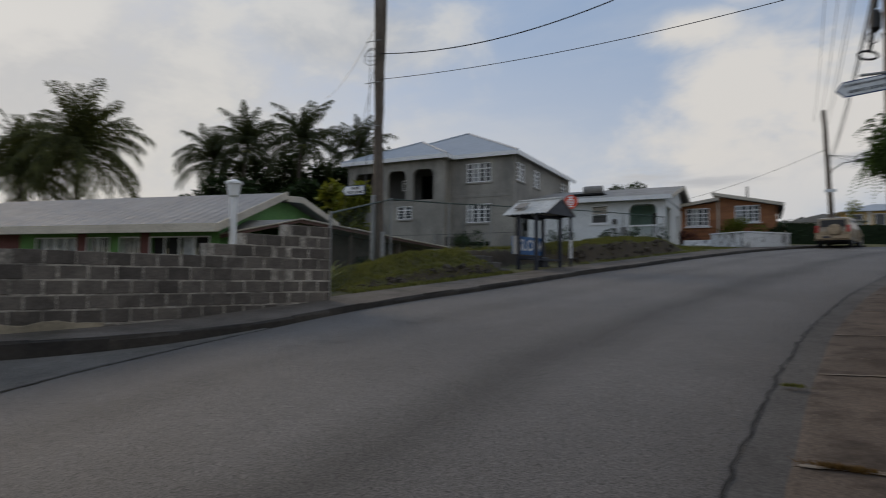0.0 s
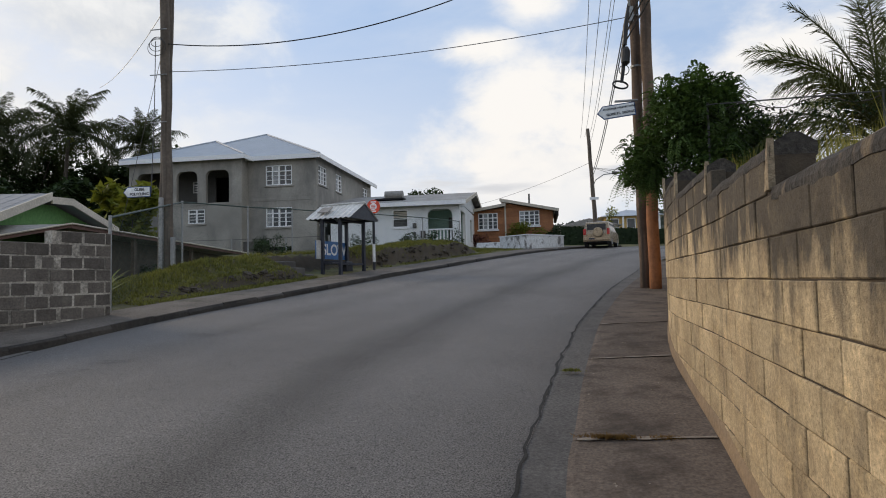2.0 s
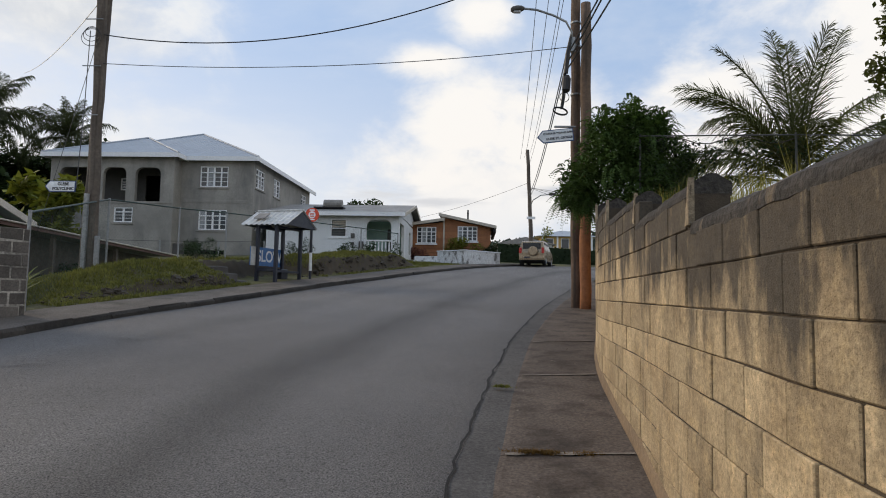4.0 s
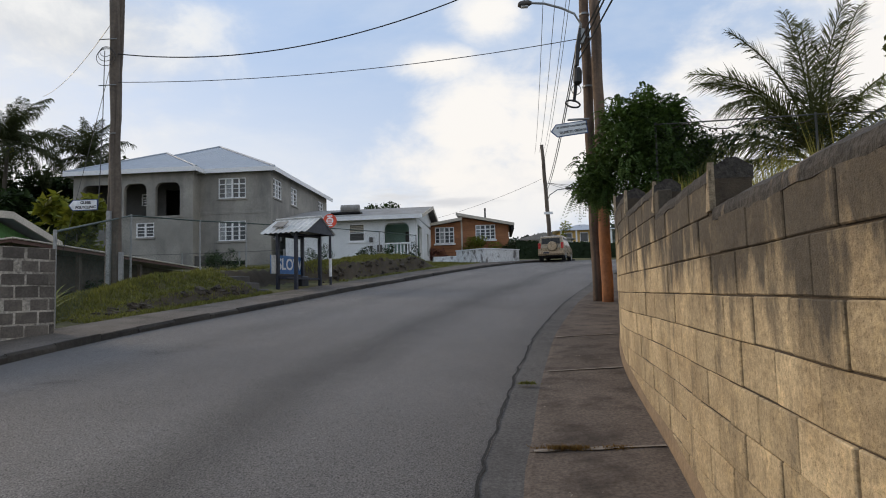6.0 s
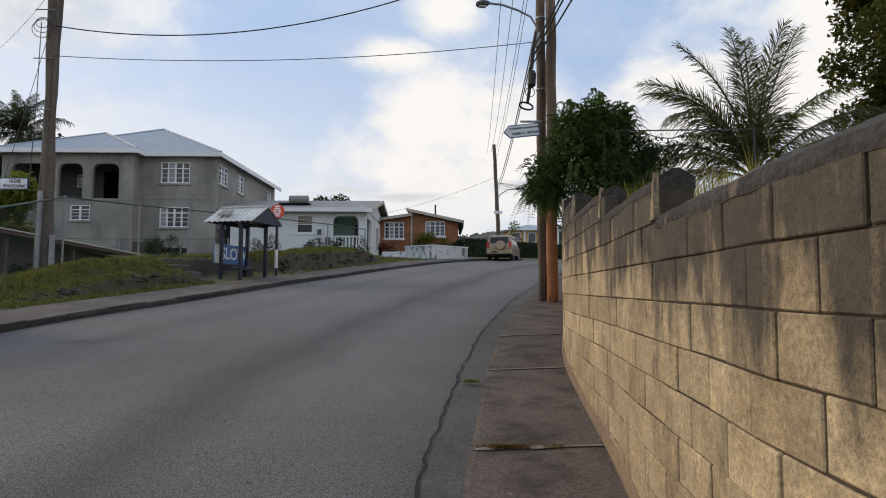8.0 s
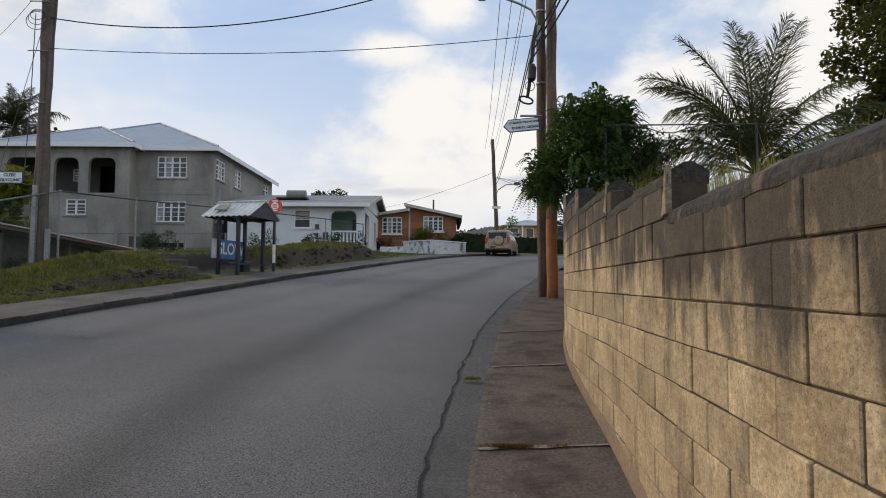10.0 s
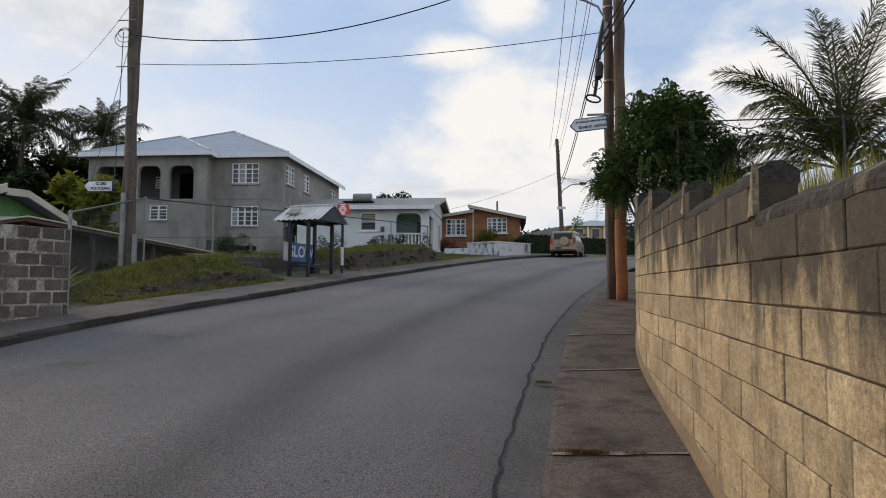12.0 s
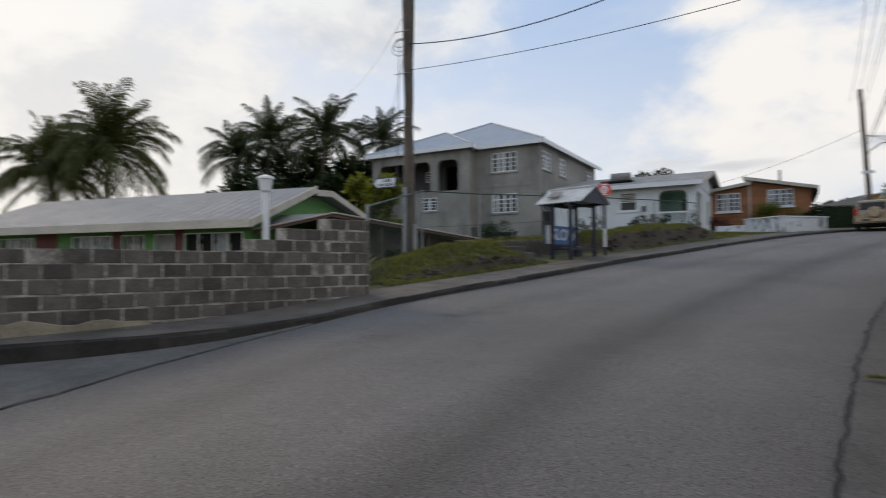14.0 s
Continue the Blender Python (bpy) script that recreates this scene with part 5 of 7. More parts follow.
# ---- green bungalow and the low shed by the grey wall ----
def build_green_house():
    h = thing("house", -15.1, 13.5, 0, "green bungalow with a pale metal roof and barred windows", "house", turn=191.5)
    # local x runs along the front to the far left, local y towards the camera, gable at x = 0
    z0, ze = -0.2, 3.08
    holes = [(0.1, 2.35, 1.55, 2.76), (2.8, 3.55, 1.55, 2.76), (4.02, 4.92, 1.55, 2.76), (5.4, 7.14, 1.55, 2.76), (9.0, 10.7, 1.55, 2.76)]
    bm = bmesh.new()
    panel_boxes(bm, 0, 12, z0, ze, holes, lambda b, u, v, p, q: add_box(b, u, v, -0.2, 0.0, p, q))
    part("wall", bm, M["green"], h)
    for x, w in ((2.4, 0.36), (4.96, 0.4), (7.9, 1.0)):
        part("panel", box(x, x + w, 0, 0.02, 1.4, 2.9), M["maroon"], h, "maroon painted panel")
    for n, (a, b, p, q) in enumerate(holes):
        win = new("window")
        win.parent = h
        bm = bmesh.new()
        for k in range(5):
            x = a + (b - a) * k / 4
            add_box(bm, x - 0.014, x + 0.014, 0.0, 0.05, p, q)
        for z in (p, (p + q) / 2, q):
            add_box(bm, a, b, 0.0, 0.045, z - 0.02, z + 0.02)
        part("window_frame", bm, M["white"], win)
        for k in range(4):
            part("pane", box(a + (b - a) * k / 4 + 0.03, a + (b - a) * (k + 1) / 4 - 0.03, -0.12, -0.1, p, q), M["curtain" if n > 2 or (n * 3 + k) % 7 == 1 else "dark"], win)
    gab = [(0, z0), (-7.0, z0), (-7.0, 3.72), (-4.2, 4.3), (-3.2, 4.25), (-3.1, 4.36), (0, ze + 0.1)]
    part("gable_wall", prism(gab, -0.2, 0.0, "x"), M["green"], h)
    bm = bmesh.new()
    add_box(bm, -0.235, -0.19, -5.2, -4.85, 3.25, 3.8)
    part("vent", bm, M["maroon"], h, "small dark slatted vent")
    for i in range(4):
        part("slat", box(-0.25, -0.235, -5.17, -4.88, 3.32 + i * 0.12, 3.37 + i * 0.12), M["tan"], h)
    prof = [(0.85, 3.0), (-3.05, 4.48), (-3.06, 4.34), (-4.2, 4.44), (-7.3, 3.74)]
    for n, ((ya, za), (yb, zb)) in enumerate(zip(prof, prof[1:])):
        if n == 1:
            continue
        sheet = part("roof", prism([(ya, za), (yb, zb), (yb, zb + 0.06), (ya, za + 0.06)], -0.75, 12.6, "x"), M["roof_dull"], h, "pale grey metal roof")
        roof = sheet if n == 0 else roof
    part("barge_board", prism([(0.85, 2.84), (-3.07, 4.33), (-3.07, 4.58), (0.85, 3.09)], -0.8, -0.75, "x"), M["cream"], h, "cream barge board")
    part("barge_board", prism([(-3.075, 4.22), (-4.2, 4.30), (-7.3, 3.60), (-7.3, 3.83), (-4.2, 4.53), (-3.075, 4.44)], -0.8, -0.75, "x"), M["cream"], h, "cream barge board")
    part("fascia", box(-0.75, 12.6, 0.85, 0.9, 2.84, 3.1), M["cream"], h, "cream fascia and gutter")
    ribs = bmesh.new()
    x = -0.5
    while x < 12.5:
        add_box(ribs, x, x + 0.025, -0.004, 0.006, 0, 4.17, m=Matrix.Translation((0, 0.85, 3.062)) @ Matrix.Rotation(math.atan2(3.90, 1.48), 4, "X"))
        x += 0.4
    part("rib", ribs, M["roof_dull"], roof)["kind"] = "stuff"
    # white vent stack at the corner
    part("vent_pipe", tube([(-0.86, 0.2, 0.8), (-0.86, 0.2, 4.2)], 0.11, 10), M["white"], h, "white vent pipe")
    part("cowl", tube([(-0.86, 0.2, z) for z in (3.95, 4.0, 4.35, 4.36, 4.42, 4.5)], [0.12, 0.17, 0.22, 0.27, 0.26, 0.06], 14), M["white"], h, "white pipe cowl")


build_green_house()


def build_shed():
    s = thing("shed", label="low open shed with a rusty edged sheet roof", category="shed")
    a, b = Vector((-13.0, 15.2, 3.33)), Vector((-12.1, 24.0, 2.82))
    bm = bmesh.new()
    back = Vector((-3.6, -0.2, 0.05))
    for p, q in ((a, b), (Vector((-14.9, 13.6, 2.78)), a)):
        vs = [bm.verts.new(v) for v in (p, q, q + back, p + back)] + [bm.verts.new(v + Vector((0, 0, 0.05))) for v in (p, q, q + back, p + back)]
        for f in ((0, 3, 2, 1), (4, 5, 6, 7), (0, 1, 5, 4), (1, 2, 6, 5), (2, 3, 7, 6), (3, 0, 4, 7)):
            bm.faces.new([vs[i] for i in f])
    part("roof", bm, M["roof_old"], s, "weathered sheet roof")
    for p, q in ((a, b), (Vector((-14.9, 13.6, 2.78)), a)):
        fm = bmesh.new()
        o = Vector((0.04, -0.03, 0))
        vs = [fm.verts.new(v) for v in (p + o - Vector((0, 0, 0.08)), q + o - Vector((0, 0, 0.05)), q + o + Vector((0, 0, 0.06)), p + o + Vector((0, 0, 0.06)))]
        vs += [fm.verts.new(v.co + Vector((-0.035, 0.02, 0))) for v in vs[:4]]
        for f in ((0, 1, 2, 3), (7, 6, 5, 4), (0, 4, 5, 1), (1, 5, 6, 2), (2, 6, 7, 3), (3, 7, 4, 0)):
            fm.faces.new([vs[i] for i in f])
        part("eave_board", fm, M["tan"], s, "brown eave board")
    for p, q in ((a, b), (Vector((-14.9, 13.6, 2.78)), a)):
        way = Vector((0.06, -0.045, 0))
        part("drip_edge", tube([p + way + Vector((0, 0, 0.055)), q + way + Vector((0, 0, 0.055))], 0.028, 6), M["cream"], s, "pale metal drip edge")
    for t in (0.02, 0.3, 0.62, 0.98):
        p = a.lerp(b, t) + Vector((-0.25, 0, -0.1))
        part("post", box(p.x - 0.06, p.x + 0.06, p.y - 0.06, p.y + 0.06, land(p.x, p.y) - 0.2, p.z), M["pole"], s)
    # added screen, dark in place of the deep shade under the roof
    bk = prism([(15.3, -0.6), (23.9, 0.3), (23.9, 2.75), (15.3, 3.2)], -0.05, 0.05, "x")
    bk.transform(Matrix.Translation((-13.75, 0, 0)) @ Matrix.Translation((0, 15.3, 0)) @ pose(0, 0, 0, 0, 0, -5.8) @ Matrix.Translation((0, -15.3, 0)))
    part("back_wall", bk, M["bark"], s, "added dark screen standing for the shade inside the shed")
    part("side_panel", box(-13.3, -12.9, 15.3, 15.36, 0.3, 2.6), M["green"], s)


build_shed()

# ---- bus shelter ----
def lettering(name, text, size, m, material, parent):
    cu = bpy.data.curves.new(name, "FONT")
    cu.body, cu.size, cu.align_x, cu.align_y, cu.extrude = text, size, "CENTER", "CENTER", 0.002
    cu.offset = size * 0.022
    tmp = bpy.data.objects.new(name, cu)
    scene.collection.objects.link(tmp)
    bpy.context.view_layer.update()
    me = bpy.data.meshes.new_from_object(tmp)
    bpy.data.objects.remove(tmp)
    me.materials.clear()
    me.materials.append(material)
    ob = new(name, me)
    ob.parent = parent
    ob.matrix_basis = m
    return ob


SX, SY, SZ = -6.05, 18.1, 1.69       # near road-side leg of the shelter


def build_shelter():
    s = thing("bus_shelter", SX, SY, SZ, "small navy bus shelter with a pale corrugated roof", "bus shelter", turn=-14)
    # local x towards the road, local y up the road
    w, d, h = 0.66, 1.42, 1.86
    part("base_slab", box(-w - 0.25, 0.45, -0.25, d + 0.3, -0.12, 0.03, 0.02), M["gutter"], s, "cement base slab")
    for x, y in ((0, 0), (-w, 0), (0, d), (-w, d)):
        part("leg", box(x - 0.05, x + 0.05, y - 0.05, y + 0.05, 0.03, h, 0.006), M["navy"], s)
    for y in (0, d):
        part("beam", box(-w - 0.4, 0.42, y - 0.03, y + 0.03, h, h + 0.07), M["navy"], s)
    for x in (0, -w):
        part("beam", box(x - 0.03, x + 0.03, -0.05, d + 0.05, h - 0.07, h), M["navy"], s)
    ym, rise, over = d / 2, 0.48, 0.16
    # corrugated slopes
    for sgn in (1, -1):
        bm = bmesh.new()
        prev = None
        n = 72
        for i in range(n + 1):
            x = -w - 0.52 + (w + 1.02) * i / n
            lift = 0.016 * math.cos(2 * math.pi * i / 8)
            e = ym - sgn * (ym + over)
            ring = [bm.verts.new((x, yy, zz)) for yy, zz in ((e, h + 0.03 + lift), (ym, h + 0.05 + rise + lift), (ym, h + 0.03 + rise + lift), (e, h + 0.01 + lift))]
            if prev:
                for k in range(4):
                    bm.faces.new((prev[k], ring[k], ring[(k + 1) % 4], prev[(k + 1) % 4]))
            prev = ring
        bmesh.ops.recalc_face_normals(bm, faces=bm.faces[:])
        slope_ob = part("roof_slope", bm, M["sheet"], s, "pale corrugated sheet")
    part("ridge_cap", tube([(-w - 0.52, ym, h + 0.56), (0.5, ym, h + 0.56)], 0.035, 6), M["sheet"], s)
    part("roof_patch", prism([(0.02, h + 0.22), (0.32, h + 0.40), (0.32, h + 0.43), (0.02, h + 0.25)], -w - 0.2, -w + 0.2, "x"), M["roof_old"], s, "loose sheet patch")
    for x in (0.42, -w - 0.45):
        part("gable_board", prism([(-over, h), (d + over, h), (ym, h + rise + 0.03)], x, x + 0.05, "x"), M["navy"], s, "navy gable board")
    part("bench", box(-w + 0.03, -w + 0.35, -0.02, d + 0.02, 0.44, 0.5, 0.01), M["navy"], s)
    part("bench_rail", box(-w + 0.03, 0.0, 0.01, 0.05, 0.5, 0.56), M["navy"], s)
    part("bench_rail", box(-0.03, 0.02, 0.05, d - 0.05, 0.42, 0.48), M["navy"], s)
    board = part("advert_board", box(-w - 0.06, -w - 0.03, -0.3, d + 0.05, 0.62, 1.2), M["blue"], s, "blue and white faded advertising board")
    lettering("lettering", "SLOW", 0.50, pose(-w - 0.026, 0.72, 0.91, 0, 0, 90) @ pose(0, 0, 0, 90), M["signwhite"], board)
    part("board_fade", box(-w - 0.029, -w - 0.025, -0.3, -0.02, 0.62, 1.2), M["sheet"], board)
    part("waste_bin", box(-w - 0.02, -w + 0.3, d - 0.5, d - 0.1, 0.03, 0.55, 0.02), M["navy"], s)
    # stop sign on its own painted post
    p = thing("bus_stop_sign", SX + 0.62, SY + d + 0.25, SZ - 0.02, "round red bus stop sign on a black and white post", "sign")
    part("post", tube([(0, 0, -0.1), (0, 0, 2.3)], 0.045, 8), M["navy"], p)
    part("post_band", tube([(0, 0, 0.55), (0, 0, 1.15)], 0.05, 8), M["signwhite"], p, "white painted band")
    m = pose(0.02, -0.06, 2.42, 90, 0, 0)
    disc = bmesh.new()
    bmesh.ops.create_cone(disc, cap_ends=True, segments=28, radius1=0.235, radius2=0.235, depth=0.02, matrix=m)
    face = part("disc", disc, M["red"], p)
    inner = bmesh.new()
    bmesh.ops.create_cone(inner, cap_ends=True, segments=24, radius1=0.12, radius2=0.12, depth=0.03, matrix=m)
    part("disc_centre", inner, M["signwhite"], face)
    for z in (2.37, 2.42, 2.47):
        part("mark", box(-0.05, 0.09, -0.082, -0.077, z - 0.012, z + 0.012), M["red"], face)
    for z in (2.58, 2.265):
        part("mark", box(-0.07, 0.11, -0.075, -0.071, z - 0.02, z + 0.02), M["signwhite"], face)
    # broken cement steps in the bank beside the shelter
    st = thing("cement_steps", label="broken cement steps cut into the bank", category="steps")
    for i in range(3):
        part("tread", box(-7.3 - i * 0.3, -6.75 - i * 0.3, 16.9 + i * 0.05, 17.7, 1.5, 1.83 + i * 0.2, 0.03), M["gutter"], st)


build_shelter()


# ---- poles, street lamp, wires, signs ----
def pole(name, base, top, r0, r1, material, label, low=None):
    p = thing(name, *base, label=label, category="utility pole", group="utility poles")
    v = Vector(top) - Vector(base)
    pts = [v * (i / 14) + Vector((0.012 * math.sin(i * 1.7), 0.012 * math.cos(i * 2.3), 0)) for i in range(15)]
    pts[0] -= v.normalized() * 0.5
    rad = [r0 + (r1 - r0) * i / 14 for i in range(15)]
    if low:
        part("shaft", tube(pts[:7], rad[:7], 14), low, p, "reddish treated lower shaft", smooth=True)
        part("shaft", tube(pts[6:], rad[6:], 14), material, p, smooth=True)
    else:
        part("shaft", tube(pts, rad, 14), material, p, smooth=True)
    return p


def bands(p, heights, v, r):
    for z in heights:
        t = z / v[2]
        part("band", tube([(v[0] * t, v[1] * t, z - 0.02), (v[0] * t, v[1] * t, z + 0.02)], r, 14), M["steel"], p, "steel strap")


right_pole = pole("utility_pole", (2.475, 14.48, 1.25), (2.44, 14.48, 10.4), 0.125, 0.11, M["pole_up"], "tall weathered wooden utility pole at the kerb")
short_pole = pole("utility_pole", (2.64, 14.2, 1.2), (2.655, 14.2, 8.62), 0.135, 0.12, M["pole_up"], "shorter wooden pole with reddish base strapped beside the tall one", low=M["pole_new"])
bands(right_pole, (5.2, 6.4, 7.0), (-0.035, 0, 9.15), 0.128)
left_pole = pole("utility_pole", (-10.47, 15.62, 1.5), (-10.23, 15.62, 10.6), 0.145, 0.12, M["pole"], "leaning weathered wooden utility pole")
pole("utility_pole", (-10.13, 15.42, 1.5), (-10.29, 15.42, 10.4), 0.15, 0.125, M["pole"], "second weathered pole strapped beside the leaning pole")
pole("utility_pole", (4.1, 43.0, 3.7), (3.72, 43.0, 11.95), 0.16, 0.12, M["pole"], "distant wooden utility pole at the bend")
far_lamp = thing("street_lamp", 3.95, 42.9, 8.1, "small distant street lamp on a pole arm", "street lamp")
part("arm", tube([(0, 0, -0.2), (0.15, -0.2, 0.15), (0.7, -0.3, 0.5), (1.3, -0.3, 0.55)], 0.035, 6), M["steel"], far_lamp)
part("lamp_head", box(1.25, 1.75, -0.42, -0.18, 0.5, 0.66, 0.04), M["gutter"], far_lamp)
far_plate = thing("pole_plate", 3.98, 42.8, 7.0, "small white plate on the distant pole", "sign")
part("plate", box(-0.3, 0.3, -0.02, 0.02, -0.09, 0.09), M["signwhite"], far_plate)
for px_, py_, top_ in ((-10.22, 15.2, 2.46), (-9.93, 15.3, 1.35)):
    gp = thing("steel_post", px_, py_, 1.55, "square galvanised steel post beside the poles", "post", "steel posts")
    part("shaft", box(-0.055, 0.055, -0.045, 0.045, -0.3, top_, 0.01), M["steel"], gp)


def build_street_lamp():
    s = thing("street_lamp", 2.36, 14.3, 7.6, "grey street lamp on a curved arm bolted to the pole", "street lamp")
    part("arm", tube([(-0.05, -0.14, -0.1), (-0.07, -0.2, 0.28), (-0.2, -0.2, 0.52), (-0.5, -0.2, 0.68), (-0.9, -0.2, 0.82), (-1.25, -0.2, 0.86)], 0.028, 8), M["steel"], s, smooth=True)
    bm = bmesh.new()
    rings = []
    for x, w, t, b in ((-1.2, 0.03, 0.89, 0.83), (-1.27, 0.08, 0.91, 0.80), (-1.38, 0.10, 0.91, 0.78), (-1.48, 0.085, 0.89, 0.78), (-1.53, 0.04, 0.86, 0.80)):
        rings.append([bm.verts.new((x, -0.2 + yy, zz)) for yy, zz in ((-w, (t + b) / 2), (-w * 0.6, t), (w * 0.6, t), (w, (t + b) / 2), (w * 0.7, b), (-w * 0.7, b))])
    for a, b in zip(rings, rings[1:]):
        for k in range(6):
            bm.faces.new((a[k], a[(k + 1) % 6], b[(k + 1) % 6], b[k]))
    bm.faces.new(rings[0][::-1])
    bm.faces.new(rings[-1])
    bmesh.ops.recalc_face_normals(bm, faces=bm.faces[:])
    part("lamp_head", bm, M["gutter"], s, smooth=True)
    part("lens", box(-1.46, -1.29, -0.26, -0.14, 0.755, 0.785, 0.01), M["signwhite"], s, "clear lamp lens")
    part("bracket", box(-0.12, 0.02, -0.2, -0.1, -0.2, 0.15), M["steel"], s)


build_street_lamp()


def wire(a, b, sag, r, label="thin grey overhead wire", material="wire", n=28):
    w = thing("overhead_wire", label=label, category="wire", group="overhead wires")
    part("strand", tube(sagging(a, b, sag, n), r, 5), M[material], w)


wire((-10.3, 15.4, 8.45), (2.3, 14.25, 9.95), 1.02, 0.016, "thick black cable sagging across the road", "cable")
wire((-10.3, 15.4, 7.63), (2.25, 14.25, 7.56), 0.28, 0.010, "thin wire crossing the road")
for x, z, x2, z2, sag in ((1.55, 9.9, 3.2, 11.3, 0.7), (1.9, 9.95, 3.5, 11.4, 0.7), (2.25, 10.1, 3.9, 11.7, 0.5), (2.33, 10.0, 3.85, 10.9, 0.6), (2.3, 7.9, 3.85, 8.7, 0.55), (2.28, 7.6, 3.85, 8.45, 0.6)):
    wire((x, 14.3, z), (x2, 43, z2), sag, 0.010 if z > 8 else 0.018, "overhead wire running up the road")
for x, z, x2, z2 in ((2.22, 7.15, 4.0, 8.9), (2.25, 7.4, 4.4, 9.0), (2.3, 8.9, 4.6, 10.4), (2.2, 6.95, 4.9, 8.7)):
    wire((x, 14.0, z), (x2, -22, z2), 0.5, 0.018, "overhead wire running down the road", "cable")
for dx, dz in ((30, 7.2), (34, 6.2), (22, 5.8), (26, 4.2), (36, 8.6)):
    wire((3.9, 43, 9.2), (3.9 + dx, 52, dz + 2), 1.3, 0.012, "thin distant sagging wire")
wire((3.9, 43, 9.6), (-15, 62, 8.4), 1.0, 0.012, "thin distant house service wire")
wire((-10.25, 15.5, 9.6), (-24, 30, 12.8), 0.4, 0.010, "wire from the leaning pole to the palms")
wire((-10.3, 15.45, 8.5), (-12.6, 16.6, 3.0), 0.02, 0.008, "stay wire of the leaning pole")


def build_cable_bundle():
    c = thing("cable_bundle", 2.1, 14.1, 0, "black cable splice box and hanging loops on the pole", "cable")
    part("splice_box", tube([(0.05, 0, 6.38), (0.06, 0, 6.44), (0.08, 0, 6.72), (0.09, 0, 6.8)], [0.05, 0.10, 0.10, 0.05], 10), M["cable"], c)
    part("splice_case", tube([(0.06, 0, 6.85), (0.1, 0, 7.3), (0.17, 0, 7.75)], [0.05, 0.06, 0.03], 8), M["cable"], c)
    for k in range(3):
        part("drop_cable", tube([(0.12 + k * 0.03, 0, 7.6), (0.02 + k * 0.02, 0, 6.9), (-0.02 + k * 0.03, 0.02 * k, 6.3), (-0.06 + k * 0.02, 0, 5.98)], 0.016, 6), M["cable"], c)
    loop = [(-0.07 + 0.16 * math.cos(a) + 0.03 * math.sin(a), 0, 5.93 + 0.075 * math.sin(a) - 0.05 * math.cos(a)) for a in (2 * math.pi * i / 20 for i in range(21))]
    part("loop", tube(loop, 0.022, 6), M["cable"], c)
    loop = [(0.03 + 0.11 * math.cos(a), 0.03, 6.28 + 0.12 * math.sin(a)) for a in (2 * math.pi * i / 16 for i in range(17))]
    part("loop", tube(loop, 0.010, 5), M["cable"], c)
    c2 = thing("cable_coil", -10.4, 15.35, 8.45, "loose wire coil on the leaning pole", "cable")
    for k in range(3):
        loop = [((0.18 + 0.05 * k) * math.cos(a), -0.1, (0.14 + 0.05 * k) * math.sin(a) - 0.08 * k) for a in (2 * math.pi * i / 18 for i in range(19))]
        part("loop", tube(loop, 0.009, 5), M["cable"], c2)
    part("strap_wire", tube([(0.0, -0.15, 0), (-0.02, -0.17, -2.0), (-0.1, -0.18, -4.3)], 0.012, 5), M["wire"], c2)
    for z in (-0.95, -2.3, 0.35):
        part("bolt", tube([(-0.2, -0.1, z), (0.3, -0.1, z)], 0.014, 6), M["steel"], c2)


build_cable_bundle()


def arrow_sign(x, y, z, length, height, lines, turn, tilt, label):
    s = thing("direction_sign", x, y, z, label, "sign", turn=turn)
    t = pose(0, 0, 0, 0, tilt, 0)
    hh = height / 2
    out = lambda k: [(-length + k * 1.4, 0), (-length + hh * 0.9 + k * 0.4, -hh + k), (0 - k, -hh + k), (0 - k, hh - k), (-length + hh * 0.9 + k * 0.4, hh - k)]
    bm = bmesh.new()
    add_prism(bm, out(0), 0, 0.02)
    bm.transform(t)
    bmesh.ops.recalc_face_normals(bm, faces=bm.faces[:])
    plate = part("plate", bm, M["signblue"], s, "dark blue border")
    bm = bmesh.new()
    add_prism(bm, out(0.022), -0.006, -0.002)
    bm.transform(t)
    bmesh.ops.recalc_face_normals(bm, faces=bm.faces[:])
    part("sign_face", bm, M["signwhite"], plate, "white face")
    for text, dz, size in lines:
        lettering("lettering", text, size, t @ pose(-length / 2 + 0.09, -0.012, dz, 90), M["ink"], plate)
    return s


sgn = arrow_sign(2.34, 14.08, 5.37, 0.86, 0.31, (("ST GEORGE WELFARE OFFICE", 0.062, 0.056), ("GLEBE ST. GEORGE", -0.062, 0.074)), 0, -6, "white arrow sign reading ST GEORGE WELFARE OFFICE GLEBE")
part("bracket", box(-0.45, 0.05, -0.03, 0.06, 0.165, 0.195), M["steel"], sgn)
arrow_sign(-10.55, 15.2, 4.2, 0.84, 0.30, (("GLEBE", 0.062, 0.11), ("POLYCLINIC", -0.065, 0.105)), 0, 0, "white and blue arrow sign reading GLEBE POLYCLINIC")


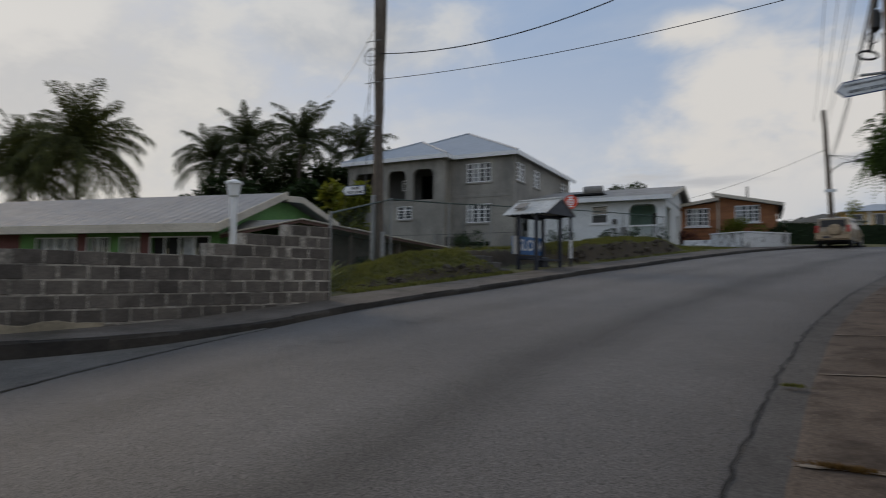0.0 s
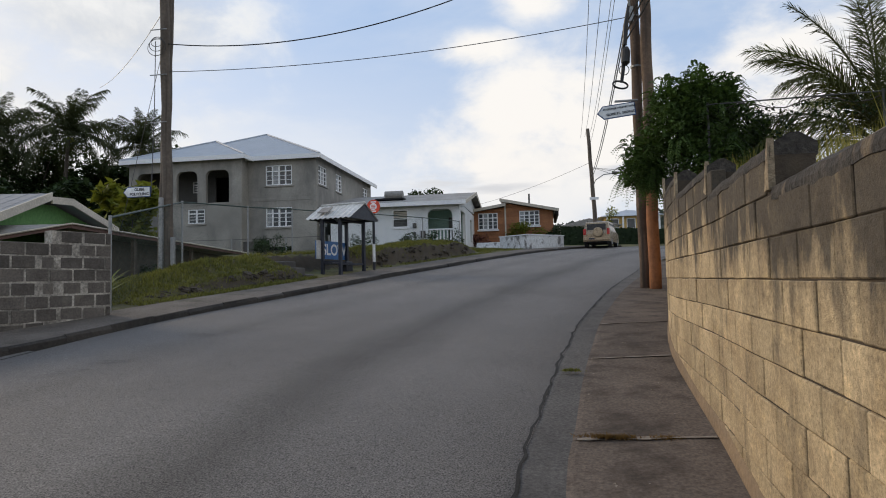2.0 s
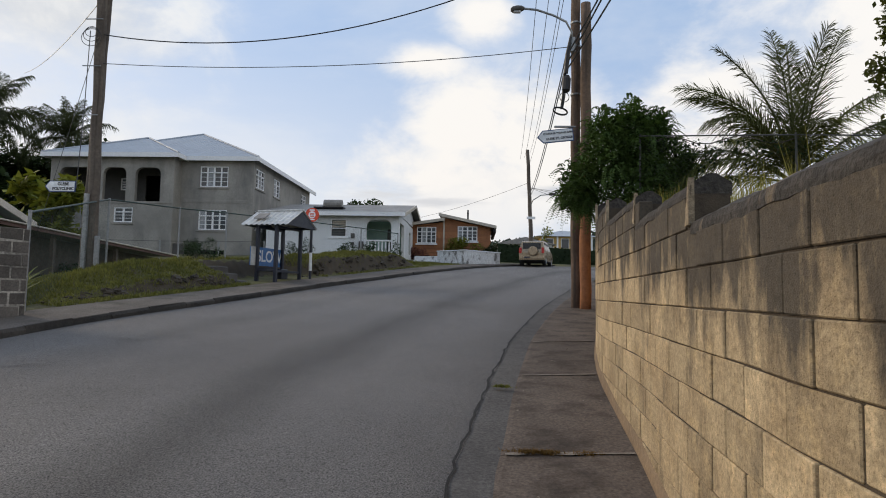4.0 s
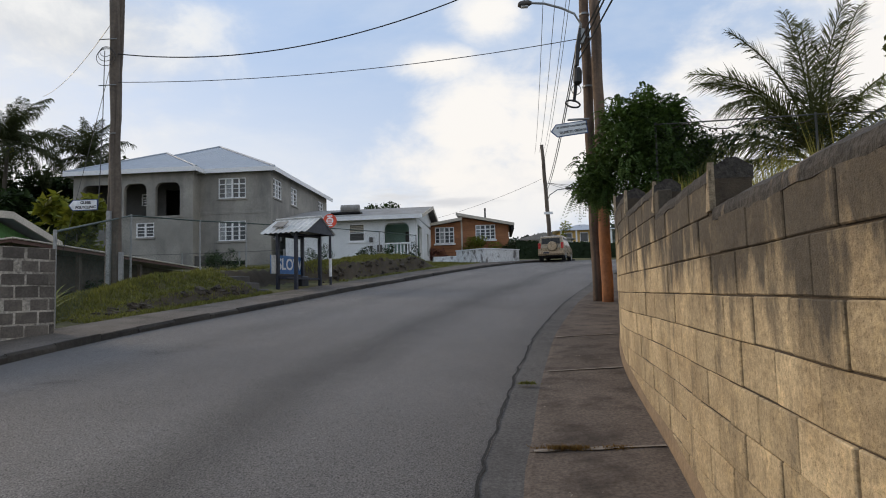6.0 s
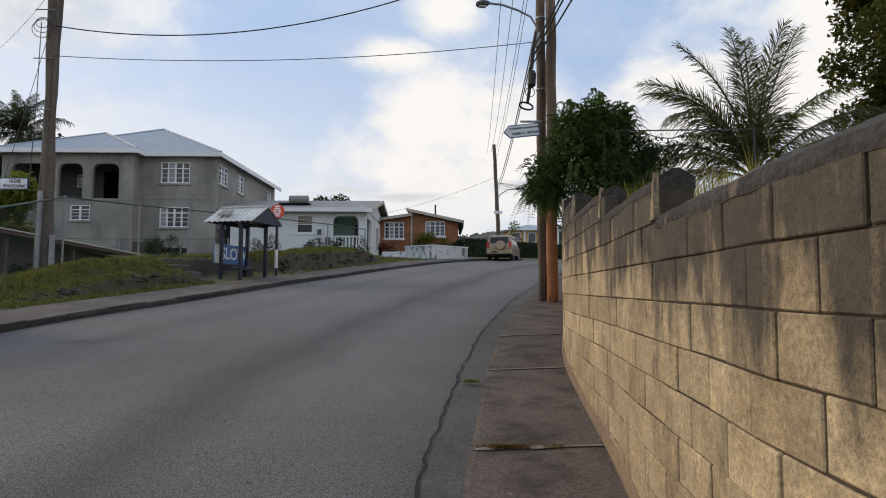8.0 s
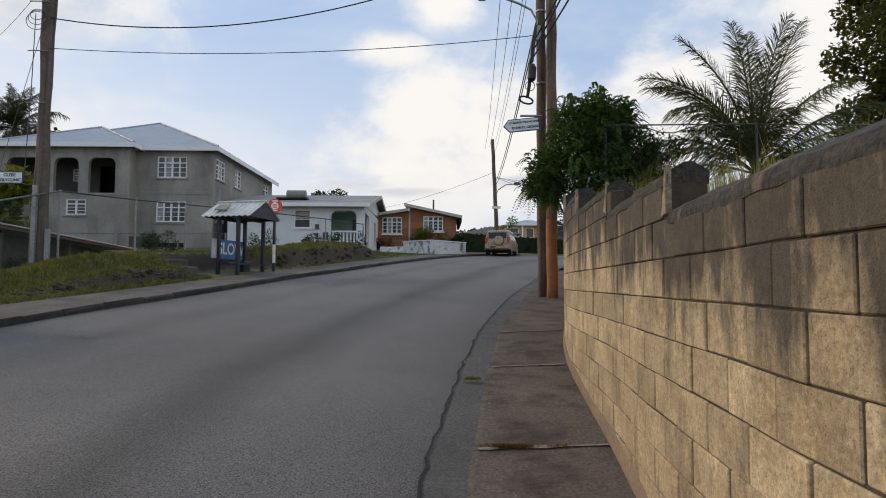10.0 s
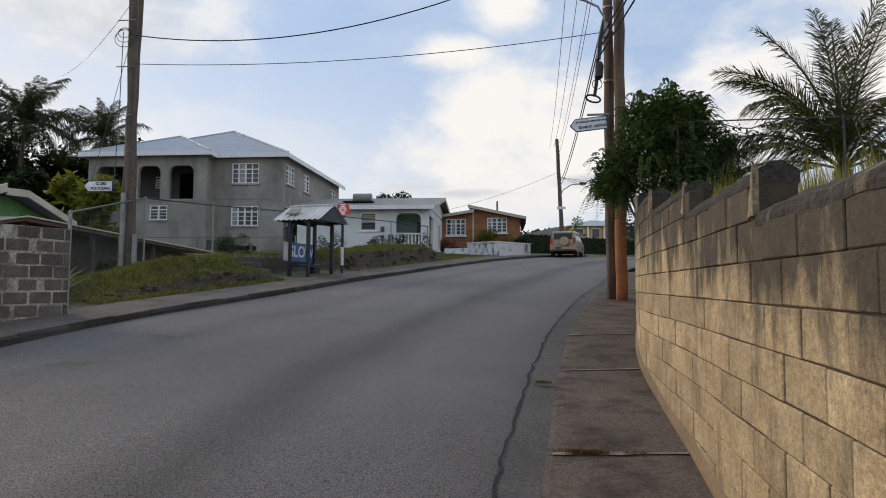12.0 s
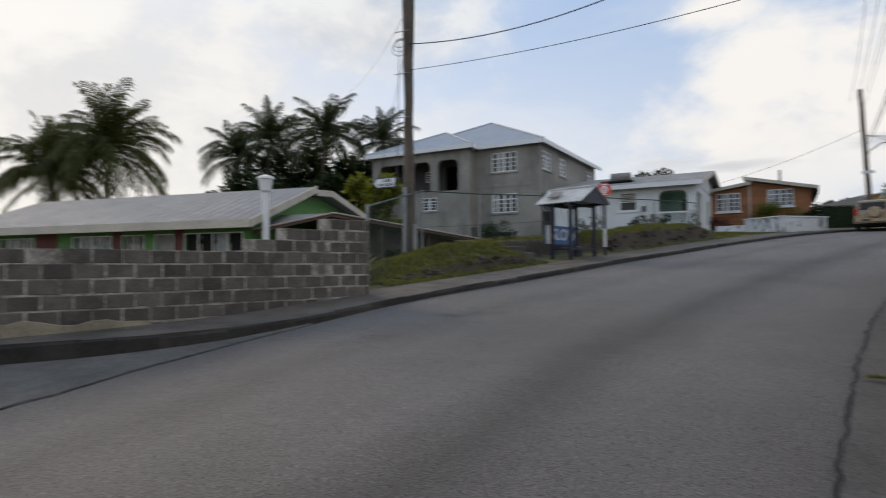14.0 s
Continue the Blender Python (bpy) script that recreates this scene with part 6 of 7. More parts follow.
# ---- chain-link fences ----
def chain_fence(points, label, mesh_step=0.11, post_r=0.032, rail=True, mat="fence", post="steel", thin=0.0014):
    """Posts at (x, y, top); wire mesh between them down to the ground."""
    f = thing("chain_link_fence", label=label, category="fence")
    for x, y, z in points:
        g = land(x, y) if x < 0 else slope(x, y)
        part("post", tube([(x, y, g - 0.25), (x, y, z + 0.04)], post_r, 8), M[post], f)
    for a, b in zip(points, points[1:]):
        if rail:
            part("top_rail", tube([a, b], 0.024 if mat == "fence" else 0.014, 6), M[mat], f)
        va, vb = Vector(a), Vector(b)
        n = max(2, int((vb - va).length / mesh_step))
        hgt = 1.75
        k = int(hgt / mesh_step)
        bm = bmesh.new()
        for sgn in (1, -1):
            for i in range(-k, n + 1):
                pts = []
                for j in (0, k):
                    u = i + (j if sgn > 0 else k - j)
                    pts.append((u / n, j / k))
                (u0, v0), (u1, v1) = pts
                lo, hi = 0.0, 1.0
                if abs(u1 - u0) > 1e-6:
                    ta, tb = sorted(((0 - u0) / (u1 - u0), (1 - u0) / (u1 - u0)))
                    lo, hi = max(lo, ta), min(hi, tb)
                if hi - lo < 0.02:
                    continue
                ends = []
                for t in (lo, hi):
                    u, v = u0 + (u1 - u0) * t, v0 + (v1 - v0) * t
                    p = va.lerp(vb, u)
                    ends.append(p - Vector((0, 0, hgt * (1 - v))))
                add_tube(bm, ends, thin, 3, cap=False)
        part("wire_mesh", bm, M[mat], f)["kind"] = "stuff"
    return f


chain_fence([(-7.97, 10.3, 2.88), (-10.73, 17.0, 4.13), (-10.1, 20.0, 4.3), (-9.5, 22.5, 4.48), (-9.1, 25.0, 4.66), (-7.7, 28.0, 4.8), (-5.9, 31.0, 4.86), (-4.3, 33.6, 4.85)],
            "green chain-link fence along the grassy bank")


chain_fence([(-19.6, 29.5, 3.95), (-15.9, 29.6, 3.93), (-12.9, 29.7, 3.95), (-10.6, 29.8, 3.97)], "far low wire fence before the grey house", mesh_step=0.3, post_r=0.04, mat="fenceR", thin=0.002)


# ---- plants ----
def arching_frond(elev, bend, length, leaflet, n, wide, material, seed, hang=0.5):
    """A feather leaf whose rib leaves the crown at a slope and bends over; leaflets hang under their own weight."""
    r = random.Random(seed)
    bm = bmesh.new()
    pts, p = [], Vector((0, 0, 0))
    side_bow = r.uniform(-0.18, 0.18)
    for i in range(n + 1):
        t = i / n
        pts.append(p.copy())
        a = radians(elev - bend * t ** 1.4)
        p = p + Vector((math.cos(a), side_bow * t, math.sin(a))) * (length / n)
    rib = pts[::3]
    add_tube(bm, rib, [length * (0.0085 * (1 - 0.85 * i / (len(rib) - 1)) + 0.0015) for i in range(len(rib))], 4, cap=False)
    for i in range(max(3, n // 9), n):
        t = i / n
        along = (pts[i + 1] - pts[i]).normalized()
        up = Vector((0, 1, 0)).cross(along) * -1
        size = leaflet * (math.sin(math.pi * min(1.0, t * 0.80 + 0.16)) ** 0.6) * r.uniform(0.8, 1.15)
        for sgn in (1, -1):
            way = (along * r.uniform(0.65, 1.1) + Vector((0, sgn, 0)) * r.uniform(0.45, 0.95) + up * r.uniform(-0.2, 0.4)).normalized()
            mid = pts[i] + way * size * 0.5 - Vector((0, 0, hang * 0.10 * size))
            tip = pts[i] + way * size * 0.95 - Vector((0, 0, hang * r.uniform(0.3, 0.75) * size))
            w = along * wide
            q = [bm.verts.new(v) for v in (pts[i] - w * 0.5, pts[i] + w * 0.5, mid + w, mid - w, tip)]
            bm.faces.new((q[0], q[1], q[2], q[3]))
            bm.faces.new((q[3], q[2], q[4]))
    me = bpy.data.meshes.new("frond")
    bm.to_mesh(me)
    bm.free()
    me.materials.append(material)
    return me


# shapes from the upright heart of a crown to its hanging skirt: rise and bend in degrees
HABIT = ((86, 30), (76, 60), (64, 85), (50, 105), (34, 110), (14, 95), (-12, 70), (-36, 46))
COCONUT = [arching_frond(e, b, 1.0, 0.26, 56, 0.0085, M["palm"], 300 + k, 1.1) for k, (e, b) in enumerate(HABIT)]
# same fronds in a lighter olive that paints sunlight into the crown
SUNLIT = [arching_frond(e, b, 1.0, 0.26, 56, 0.0085, M["palmolive"], 320 + k, 1.1) for k, (e, b) in enumerate(HABIT)]


def palm_tree(x, y, top, length, fronds, label, seed=1, lean=(0.3, 0.0), base_r=0.16, crown=COCONUT):
    r = random.Random(seed)
    g = land(x, y)
    p = thing("palm_tree", x, y, g, label, "palm tree", "palm trees")
    head = Vector((lean[0], lean[1], top - g))
    pts = [Vector((lean[0] * (i / 10) ** 1.6, lean[1] * (i / 10) ** 1.6, head.z * i / 10)) for i in range(11)]
    pts[0].z = -0.4
    part("trunk", tube(pts, [base_r * (1.15 - 0.45 * i / 10) for i in range(11)], 10), M["bark"], p, "grey ringed trunk", smooth=True)
    for k in range(fronds):
        t = (k + 0.5) / fronds
        yaw = k * 137.5 + r.uniform(-15, 15)
        size = length * r.uniform(0.75, 1.12) * (0.8 + 0.2 * min(1, t * 3))
        variant = max(0, min(7, int(t * 7.2 + r.uniform(-0.8, 0.8))))
        shared("frond", crown[variant], p, Matrix.Translation(head) @ pose(0, 0, 0, 0, 0, yaw) @ pose(0, 0, 0, r.uniform(-14, 14), r.uniform(-8, 8), 0) @ Matrix.Scale(size, 4))
    bm = bmesh.new()
    for k in range(7):
        a = k * 0.9
        bmesh.ops.create_icosphere(bm, subdivisions=1, radius=0.13, matrix=Matrix.Translation(head + Vector((0.28 * math.cos(a), 0.28 * math.sin(a), -0.3 - 0.05 * (k % 3)))))
    part("coconuts", bm, M["leafyellow"], p)
    return p


def young_palm(x, y, top, label):
    """A young palm whose fronds rise steeply from a short stem."""
    g = slope(x, y)
    p = thing("palm_tree", x, y, g, label, "palm tree", "palm trees")
    head = Vector((0, 0, top - g))
    part("trunk", tube([(0, 0, -0.4), (0.02, 0, head.z * 0.5), head], [0.24, 0.2, 0.15], 10), M["bark"], p, "fibrous short trunk", smooth=True)
    for n, (yaw, elev, bend, length) in enumerate(((110, 88, 22, 3.35), (70, 84, 26, 3.3), (155, 82, 42, 3.2), (25, 77, 20, 3.45), (-60, 86, 30, 2.9), (175, 74, 72, 3.1), (190, 69, 84, 3.0), (205, 60, 92, 2.7),
                                                   (165, 48, 98, 2.7), (185, 36, 92, 2.6), (172, 20, 66, 2.4), (12, 64, 52, 3.1), (-12, 52, 62, 2.9), (-25, 40, 58, 2.6), (30, 36, 66, 2.6), (4, 24, 48, 2.4),
                                                   (-100, 58, 84, 2.1), (95, 62, 70, 2.6), (140, 70, 55, 3.0))):
        # yellower low fronds; the paler material also paints sunlight onto them
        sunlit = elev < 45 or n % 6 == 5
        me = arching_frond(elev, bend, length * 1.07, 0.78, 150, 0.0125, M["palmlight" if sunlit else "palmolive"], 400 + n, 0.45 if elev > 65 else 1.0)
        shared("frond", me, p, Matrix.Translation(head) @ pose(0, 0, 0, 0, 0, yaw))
    return p


palm_tree(-41.8, 40, 13.2, 4.4, 44, "tall coconut palm with wind-blown fronds", seed=3, lean=(0.8, 0))
palm_tree(-44.6, 40, 12.2, 4.3, 44, "coconut palm with hanging fronds", seed=4, lean=(-0.6, 0))
palm_tree(-35.1, 40, 13.1, 4.4, 44, "tall coconut palm behind the yard", seed=5, lean=(0.5, 0))
palm_tree(-29.5, 41, 12.0, 3.5, 44, "smaller coconut palm behind the grey house", seed=6)
palm_tree(-39.4, 23.6, 9.4, 5.0, 66, "coconut palm with sun-tinted olive fronds over the green house", seed=8, lean=(0.5, 0), crown=SUNLIT)
palm_tree(-45.0, 23.5, 8.4, 5.0, 66, "coconut palm with drooping fronds", seed=9, lean=(-0.7, 0), crown=SUNLIT)
young_palm(6.5, 12.3, 3.85, "young coconut palm with steep bright fronds behind the wall")


def leaf_cloud(bm, centres, count, leaf, r, flat=0.55, droop=0.2):
    """Small two-sided leaves scattered through overlapping lumps."""
    total = sum(c[3] ** 2 for c in centres)
    for cx, cy, cz, rad in centres:
        for _ in range(int(count * rad * rad / total)):
            v = Vector((r.gauss(0, 1), r.gauss(0, 1), r.gauss(0, 1))).normalized() * rad * (r.random() ** 0.33) * r.uniform(0.82, 1.12)
            p = Vector((cx, cy, cz)) + v
            a = Vector((r.uniform(-1, 1), r.uniform(-1, 1), r.uniform(-flat, flat) - droop)).normalized()
            b = a.cross(Vector((r.uniform(-0.6, 0.6), r.uniform(-0.6, 0.6), 1))).normalized()
            s = leaf * r.uniform(0.6, 1.3)
            q = [bm.verts.new(p + a * u * s + b * w * s) for u, w in ((-0.5, 0), (0, -0.26), (0.5, 0), (0, 0.26))]
            bm.faces.new(q)


def leafy_plant(name, x, y, z, lumps, count, leaf, mat, label, category, seed, trunks=((0, 0, 0),), trunk_r=0.07, group=""):
    r = random.Random(seed)
    t = thing(name, x, y, z, label, category, group)
    for k, (tx, ty, tz) in enumerate(trunks):
        base = Vector((tx * 0.2, ty * 0.2, -0.2))
        for lx, ly, lz, rad in lumps[:6]:
            mid = Vector(((tx + lx) * 0.4, (ty + ly) * 0.4, lz * 0.5))
            part("limb", tube([base, mid, (lx, ly, lz)], [trunk_r, trunk_r * 0.6, trunk_r * 0.2], 6), M["bark"], t, smooth=True)
    bm = bmesh.new()
    leaf_cloud(bm, lumps, count, leaf, r)
    part("crown", bm, M[mat], t)
    return t


def lumps_in(n, rx, ry, z0, z1, rad, seed):
    r = random.Random(seed)
    return [(r.uniform(-rx, rx), r.uniform(-ry, ry), r.uniform(z0, z1), rad * r.uniform(0.6, 1.15)) for _ in range(n)]


def build_pole_bush():
    """The feathery bush that grows over the wall beside the tall pole."""
    r = random.Random(21)
    t = thing("bush", 3.15, 12.3, 1.2, "dense green feathery-leaved bush growing over the wall", "bush")
    lumps = [(-0.8, 0.2, 2.35, 0.38), (-0.9, 0.1, 2.75, 0.5), (-0.35, 0, 3.2, 0.75), (0.2, 0, 3.55, 0.75), (0.7, 0.1, 3.1, 0.75), (0.95, 0.1, 2.4, 0.65), (0.2, 0, 2.5, 0.9), (0.1, -0.1, 2.0, 0.45),
             (0.1, 0.1, 4.0, 0.5), (-0.45, 0, 3.8, 0.45), (1.25, 0.2, 3.0, 0.35), (0.6, 0.1, 3.85, 0.4), (0.25, 0.0, 1.5, 0.35), (-1.15, 0.1, 2.4, 0.35), (0.6, 0, 1.7, 0.5)]
    for lx, ly, lz, _ in lumps[:9]:
        part("limb", tube([(0.1, 0.4, -0.2), (lx * 0.4 + 0.1, ly + 0.2, lz * 0.5), (lx, ly, lz)], [0.06, 0.035, 0.012], 6), M["bark"], t, smooth=True)
    bm = bmesh.new()
    leaf_cloud(bm, [(x, y + 0.1, z, rad * 0.86) for x, y, z, rad in lumps], 30000, 0.10, r, droop=0.45)
    part("crown", bm, M["leaf"], t)

    def spray(bm, p, way, count, size, sag):
        """One feathery leaf: a drooping stem with paired leaflets."""
        side = way.cross(Vector((0, 0, 1)))
        side = side.normalized() if side.length > 0.05 else Vector((1, 0, 0))
        for i in range(count):
            c = p + way * i * size * 0.42 - Vector((0, 0, sag * i * i))
            for sg in (1, -1):
                w = (side * sg + way * 0.35 - Vector((0, 0, 0.35))).normalized() * size * (1 - 0.5 * i / count)
                across = way * size * 0.24
                bm.faces.new([bm.verts.new(v) for v in (c, c + w * 0.5 + across, c + w, c + w * 0.5 - across)])

    bm = bmesh.new()
    for k in range(1500):
        lx, ly, lz, rad = lumps[k % len(lumps)]
        v = Vector((r.gauss(0, 1), r.gauss(0, 1) - 0.35, r.gauss(0, 1))).normalized()
        p = Vector((lx, ly, lz)) + v * rad * r.uniform(0.62, 1.0)
        way = (v + Vector((r.uniform(-0.5, 0.5), r.uniform(-0.5, 0.5), r.uniform(-0.7, 0.25)))).normalized()
        spray(bm, p, way, r.randint(6, 10), r.uniform(0.05, 0.085), 0.0025)
    for k in range(70):            # long sprays standing out of the outline
        lx, ly, lz, rad = lumps[(k * 7) % len(lumps)]
        a = r.uniform(-0.2, 1.2) * math.pi
        p = Vector((lx + rad * 0.85 * math.cos(a), ly - rad * 0.2, lz + rad * 0.85 * math.sin(a)))
        way = Vector((math.cos(a) + r.uniform(-0.3, 0.3), r.uniform(-0.4, 0.4), math.sin(a) * 0.8 + 0.1)).normalized()
        spray(bm, p, way, 12, 0.06, 0.0032)
    part("spray", bm, M["leaf"], t, "loose feathery sprays")["kind"] = "stuff"
    bm = bmesh.new()
    leaf_cloud(bm, [(1.45, 0.2, 2.75, 0.12), (1.35, 0.2, 2.95, 0.08)], 40, 0.07, r)
    part("flower", bm, M["maroon"], t, "few dark red flowers")


build_pole_bush()
leafy_plant("tree", 10.95, 13.0, 1.3, lumps_in(72, 1.6, 1.2, 2.0, 9.8, 0.62, 31), 62000, 0.15, "leafolive", "tall dark-leaved tree behind the wall", "tree", 32, trunk_r=0.14)
leafy_plant("shrub", -19.2, 26, 2.3, lumps_in(16, 1.7, 1.0, 0.8, 4.2, 0.8, 41), 2300, 0.62, "leafyellow", "yellow-green croton shrub beside the grey house", "shrub", 42)
leafy_plant("tree", -31, 44, 3.6, lumps_in(34, 7.0, 2, 0.5, 7.6, 1.6, 43), 18000, 0.5, "leafdark", "dark mass of trees behind the palms", "tree", 44)
leafy_plant("tree", -40, 46, 3.6, lumps_in(34, 8.5, 2, 0.5, 7.4, 1.7, 45), 18000, 0.55, "leafdark", "dark mass of trees under the palms", "tree", 46)
leafy_plant("tree", -52, 36, 2.5, lumps_in(14, 6, 2, 0.5, 4.6, 1.6, 47), 4000, 0.4, "leafdark", "low dark trees beyond the green house", "tree", 48)
leafy_plant("tree", -11.0, 60, 5.0, lumps_in(10, 1.9, 1.5, 4.0, 5.4, 1.1, 49), 2600, 0.35, "leafdark", "round dark tree behind the white bungalow", "tree", 50, trunk_r=0.2)
leafy_plant("shrub", -1.0, 45.0, 3.9, lumps_in(14, 1.4, 0.5, 0.5, 1.5, 0.5, 51), 2600, 0.16, "leafyellow", "flowering shrub in front of the orange house", "shrub", 52, trunk_r=0.04)
leafy_plant("shrub", 0.9, 44.5, 3.9, lumps_in(8, 0.8, 0.5, 0.4, 1.3, 0.45, 53), 1500, 0.16, "leafdark", "dull green shrub behind the low wall", "shrub", 54, trunk_r=0.04)
leafy_plant("shrub", -4.3, 45, 3.6, lumps_in(8, 0.8, 0.4, 0.3, 1.4, 0.45, 55), 1300, 0.15, "maroon", "dark red-leaved shrub by the orange house", "shrub", 56, trunk_r=0.04)
for n, (x, y, w) in enumerate(((-9.2, 33.0, 1.5), (-7.2, 34.2, 1.2), (-5.4, 35.2, 1.0), (-12.6, 27, 0.9), (-15.6, 33.8, 1.0))):
    leafy_plant("shrub", x, y, land(x, y), lumps_in(9, w, 0.5, 0.15, 0.95, 0.38, 60 + n), 1100, 0.13, "leafdark", "straggly dark green garden shrub", "shrub", 70 + n, trunk_r=0.03, group="garden shrubs")


def build_hedge():
    r = random.Random(81)
    h = thing("hedge", label="tall clipped dark green hedge along the bend", category="hedge")
    bm = bmesh.new()
    line = resample(smooth_line([(1.7, 44.2), (4.5, 44.6), (8, 44.6), (14, 45.3), (24, 47)]), 60)
    for x, y in line:
        for _ in range(150):
            u, v, w = r.uniform(-0.35, 0.35), r.uniform(-0.5, 0.3), r.random()
            top = 5.28 - 0.055 * (x - 1.7)
            p = Vector((x + u, y + v, slope(x, y) - 0.1 + (top - slope(x, y) + 0.1) * w))
            a = Vector((r.uniform(-1, 1), r.uniform(-1, 1), r.uniform(-1, 1))).normalized()
            b = a.cross(Vector((r.random(), r.random(), 1))).normalized()
            s = r.uniform(0.1, 0.22)
            bm.faces.new([bm.verts.new(p + a * i * s + b * j * s) for i, j in ((-0.5, 0), (0, -0.35), (0.5, 0), (0, 0.35))])
    part("foliage", bm, M["hedge"], h)
    bm = bmesh.new()
    prev = None
    for x, y in line:
        z, top = slope(x, y) - 0.1, 5.2 - 0.055 * (x - 1.7)
        ring = [bm.verts.new(c) for c in ((x, y - 0.42, z), (x, y - 0.42, top), (x, y + 0.25, top), (x, y + 0.25, z))]
        if prev:
            for k in range(3):
                bm.faces.new((prev[k], prev[k + 1], ring[k + 1], ring[k]))
        prev = ring
    part("core", bm, M["hedge"], h)


build_hedge()


def build_grass():
    r = random.Random(91)
    for name, mat, count, lab in (("grass", "blade", 130000, "rough green grass on the bank and verge"),):
        bm = []
        verts, faces = [], []
        while len(faces) < count:
            y = r.uniform(9.6, 34)
            x = r.uniform(-13.5, 0)
            d = beyond_left(x, y)
            if not 1.45 < d < 6.5 or noise.noise((x * 0.7, y * 0.7, 9)) < (-2 if d > 1.95 else -0.3) or (1.82 < d < 2.12 and r.random() < 0.5) or (y > 21 and d < 2.1 and r.random() < 0.7) or (d < 3.4 and 17.0 < y < 21.0):
                continue
            z = land(x, y) - 0.01
            hgt = r.uniform(0.03, 0.10) * (1.4 if d > 2.6 else 1.0)
            a = r.uniform(0, math.pi)
            w = 0.016
            dx, dy = r.uniform(-0.06, 0.06), r.uniform(-0.06, 0.06)
            n = len(verts)
            verts += [(x - w * math.cos(a), y - w * math.sin(a), z), (x + w * math.cos(a), y + w * math.sin(a), z), (x + dx, y + dy, z + hgt)]
            faces.append((n, n + 1, n + 2))
        if faces:
            me = bpy.data.meshes.new(name)
            me.from_pydata(verts, [], faces)
            me.materials.append(M[mat])
            tagged(new(name, me), lab, "grass", kind="stuff")
    # tall yellow grass on the high ground behind the cream wall
    verts, faces = [], []
    for _ in range(26000):
        y = r.uniform(2.2, 11.5)
        x = float(np.interp(y, [p[1] for p in WALL_FACE], [p[0] for p in WALL_FACE])) + r.uniform(0.35, 3.2)
        z = back_z(x, y)
        hgt = r.uniform(0.2, 0.62)
        a = r.uniform(0, math.pi)
        n = len(verts)
        dx, dy = r.uniform(-0.15, 0.15), r.uniform(-0.15, 0.15)
        verts += [(x - 0.008 * math.cos(a), y - 0.008 * math.sin(a), z), (x + 0.008 * math.cos(a), y + 0.008 * math.sin(a), z), (x + dx, y + dy, z + hgt)]
        faces.append((n, n + 1, n + 2))
    me = bpy.data.meshes.new("tall_grass")
    me.from_pydata(verts, [], faces)
    me.materials.append(M["dryblade"])
    tagged(new("tall_grass", me), "tall yellow-green grass behind the wall", "grass", kind="stuff")


def back_z(x, y):
    return 1.72 + 0.105 * (y - 3) + 0.05 * noise.noise((x, y, 0))


def build_back_ground():
    """Raised garden ground held by the cream wall."""
    bm = bmesh.new()
    prev = None
    for y in np.arange(-8, 24, 0.5):
        x0 = float(np.interp(y, [p[1] for p in WALL_FACE], [p[0] for p in WALL_FACE])) + 0.18
        ring = [bm.verts.new((x, y, back_z(x, y))) for x in (x0, x0 + 0.8, x0 + 2, x0 + 5, x0 + 12, x0 + 26)]
        if prev:
            for k in range(5):
                bm.faces.new((prev[k], prev[k + 1], ring[k + 1], ring[k]))
        prev = ring
    bmesh.ops.recalc_face_normals(bm, faces=bm.faces[:])
    tagged(mesh_object("garden_ground", bm, M["grass"]), "raised grassy garden behind the wall", "ground", kind="structure")


build_back_ground()
build_grass()
chain_fence([(3.3, 11.9, 4.75), (5.9, 11.1, 4.58), (9.6, 10.2, 4.32)], "thin grey chain-link fence behind the wall", post_r=0.022, mat="fenceR", post="fenceR", thin=0.0012)


def build_vine():
    r = random.Random(77)
    t = thing("climbing_vine", 3.4, 11.9, 2.6, "straggly dark vine along the fence top", "vine")
    pts = [Vector((0.2 + 0.24 * i, -0.07 * i, 2.05 - 0.012 * i + 0.08 * math.sin(i * 1.3))) for i in range(11)]
    part("stem", tube(pts, 0.012, 5), M["bark"], t)
    lumps = [(p.x, p.y - 0.05, p.z + r.uniform(-0.25, 0.08), r.uniform(0.10, 0.22)) for p in pts] + [(p.x + 0.1, p.y, p.z - r.uniform(0.3, 0.8), r.uniform(0.06, 0.13)) for p in pts[:7]]
    bm = bmesh.new()
    leaf_cloud(bm, lumps, 520, 0.085, r, droop=0.5)
    part("leaves", bm, M["leafdark"], t)["kind"] = "stuff"


build_vine()


# weeds in the pavement joints and at the gutter
def weeds(x, y, w, count, mat, label, seed):
    r = random.Random(seed)
    verts, faces = [], []
    for _ in range(count):
        px, py = x + r.gauss(0, w), y + r.gauss(0, 0.018)
        z = slope(px, py) + 0.06
        a, hgt, n = r.uniform(0, math.pi), r.uniform(0.008, 0.035), len(verts)
        verts += [(px - 0.006 * math.cos(a), py - 0.006 * math.sin(a), z), (px + 0.006 * math.cos(a), py + 0.006 * math.sin(a), z), (px + r.uniform(-0.03, 0.03), py + r.uniform(-0.03, 0.03), z + hgt)]
        faces.append((n, n + 1, n + 2))
    me = bpy.data.meshes.new("weeds")
    me.from_pydata(verts, [], faces)
    me.materials.append(M[mat])
    tagged(new("weeds", me), label, "weeds", kind="stuff")


weeds(0.55, 4.5, 0.09, 420, "moss", "dry brown weeds in a pavement joint", 1)
weeds(0.92, 4.5, 0.06, 260, "moss", "dry brown weeds in a pavement joint", 2)
weeds(0.36, 6.45, 0.05, 220, "blade", "green weeds at the gutter", 3)


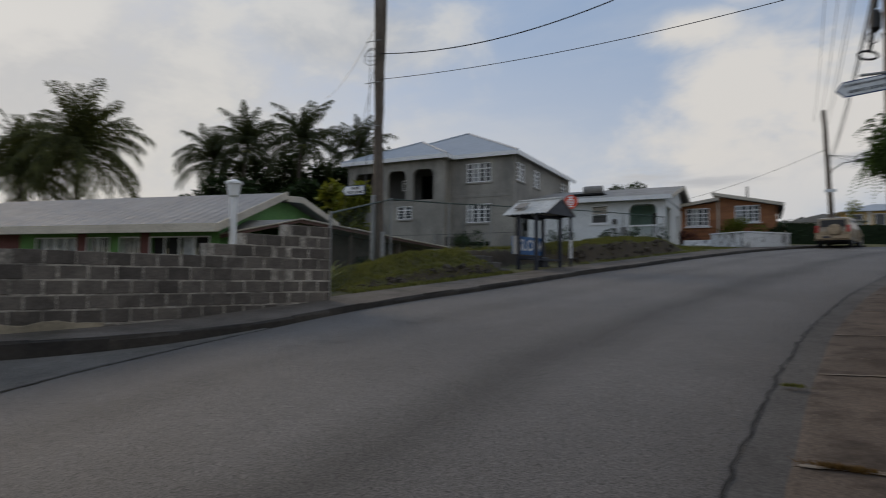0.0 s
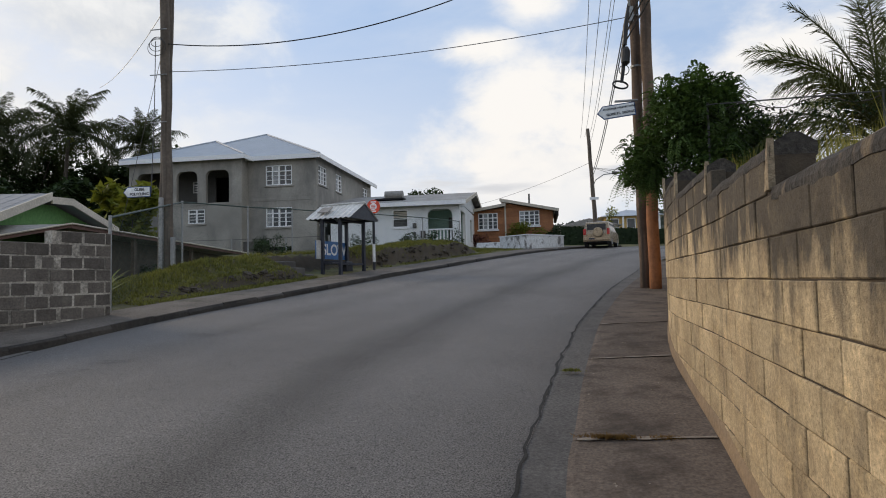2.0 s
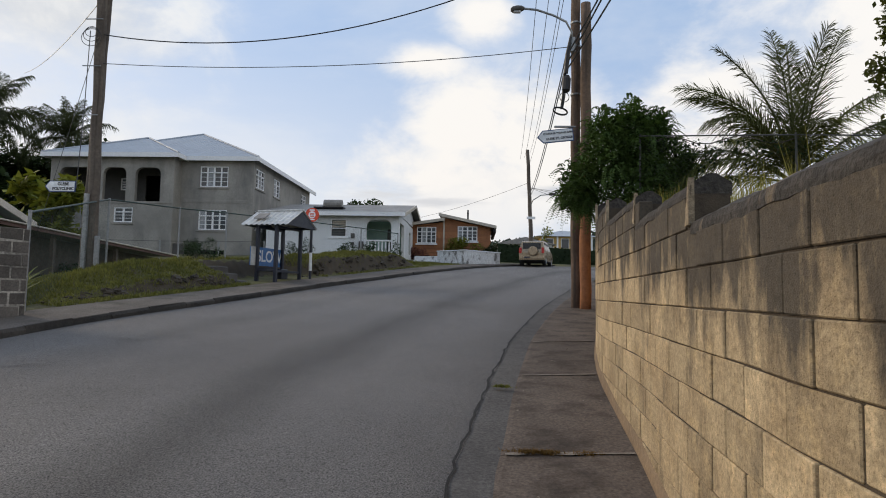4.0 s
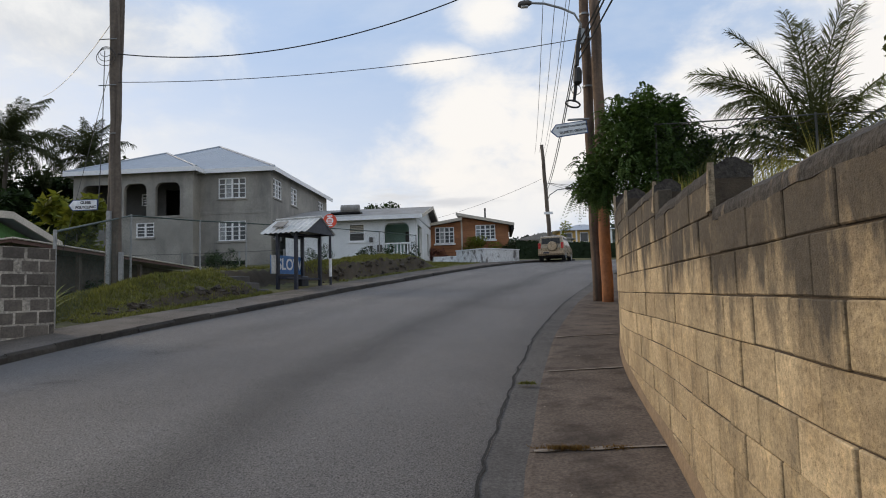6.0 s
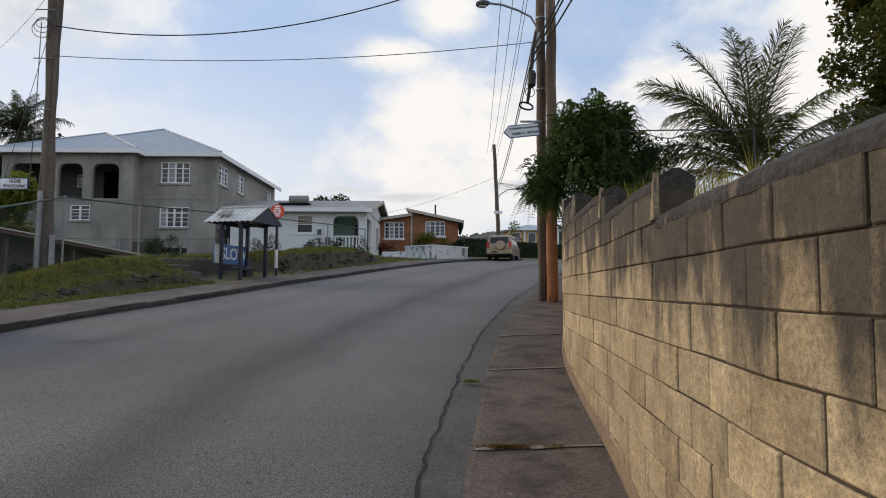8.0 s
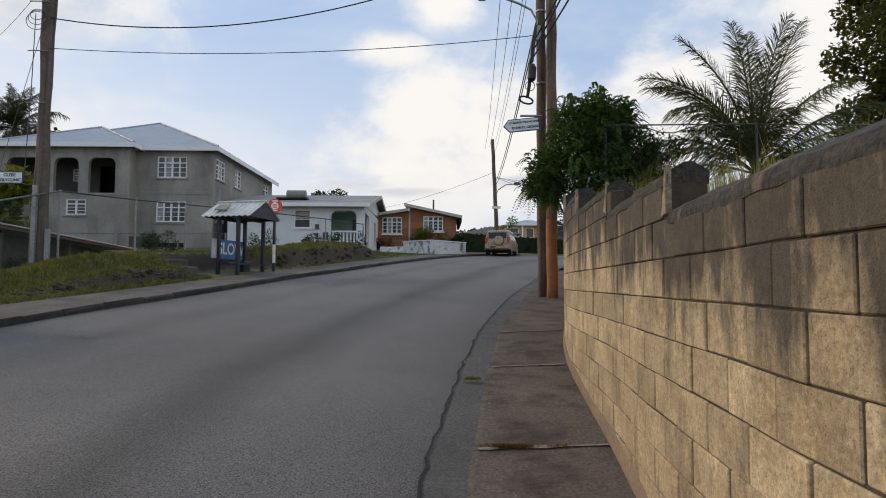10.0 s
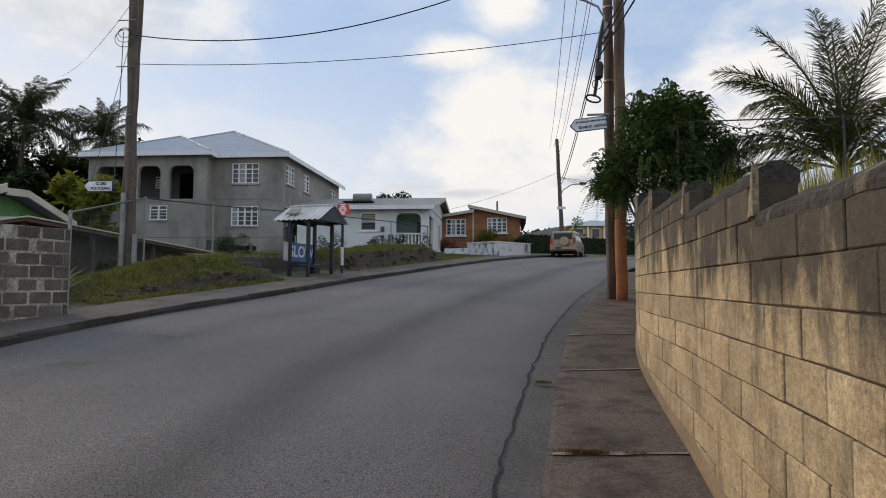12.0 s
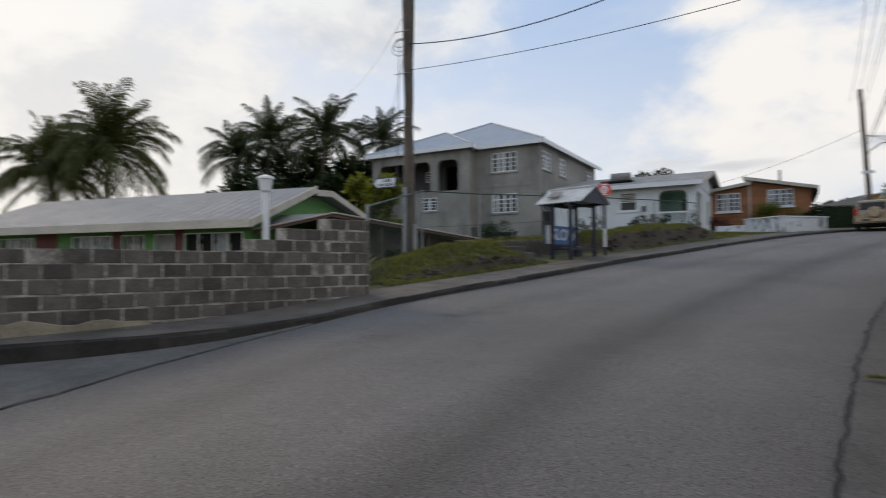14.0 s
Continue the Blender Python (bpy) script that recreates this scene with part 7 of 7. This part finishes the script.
# ---- distance ----
def build_far():
    y = thing("house", label="distant yellow house with a pale hip roof", category="house")
    part("wall", box(7.6, 13.5, 70, 76, 5.5, 8.35), M["yellow"], y)
    bm = bmesh.new()
    v = [bm.verts.new(c) for c in ((7.0, 69.4, 8.3), (14.1, 69.4, 8.3), (14.1, 76.6, 8.3), (7.0, 76.6, 8.3), (10.2, 73, 9.3), (10.9, 73, 9.3))]
    for f in ((0, 1, 5, 4), (1, 2, 5), (2, 3, 4, 5), (3, 0, 4), (3, 2, 1, 0)):
        bm.faces.new([v[i] for i in f])
    part("roof", bm, M["roof_grey"], y)
    for x in (8.2, 10.0, 11.8):
        win = new("window")
        win.parent = y
        part("pane", box(x, x + 0.8, 69.96, 70, 7.0, 8.0), M["glass"], win)
        part("window_frame", box(x - 0.08, x + 0.88, 69.98, 70.0, 6.9, 8.1), M["white"], win)
    for x in (7.7, 9.4, 11.2, 13.3):
        part("column", box(x, x + 0.18, 69.6, 69.78, 5.5, 8.3), M["white"], y)
    for n, (x0, x1, yy, z, w) in enumerate(((2.2, 7.4, 58, 6.9, 5), (-1.0, 1.8, 66, 7.2, 4))):
        o = thing("house", label="distant low house with a grey roof", category="house")
        part("wall", box(x0, x1, yy, yy + w, 4.5, z - 0.5), M["whitewall"], o)
        part("roof", prism([(x0 - 0.4, z - 0.55), (x1 + 0.4, z - 0.55), ((x0 + x1) / 2, z + 0.15)], yy - 0.4, yy + w + 0.4), M["roof_old"], o)
    leafy_plant("tree", 7.2, 62, 5.0, lumps_in(6, 0.8, 0.6, 1.0, 3.0, 0.6, 101), 700, 0.3, "leafyellow", "small bright distant tree", "tree", 102)
    # wooded hills on the skyline
    r = random.Random(111)
    bm = bmesh.new()
    n = 90
    rows = []
    for i in range(n + 1):
        a = radians(-95 + 190 * i / n)
        dist = 320
        h = 23 + 4 * noise.noise((i * 0.11, 0.5, 0)) + 2.2 * noise.noise((i * 0.6, 1.5, 0)) + 6 * math.exp(-((math.degrees(a) - 12) / 9) ** 2)
        rows.append([bm.verts.new((math.sin(a) * d, math.cos(a) * d, z)) for d, z in ((dist - 60, 2.0), (dist - 15, h * 0.75), (dist, h), (dist + 60, h * 0.6))])
    for p, q in zip(rows, rows[1:]):
        for k in range(3):
            bm.faces.new((p[k], p[k + 1], q[k + 1], q[k]))
    bmesh.ops.recalc_face_normals(bm, faces=bm.faces[:])
    tagged(mesh_object("backdrop", bm, M["hill"], smooth=True), "low wooded hills on the skyline", "hills", kind="structure")
    verts, faces = [], []
    for i in range(5000):
        a = radians(r.uniform(-10, 30))
        dist = 318 + r.uniform(-30, 0)
        t = (math.degrees(a) + 95) / 190 * n
        h = 23 + 4 * noise.noise((t * 0.11, 0.5, 0)) + 6 * math.exp(-((math.degrees(a) - 12) / 9) ** 2)
        z = h * r.uniform(0.78, 1.03)
        x, yy = math.sin(a) * dist, math.cos(a) * dist
        s = r.uniform(0.5, 1.1)
        k = len(verts)
        verts += [(x - s, yy, z - s * 0.5), (x + s, yy, z - s * 0.6), (x + s * r.uniform(-0.6, 0.6), yy, z + s * 0.7)]
        faces.append((k, k + 1, k + 2))
    me = bpy.data.meshes.new("far_woods")
    me.from_pydata(verts, [], faces)
    me.materials.append(M["hill"])
    tagged(new("far_woods", me), "far woods along the hill crest", "woods", kind="stuff")


build_far()


def rock_mesh(seed):
    r = random.Random(seed)
    bm = bmesh.new()
    bmesh.ops.create_cube(bm, size=1.5)
    bmesh.ops.subdivide_edges(bm, edges=bm.edges[:], cuts=2, use_grid_fill=True)
    for v in bm.verts:
        v.co = v.co * 0.75 + v.co.normalized() * 0.22
        v.co *= 1 + 0.55 * noise.noise(v.co * 1.3 + Vector((seed * 3.1, 0, 0)))
        v.co.z *= 0.62
    me = bpy.data.meshes.new("stone")
    bm.to_mesh(me)
    bm.free()
    me.materials.append(M["stone"])
    return me


def build_stones():
    r = random.Random(5)
    rocks = [rock_mesh(k) for k in range(5)]
    line = np.array(offset(LEFT_EDGE, 1.97))
    for n in range(110):
        y = r.uniform(10.2, 16.6) if n % 2 else r.uniform(20.6, 29)
        x = float(np.interp(y, line[:, 1], line[:, 0])) + r.uniform(-0.14, 0.14)
        s = r.uniform(0.05, 0.13)
        ob = new("stone", rocks[n % 5])
        ob.matrix_basis = pose(x, y, land(x, y) - s * 0.5, r.uniform(-20, 20), r.uniform(-20, 20), r.uniform(0, 360)) @ Matrix.Diagonal((s * r.uniform(1.1, 1.9), s, s * r.uniform(0.8, 1.4), 1))
        tagged(ob, "rough dark stone in the foot of the bank", "stone", "bank stones")
    litter = random.Random(6)
    bm = bmesh.new()
    for _ in range(46):
        x, y = litter.uniform(-0.25, 1.3), litter.uniform(2.6, 10)
        x += 0.09 * (y - 4)
        z = slope(x, y) + (0.09 if x > 0.35 + 0.05 * (y - 4) else 0.05)
        a, s = litter.uniform(0, 6.28), litter.uniform(0.008, 0.024)
        bm.faces.new([bm.verts.new((x + s * u * math.cos(a) - s * v * math.sin(a), y + s * u * math.sin(a) + s * v * math.cos(a), z + 0.006 * w)) for u, v, w in ((-1, 0, 0), (0, -0.5, 1), (1, 0, 0.4), (0, 0.5, 1.2))])
    tagged(mesh_object("leaf_litter", bm, M["joint"]), "scattered dry leaves on the pavement", "litter", kind="stuff")


build_stones()
leafy_plant("shrub", -13.4, 17.6, 0.9, lumps_in(12, 0.9, 1.8, 0.2, 1.1, 0.45, 151), 3600, 0.14, "leafdark", "dark weeds growing under the low shed", "shrub", 152, trunk_r=0.03)


def spiky_plant(x, y, seed, count=16, size=0.8):
    r = random.Random(seed)
    t = thing("yard_plant", x, y, land(x, y), "clump of long pale green strap leaves by the fence", "plant", "yard plants")
    for k in range(count):
        yaw, tilt, length = r.uniform(0, 360), r.uniform(25, 65), size * r.uniform(0.6, 1.1)
        bm = bmesh.new()
        prev = None
        for i in range(7):
            s = i / 6
            c = Vector((length * s, 0, -0.35 * length * s * s))
            w = 0.035 * (1 - s) ** 0.7 + 0.002
            pair = [bm.verts.new(c + Vector((0, q * w, abs(q) * 0.01))) for q in (-1, 1)]
            if prev:
                bm.faces.new((prev[0], prev[1], pair[1], pair[0]))
            prev = pair
        bm.transform(pose(0, 0, 0, 0, 0, yaw) @ pose(0, 0, 0, 0, -tilt, 0))
        part("leaf", bm, M["palmlight"], t)


for n, (px_, py_) in enumerate(((-9.1, 11.4), (-9.6, 12.3), (-8.7, 10.9), (-10.3, 13.6))):
    spiky_plant(px_, py_, 200 + n)
leafy_plant("tree", -36, 35, 2.6, lumps_in(40, 8, 1.5, 0.3, 6.2, 1.5, 141), 22000, 0.55, "leafdark", "dark undergrowth below the palms", "tree", 142)


def build_car():
    c = thing("car", 3.75, 36.6, slope(3.75, 36.6) + 0.03, "tan off-road car with a spare wheel on its rear", "car", turn=-15)
    c.matrix_basis = c.matrix_basis @ Matrix.Scale(0.84, 4)
    # local y ahead, x to its right
    prof = [(-2.0, 0.35), (-2.02, 0.85), (-1.95, 1.05), (-1.78, 1.62), (-1.5, 1.7), (0.25, 1.68), (0.95, 1.08), (1.95, 0.95), (2.1, 0.6), (2.05, 0.35)]
    bm = bmesh.new()
    rings = []
    for x, k, dz in ((-0.9, 0.93, -0.02), (-0.86, 1.0, 0.0), (0.86, 1.0, 0.0), (0.9, 0.93, -0.02)):
        rings.append([bm.verts.new((x * (0.84 if z > 1.2 else 1.0), y * k, z + dz)) for y, z in prof])
    for a, b in zip(rings, rings[1:]):
        for i in range(len(prof)):
            j = (i + 1) % len(prof)
            bm.faces.new((a[i], a[j], b[j], b[i]))
    bm.faces.new(rings[0])
    bm.faces.new(rings[-1][::-1])
    bmesh.ops.recalc_face_normals(bm, faces=bm.faces[:])
    body = part("body", bm, M["carpaint"], c)
    part("rear_window", box(-0.62, 0.62, -1.93, -1.88, 1.12, 1.52, m=pose(0, -0.03, 0, 0)), M["carglass"], body)
    for s in (-1, 1):
        part("side_window", box(s * 0.79 - 0.03, s * 0.79 + 0.03, -1.55, 0.45, 1.12, 1.55), M["carglass"], body)
        part("tail_light", box(s * 0.78 - 0.09, s * 0.78 + 0.09, -2.04, -1.9, 0.8, 1.2, 0.02), M["lamp_red"], body)
        for y in (-1.3, 1.32):
            w = part("wheel", tube([(s * 0.66, y, 0.33), (s * 0.9, y, 0.33)], 0.33, 18), M["tyre"], c)
            part("rim", tube([(s * 0.9, y, 0.33), (s * 0.915, y, 0.33)], 0.2, 14), M["steel"], w)
    spare = part("spare_wheel", tube([(0.12, -2.2, 0.95), (0.12, -2.17, 0.95), (0.12, -2.0, 0.95)], [0.27, 0.33, 0.33], 20), M["carpaint"], c, "tan spare wheel cover")
    part("tyre_edge", tube([(0.12, -2.06, 0.95), (0.12, -1.99, 0.95)], 0.35, 20), M["tyre"], spare)
    part("roof_rail", tube([(-0.68, -1.4, 1.74), (-0.68, 0.1, 1.73)], 0.025, 6), M["tyre"], c)
    part("roof_rail", tube([(0.68, -1.4, 1.74), (0.68, 0.1, 1.73)], 0.025, 6), M["tyre"], c)
    part("sill", box(-0.88, 0.88, -1.9, 1.9, 0.28, 0.38, 0.02), M["tyre"], c)
    part("bumper", box(-0.85, 0.85, -2.12, -1.98, 0.4, 0.62, 0.03), M["carpaint"], c)
    part("plate", box(-0.5, -0.1, -2.125, -2.12, 0.46, 0.57), M["ink"], c)


build_car()

leafy_plant("tree", -41.0, 43.0, land(-41, 43), lumps_in(22, 3.6, 2.0, 2.0, 8.2, 1.7, 171), 9000, 0.42, "leafdark", "dark dense tree behind the palms", "tree", 172, trunk_r=0.2, group="dark trees")


def build_bag():
    t = thing("plastic_bag", -9.35, 16.3, land(-9.35, 16.3), "small crumpled white plastic bag on the bank", "litter")
    bm = bmesh.new()
    bmesh.ops.create_icosphere(bm, subdivisions=2, radius=0.11)
    for v in bm.verts:
        v.co *= 1 + 0.5 * noise.noise(v.co * 14)
        v.co.z = v.co.z * 0.8 + 0.06
    part("bag", bm, M["signwhite"], t)


build_bag()
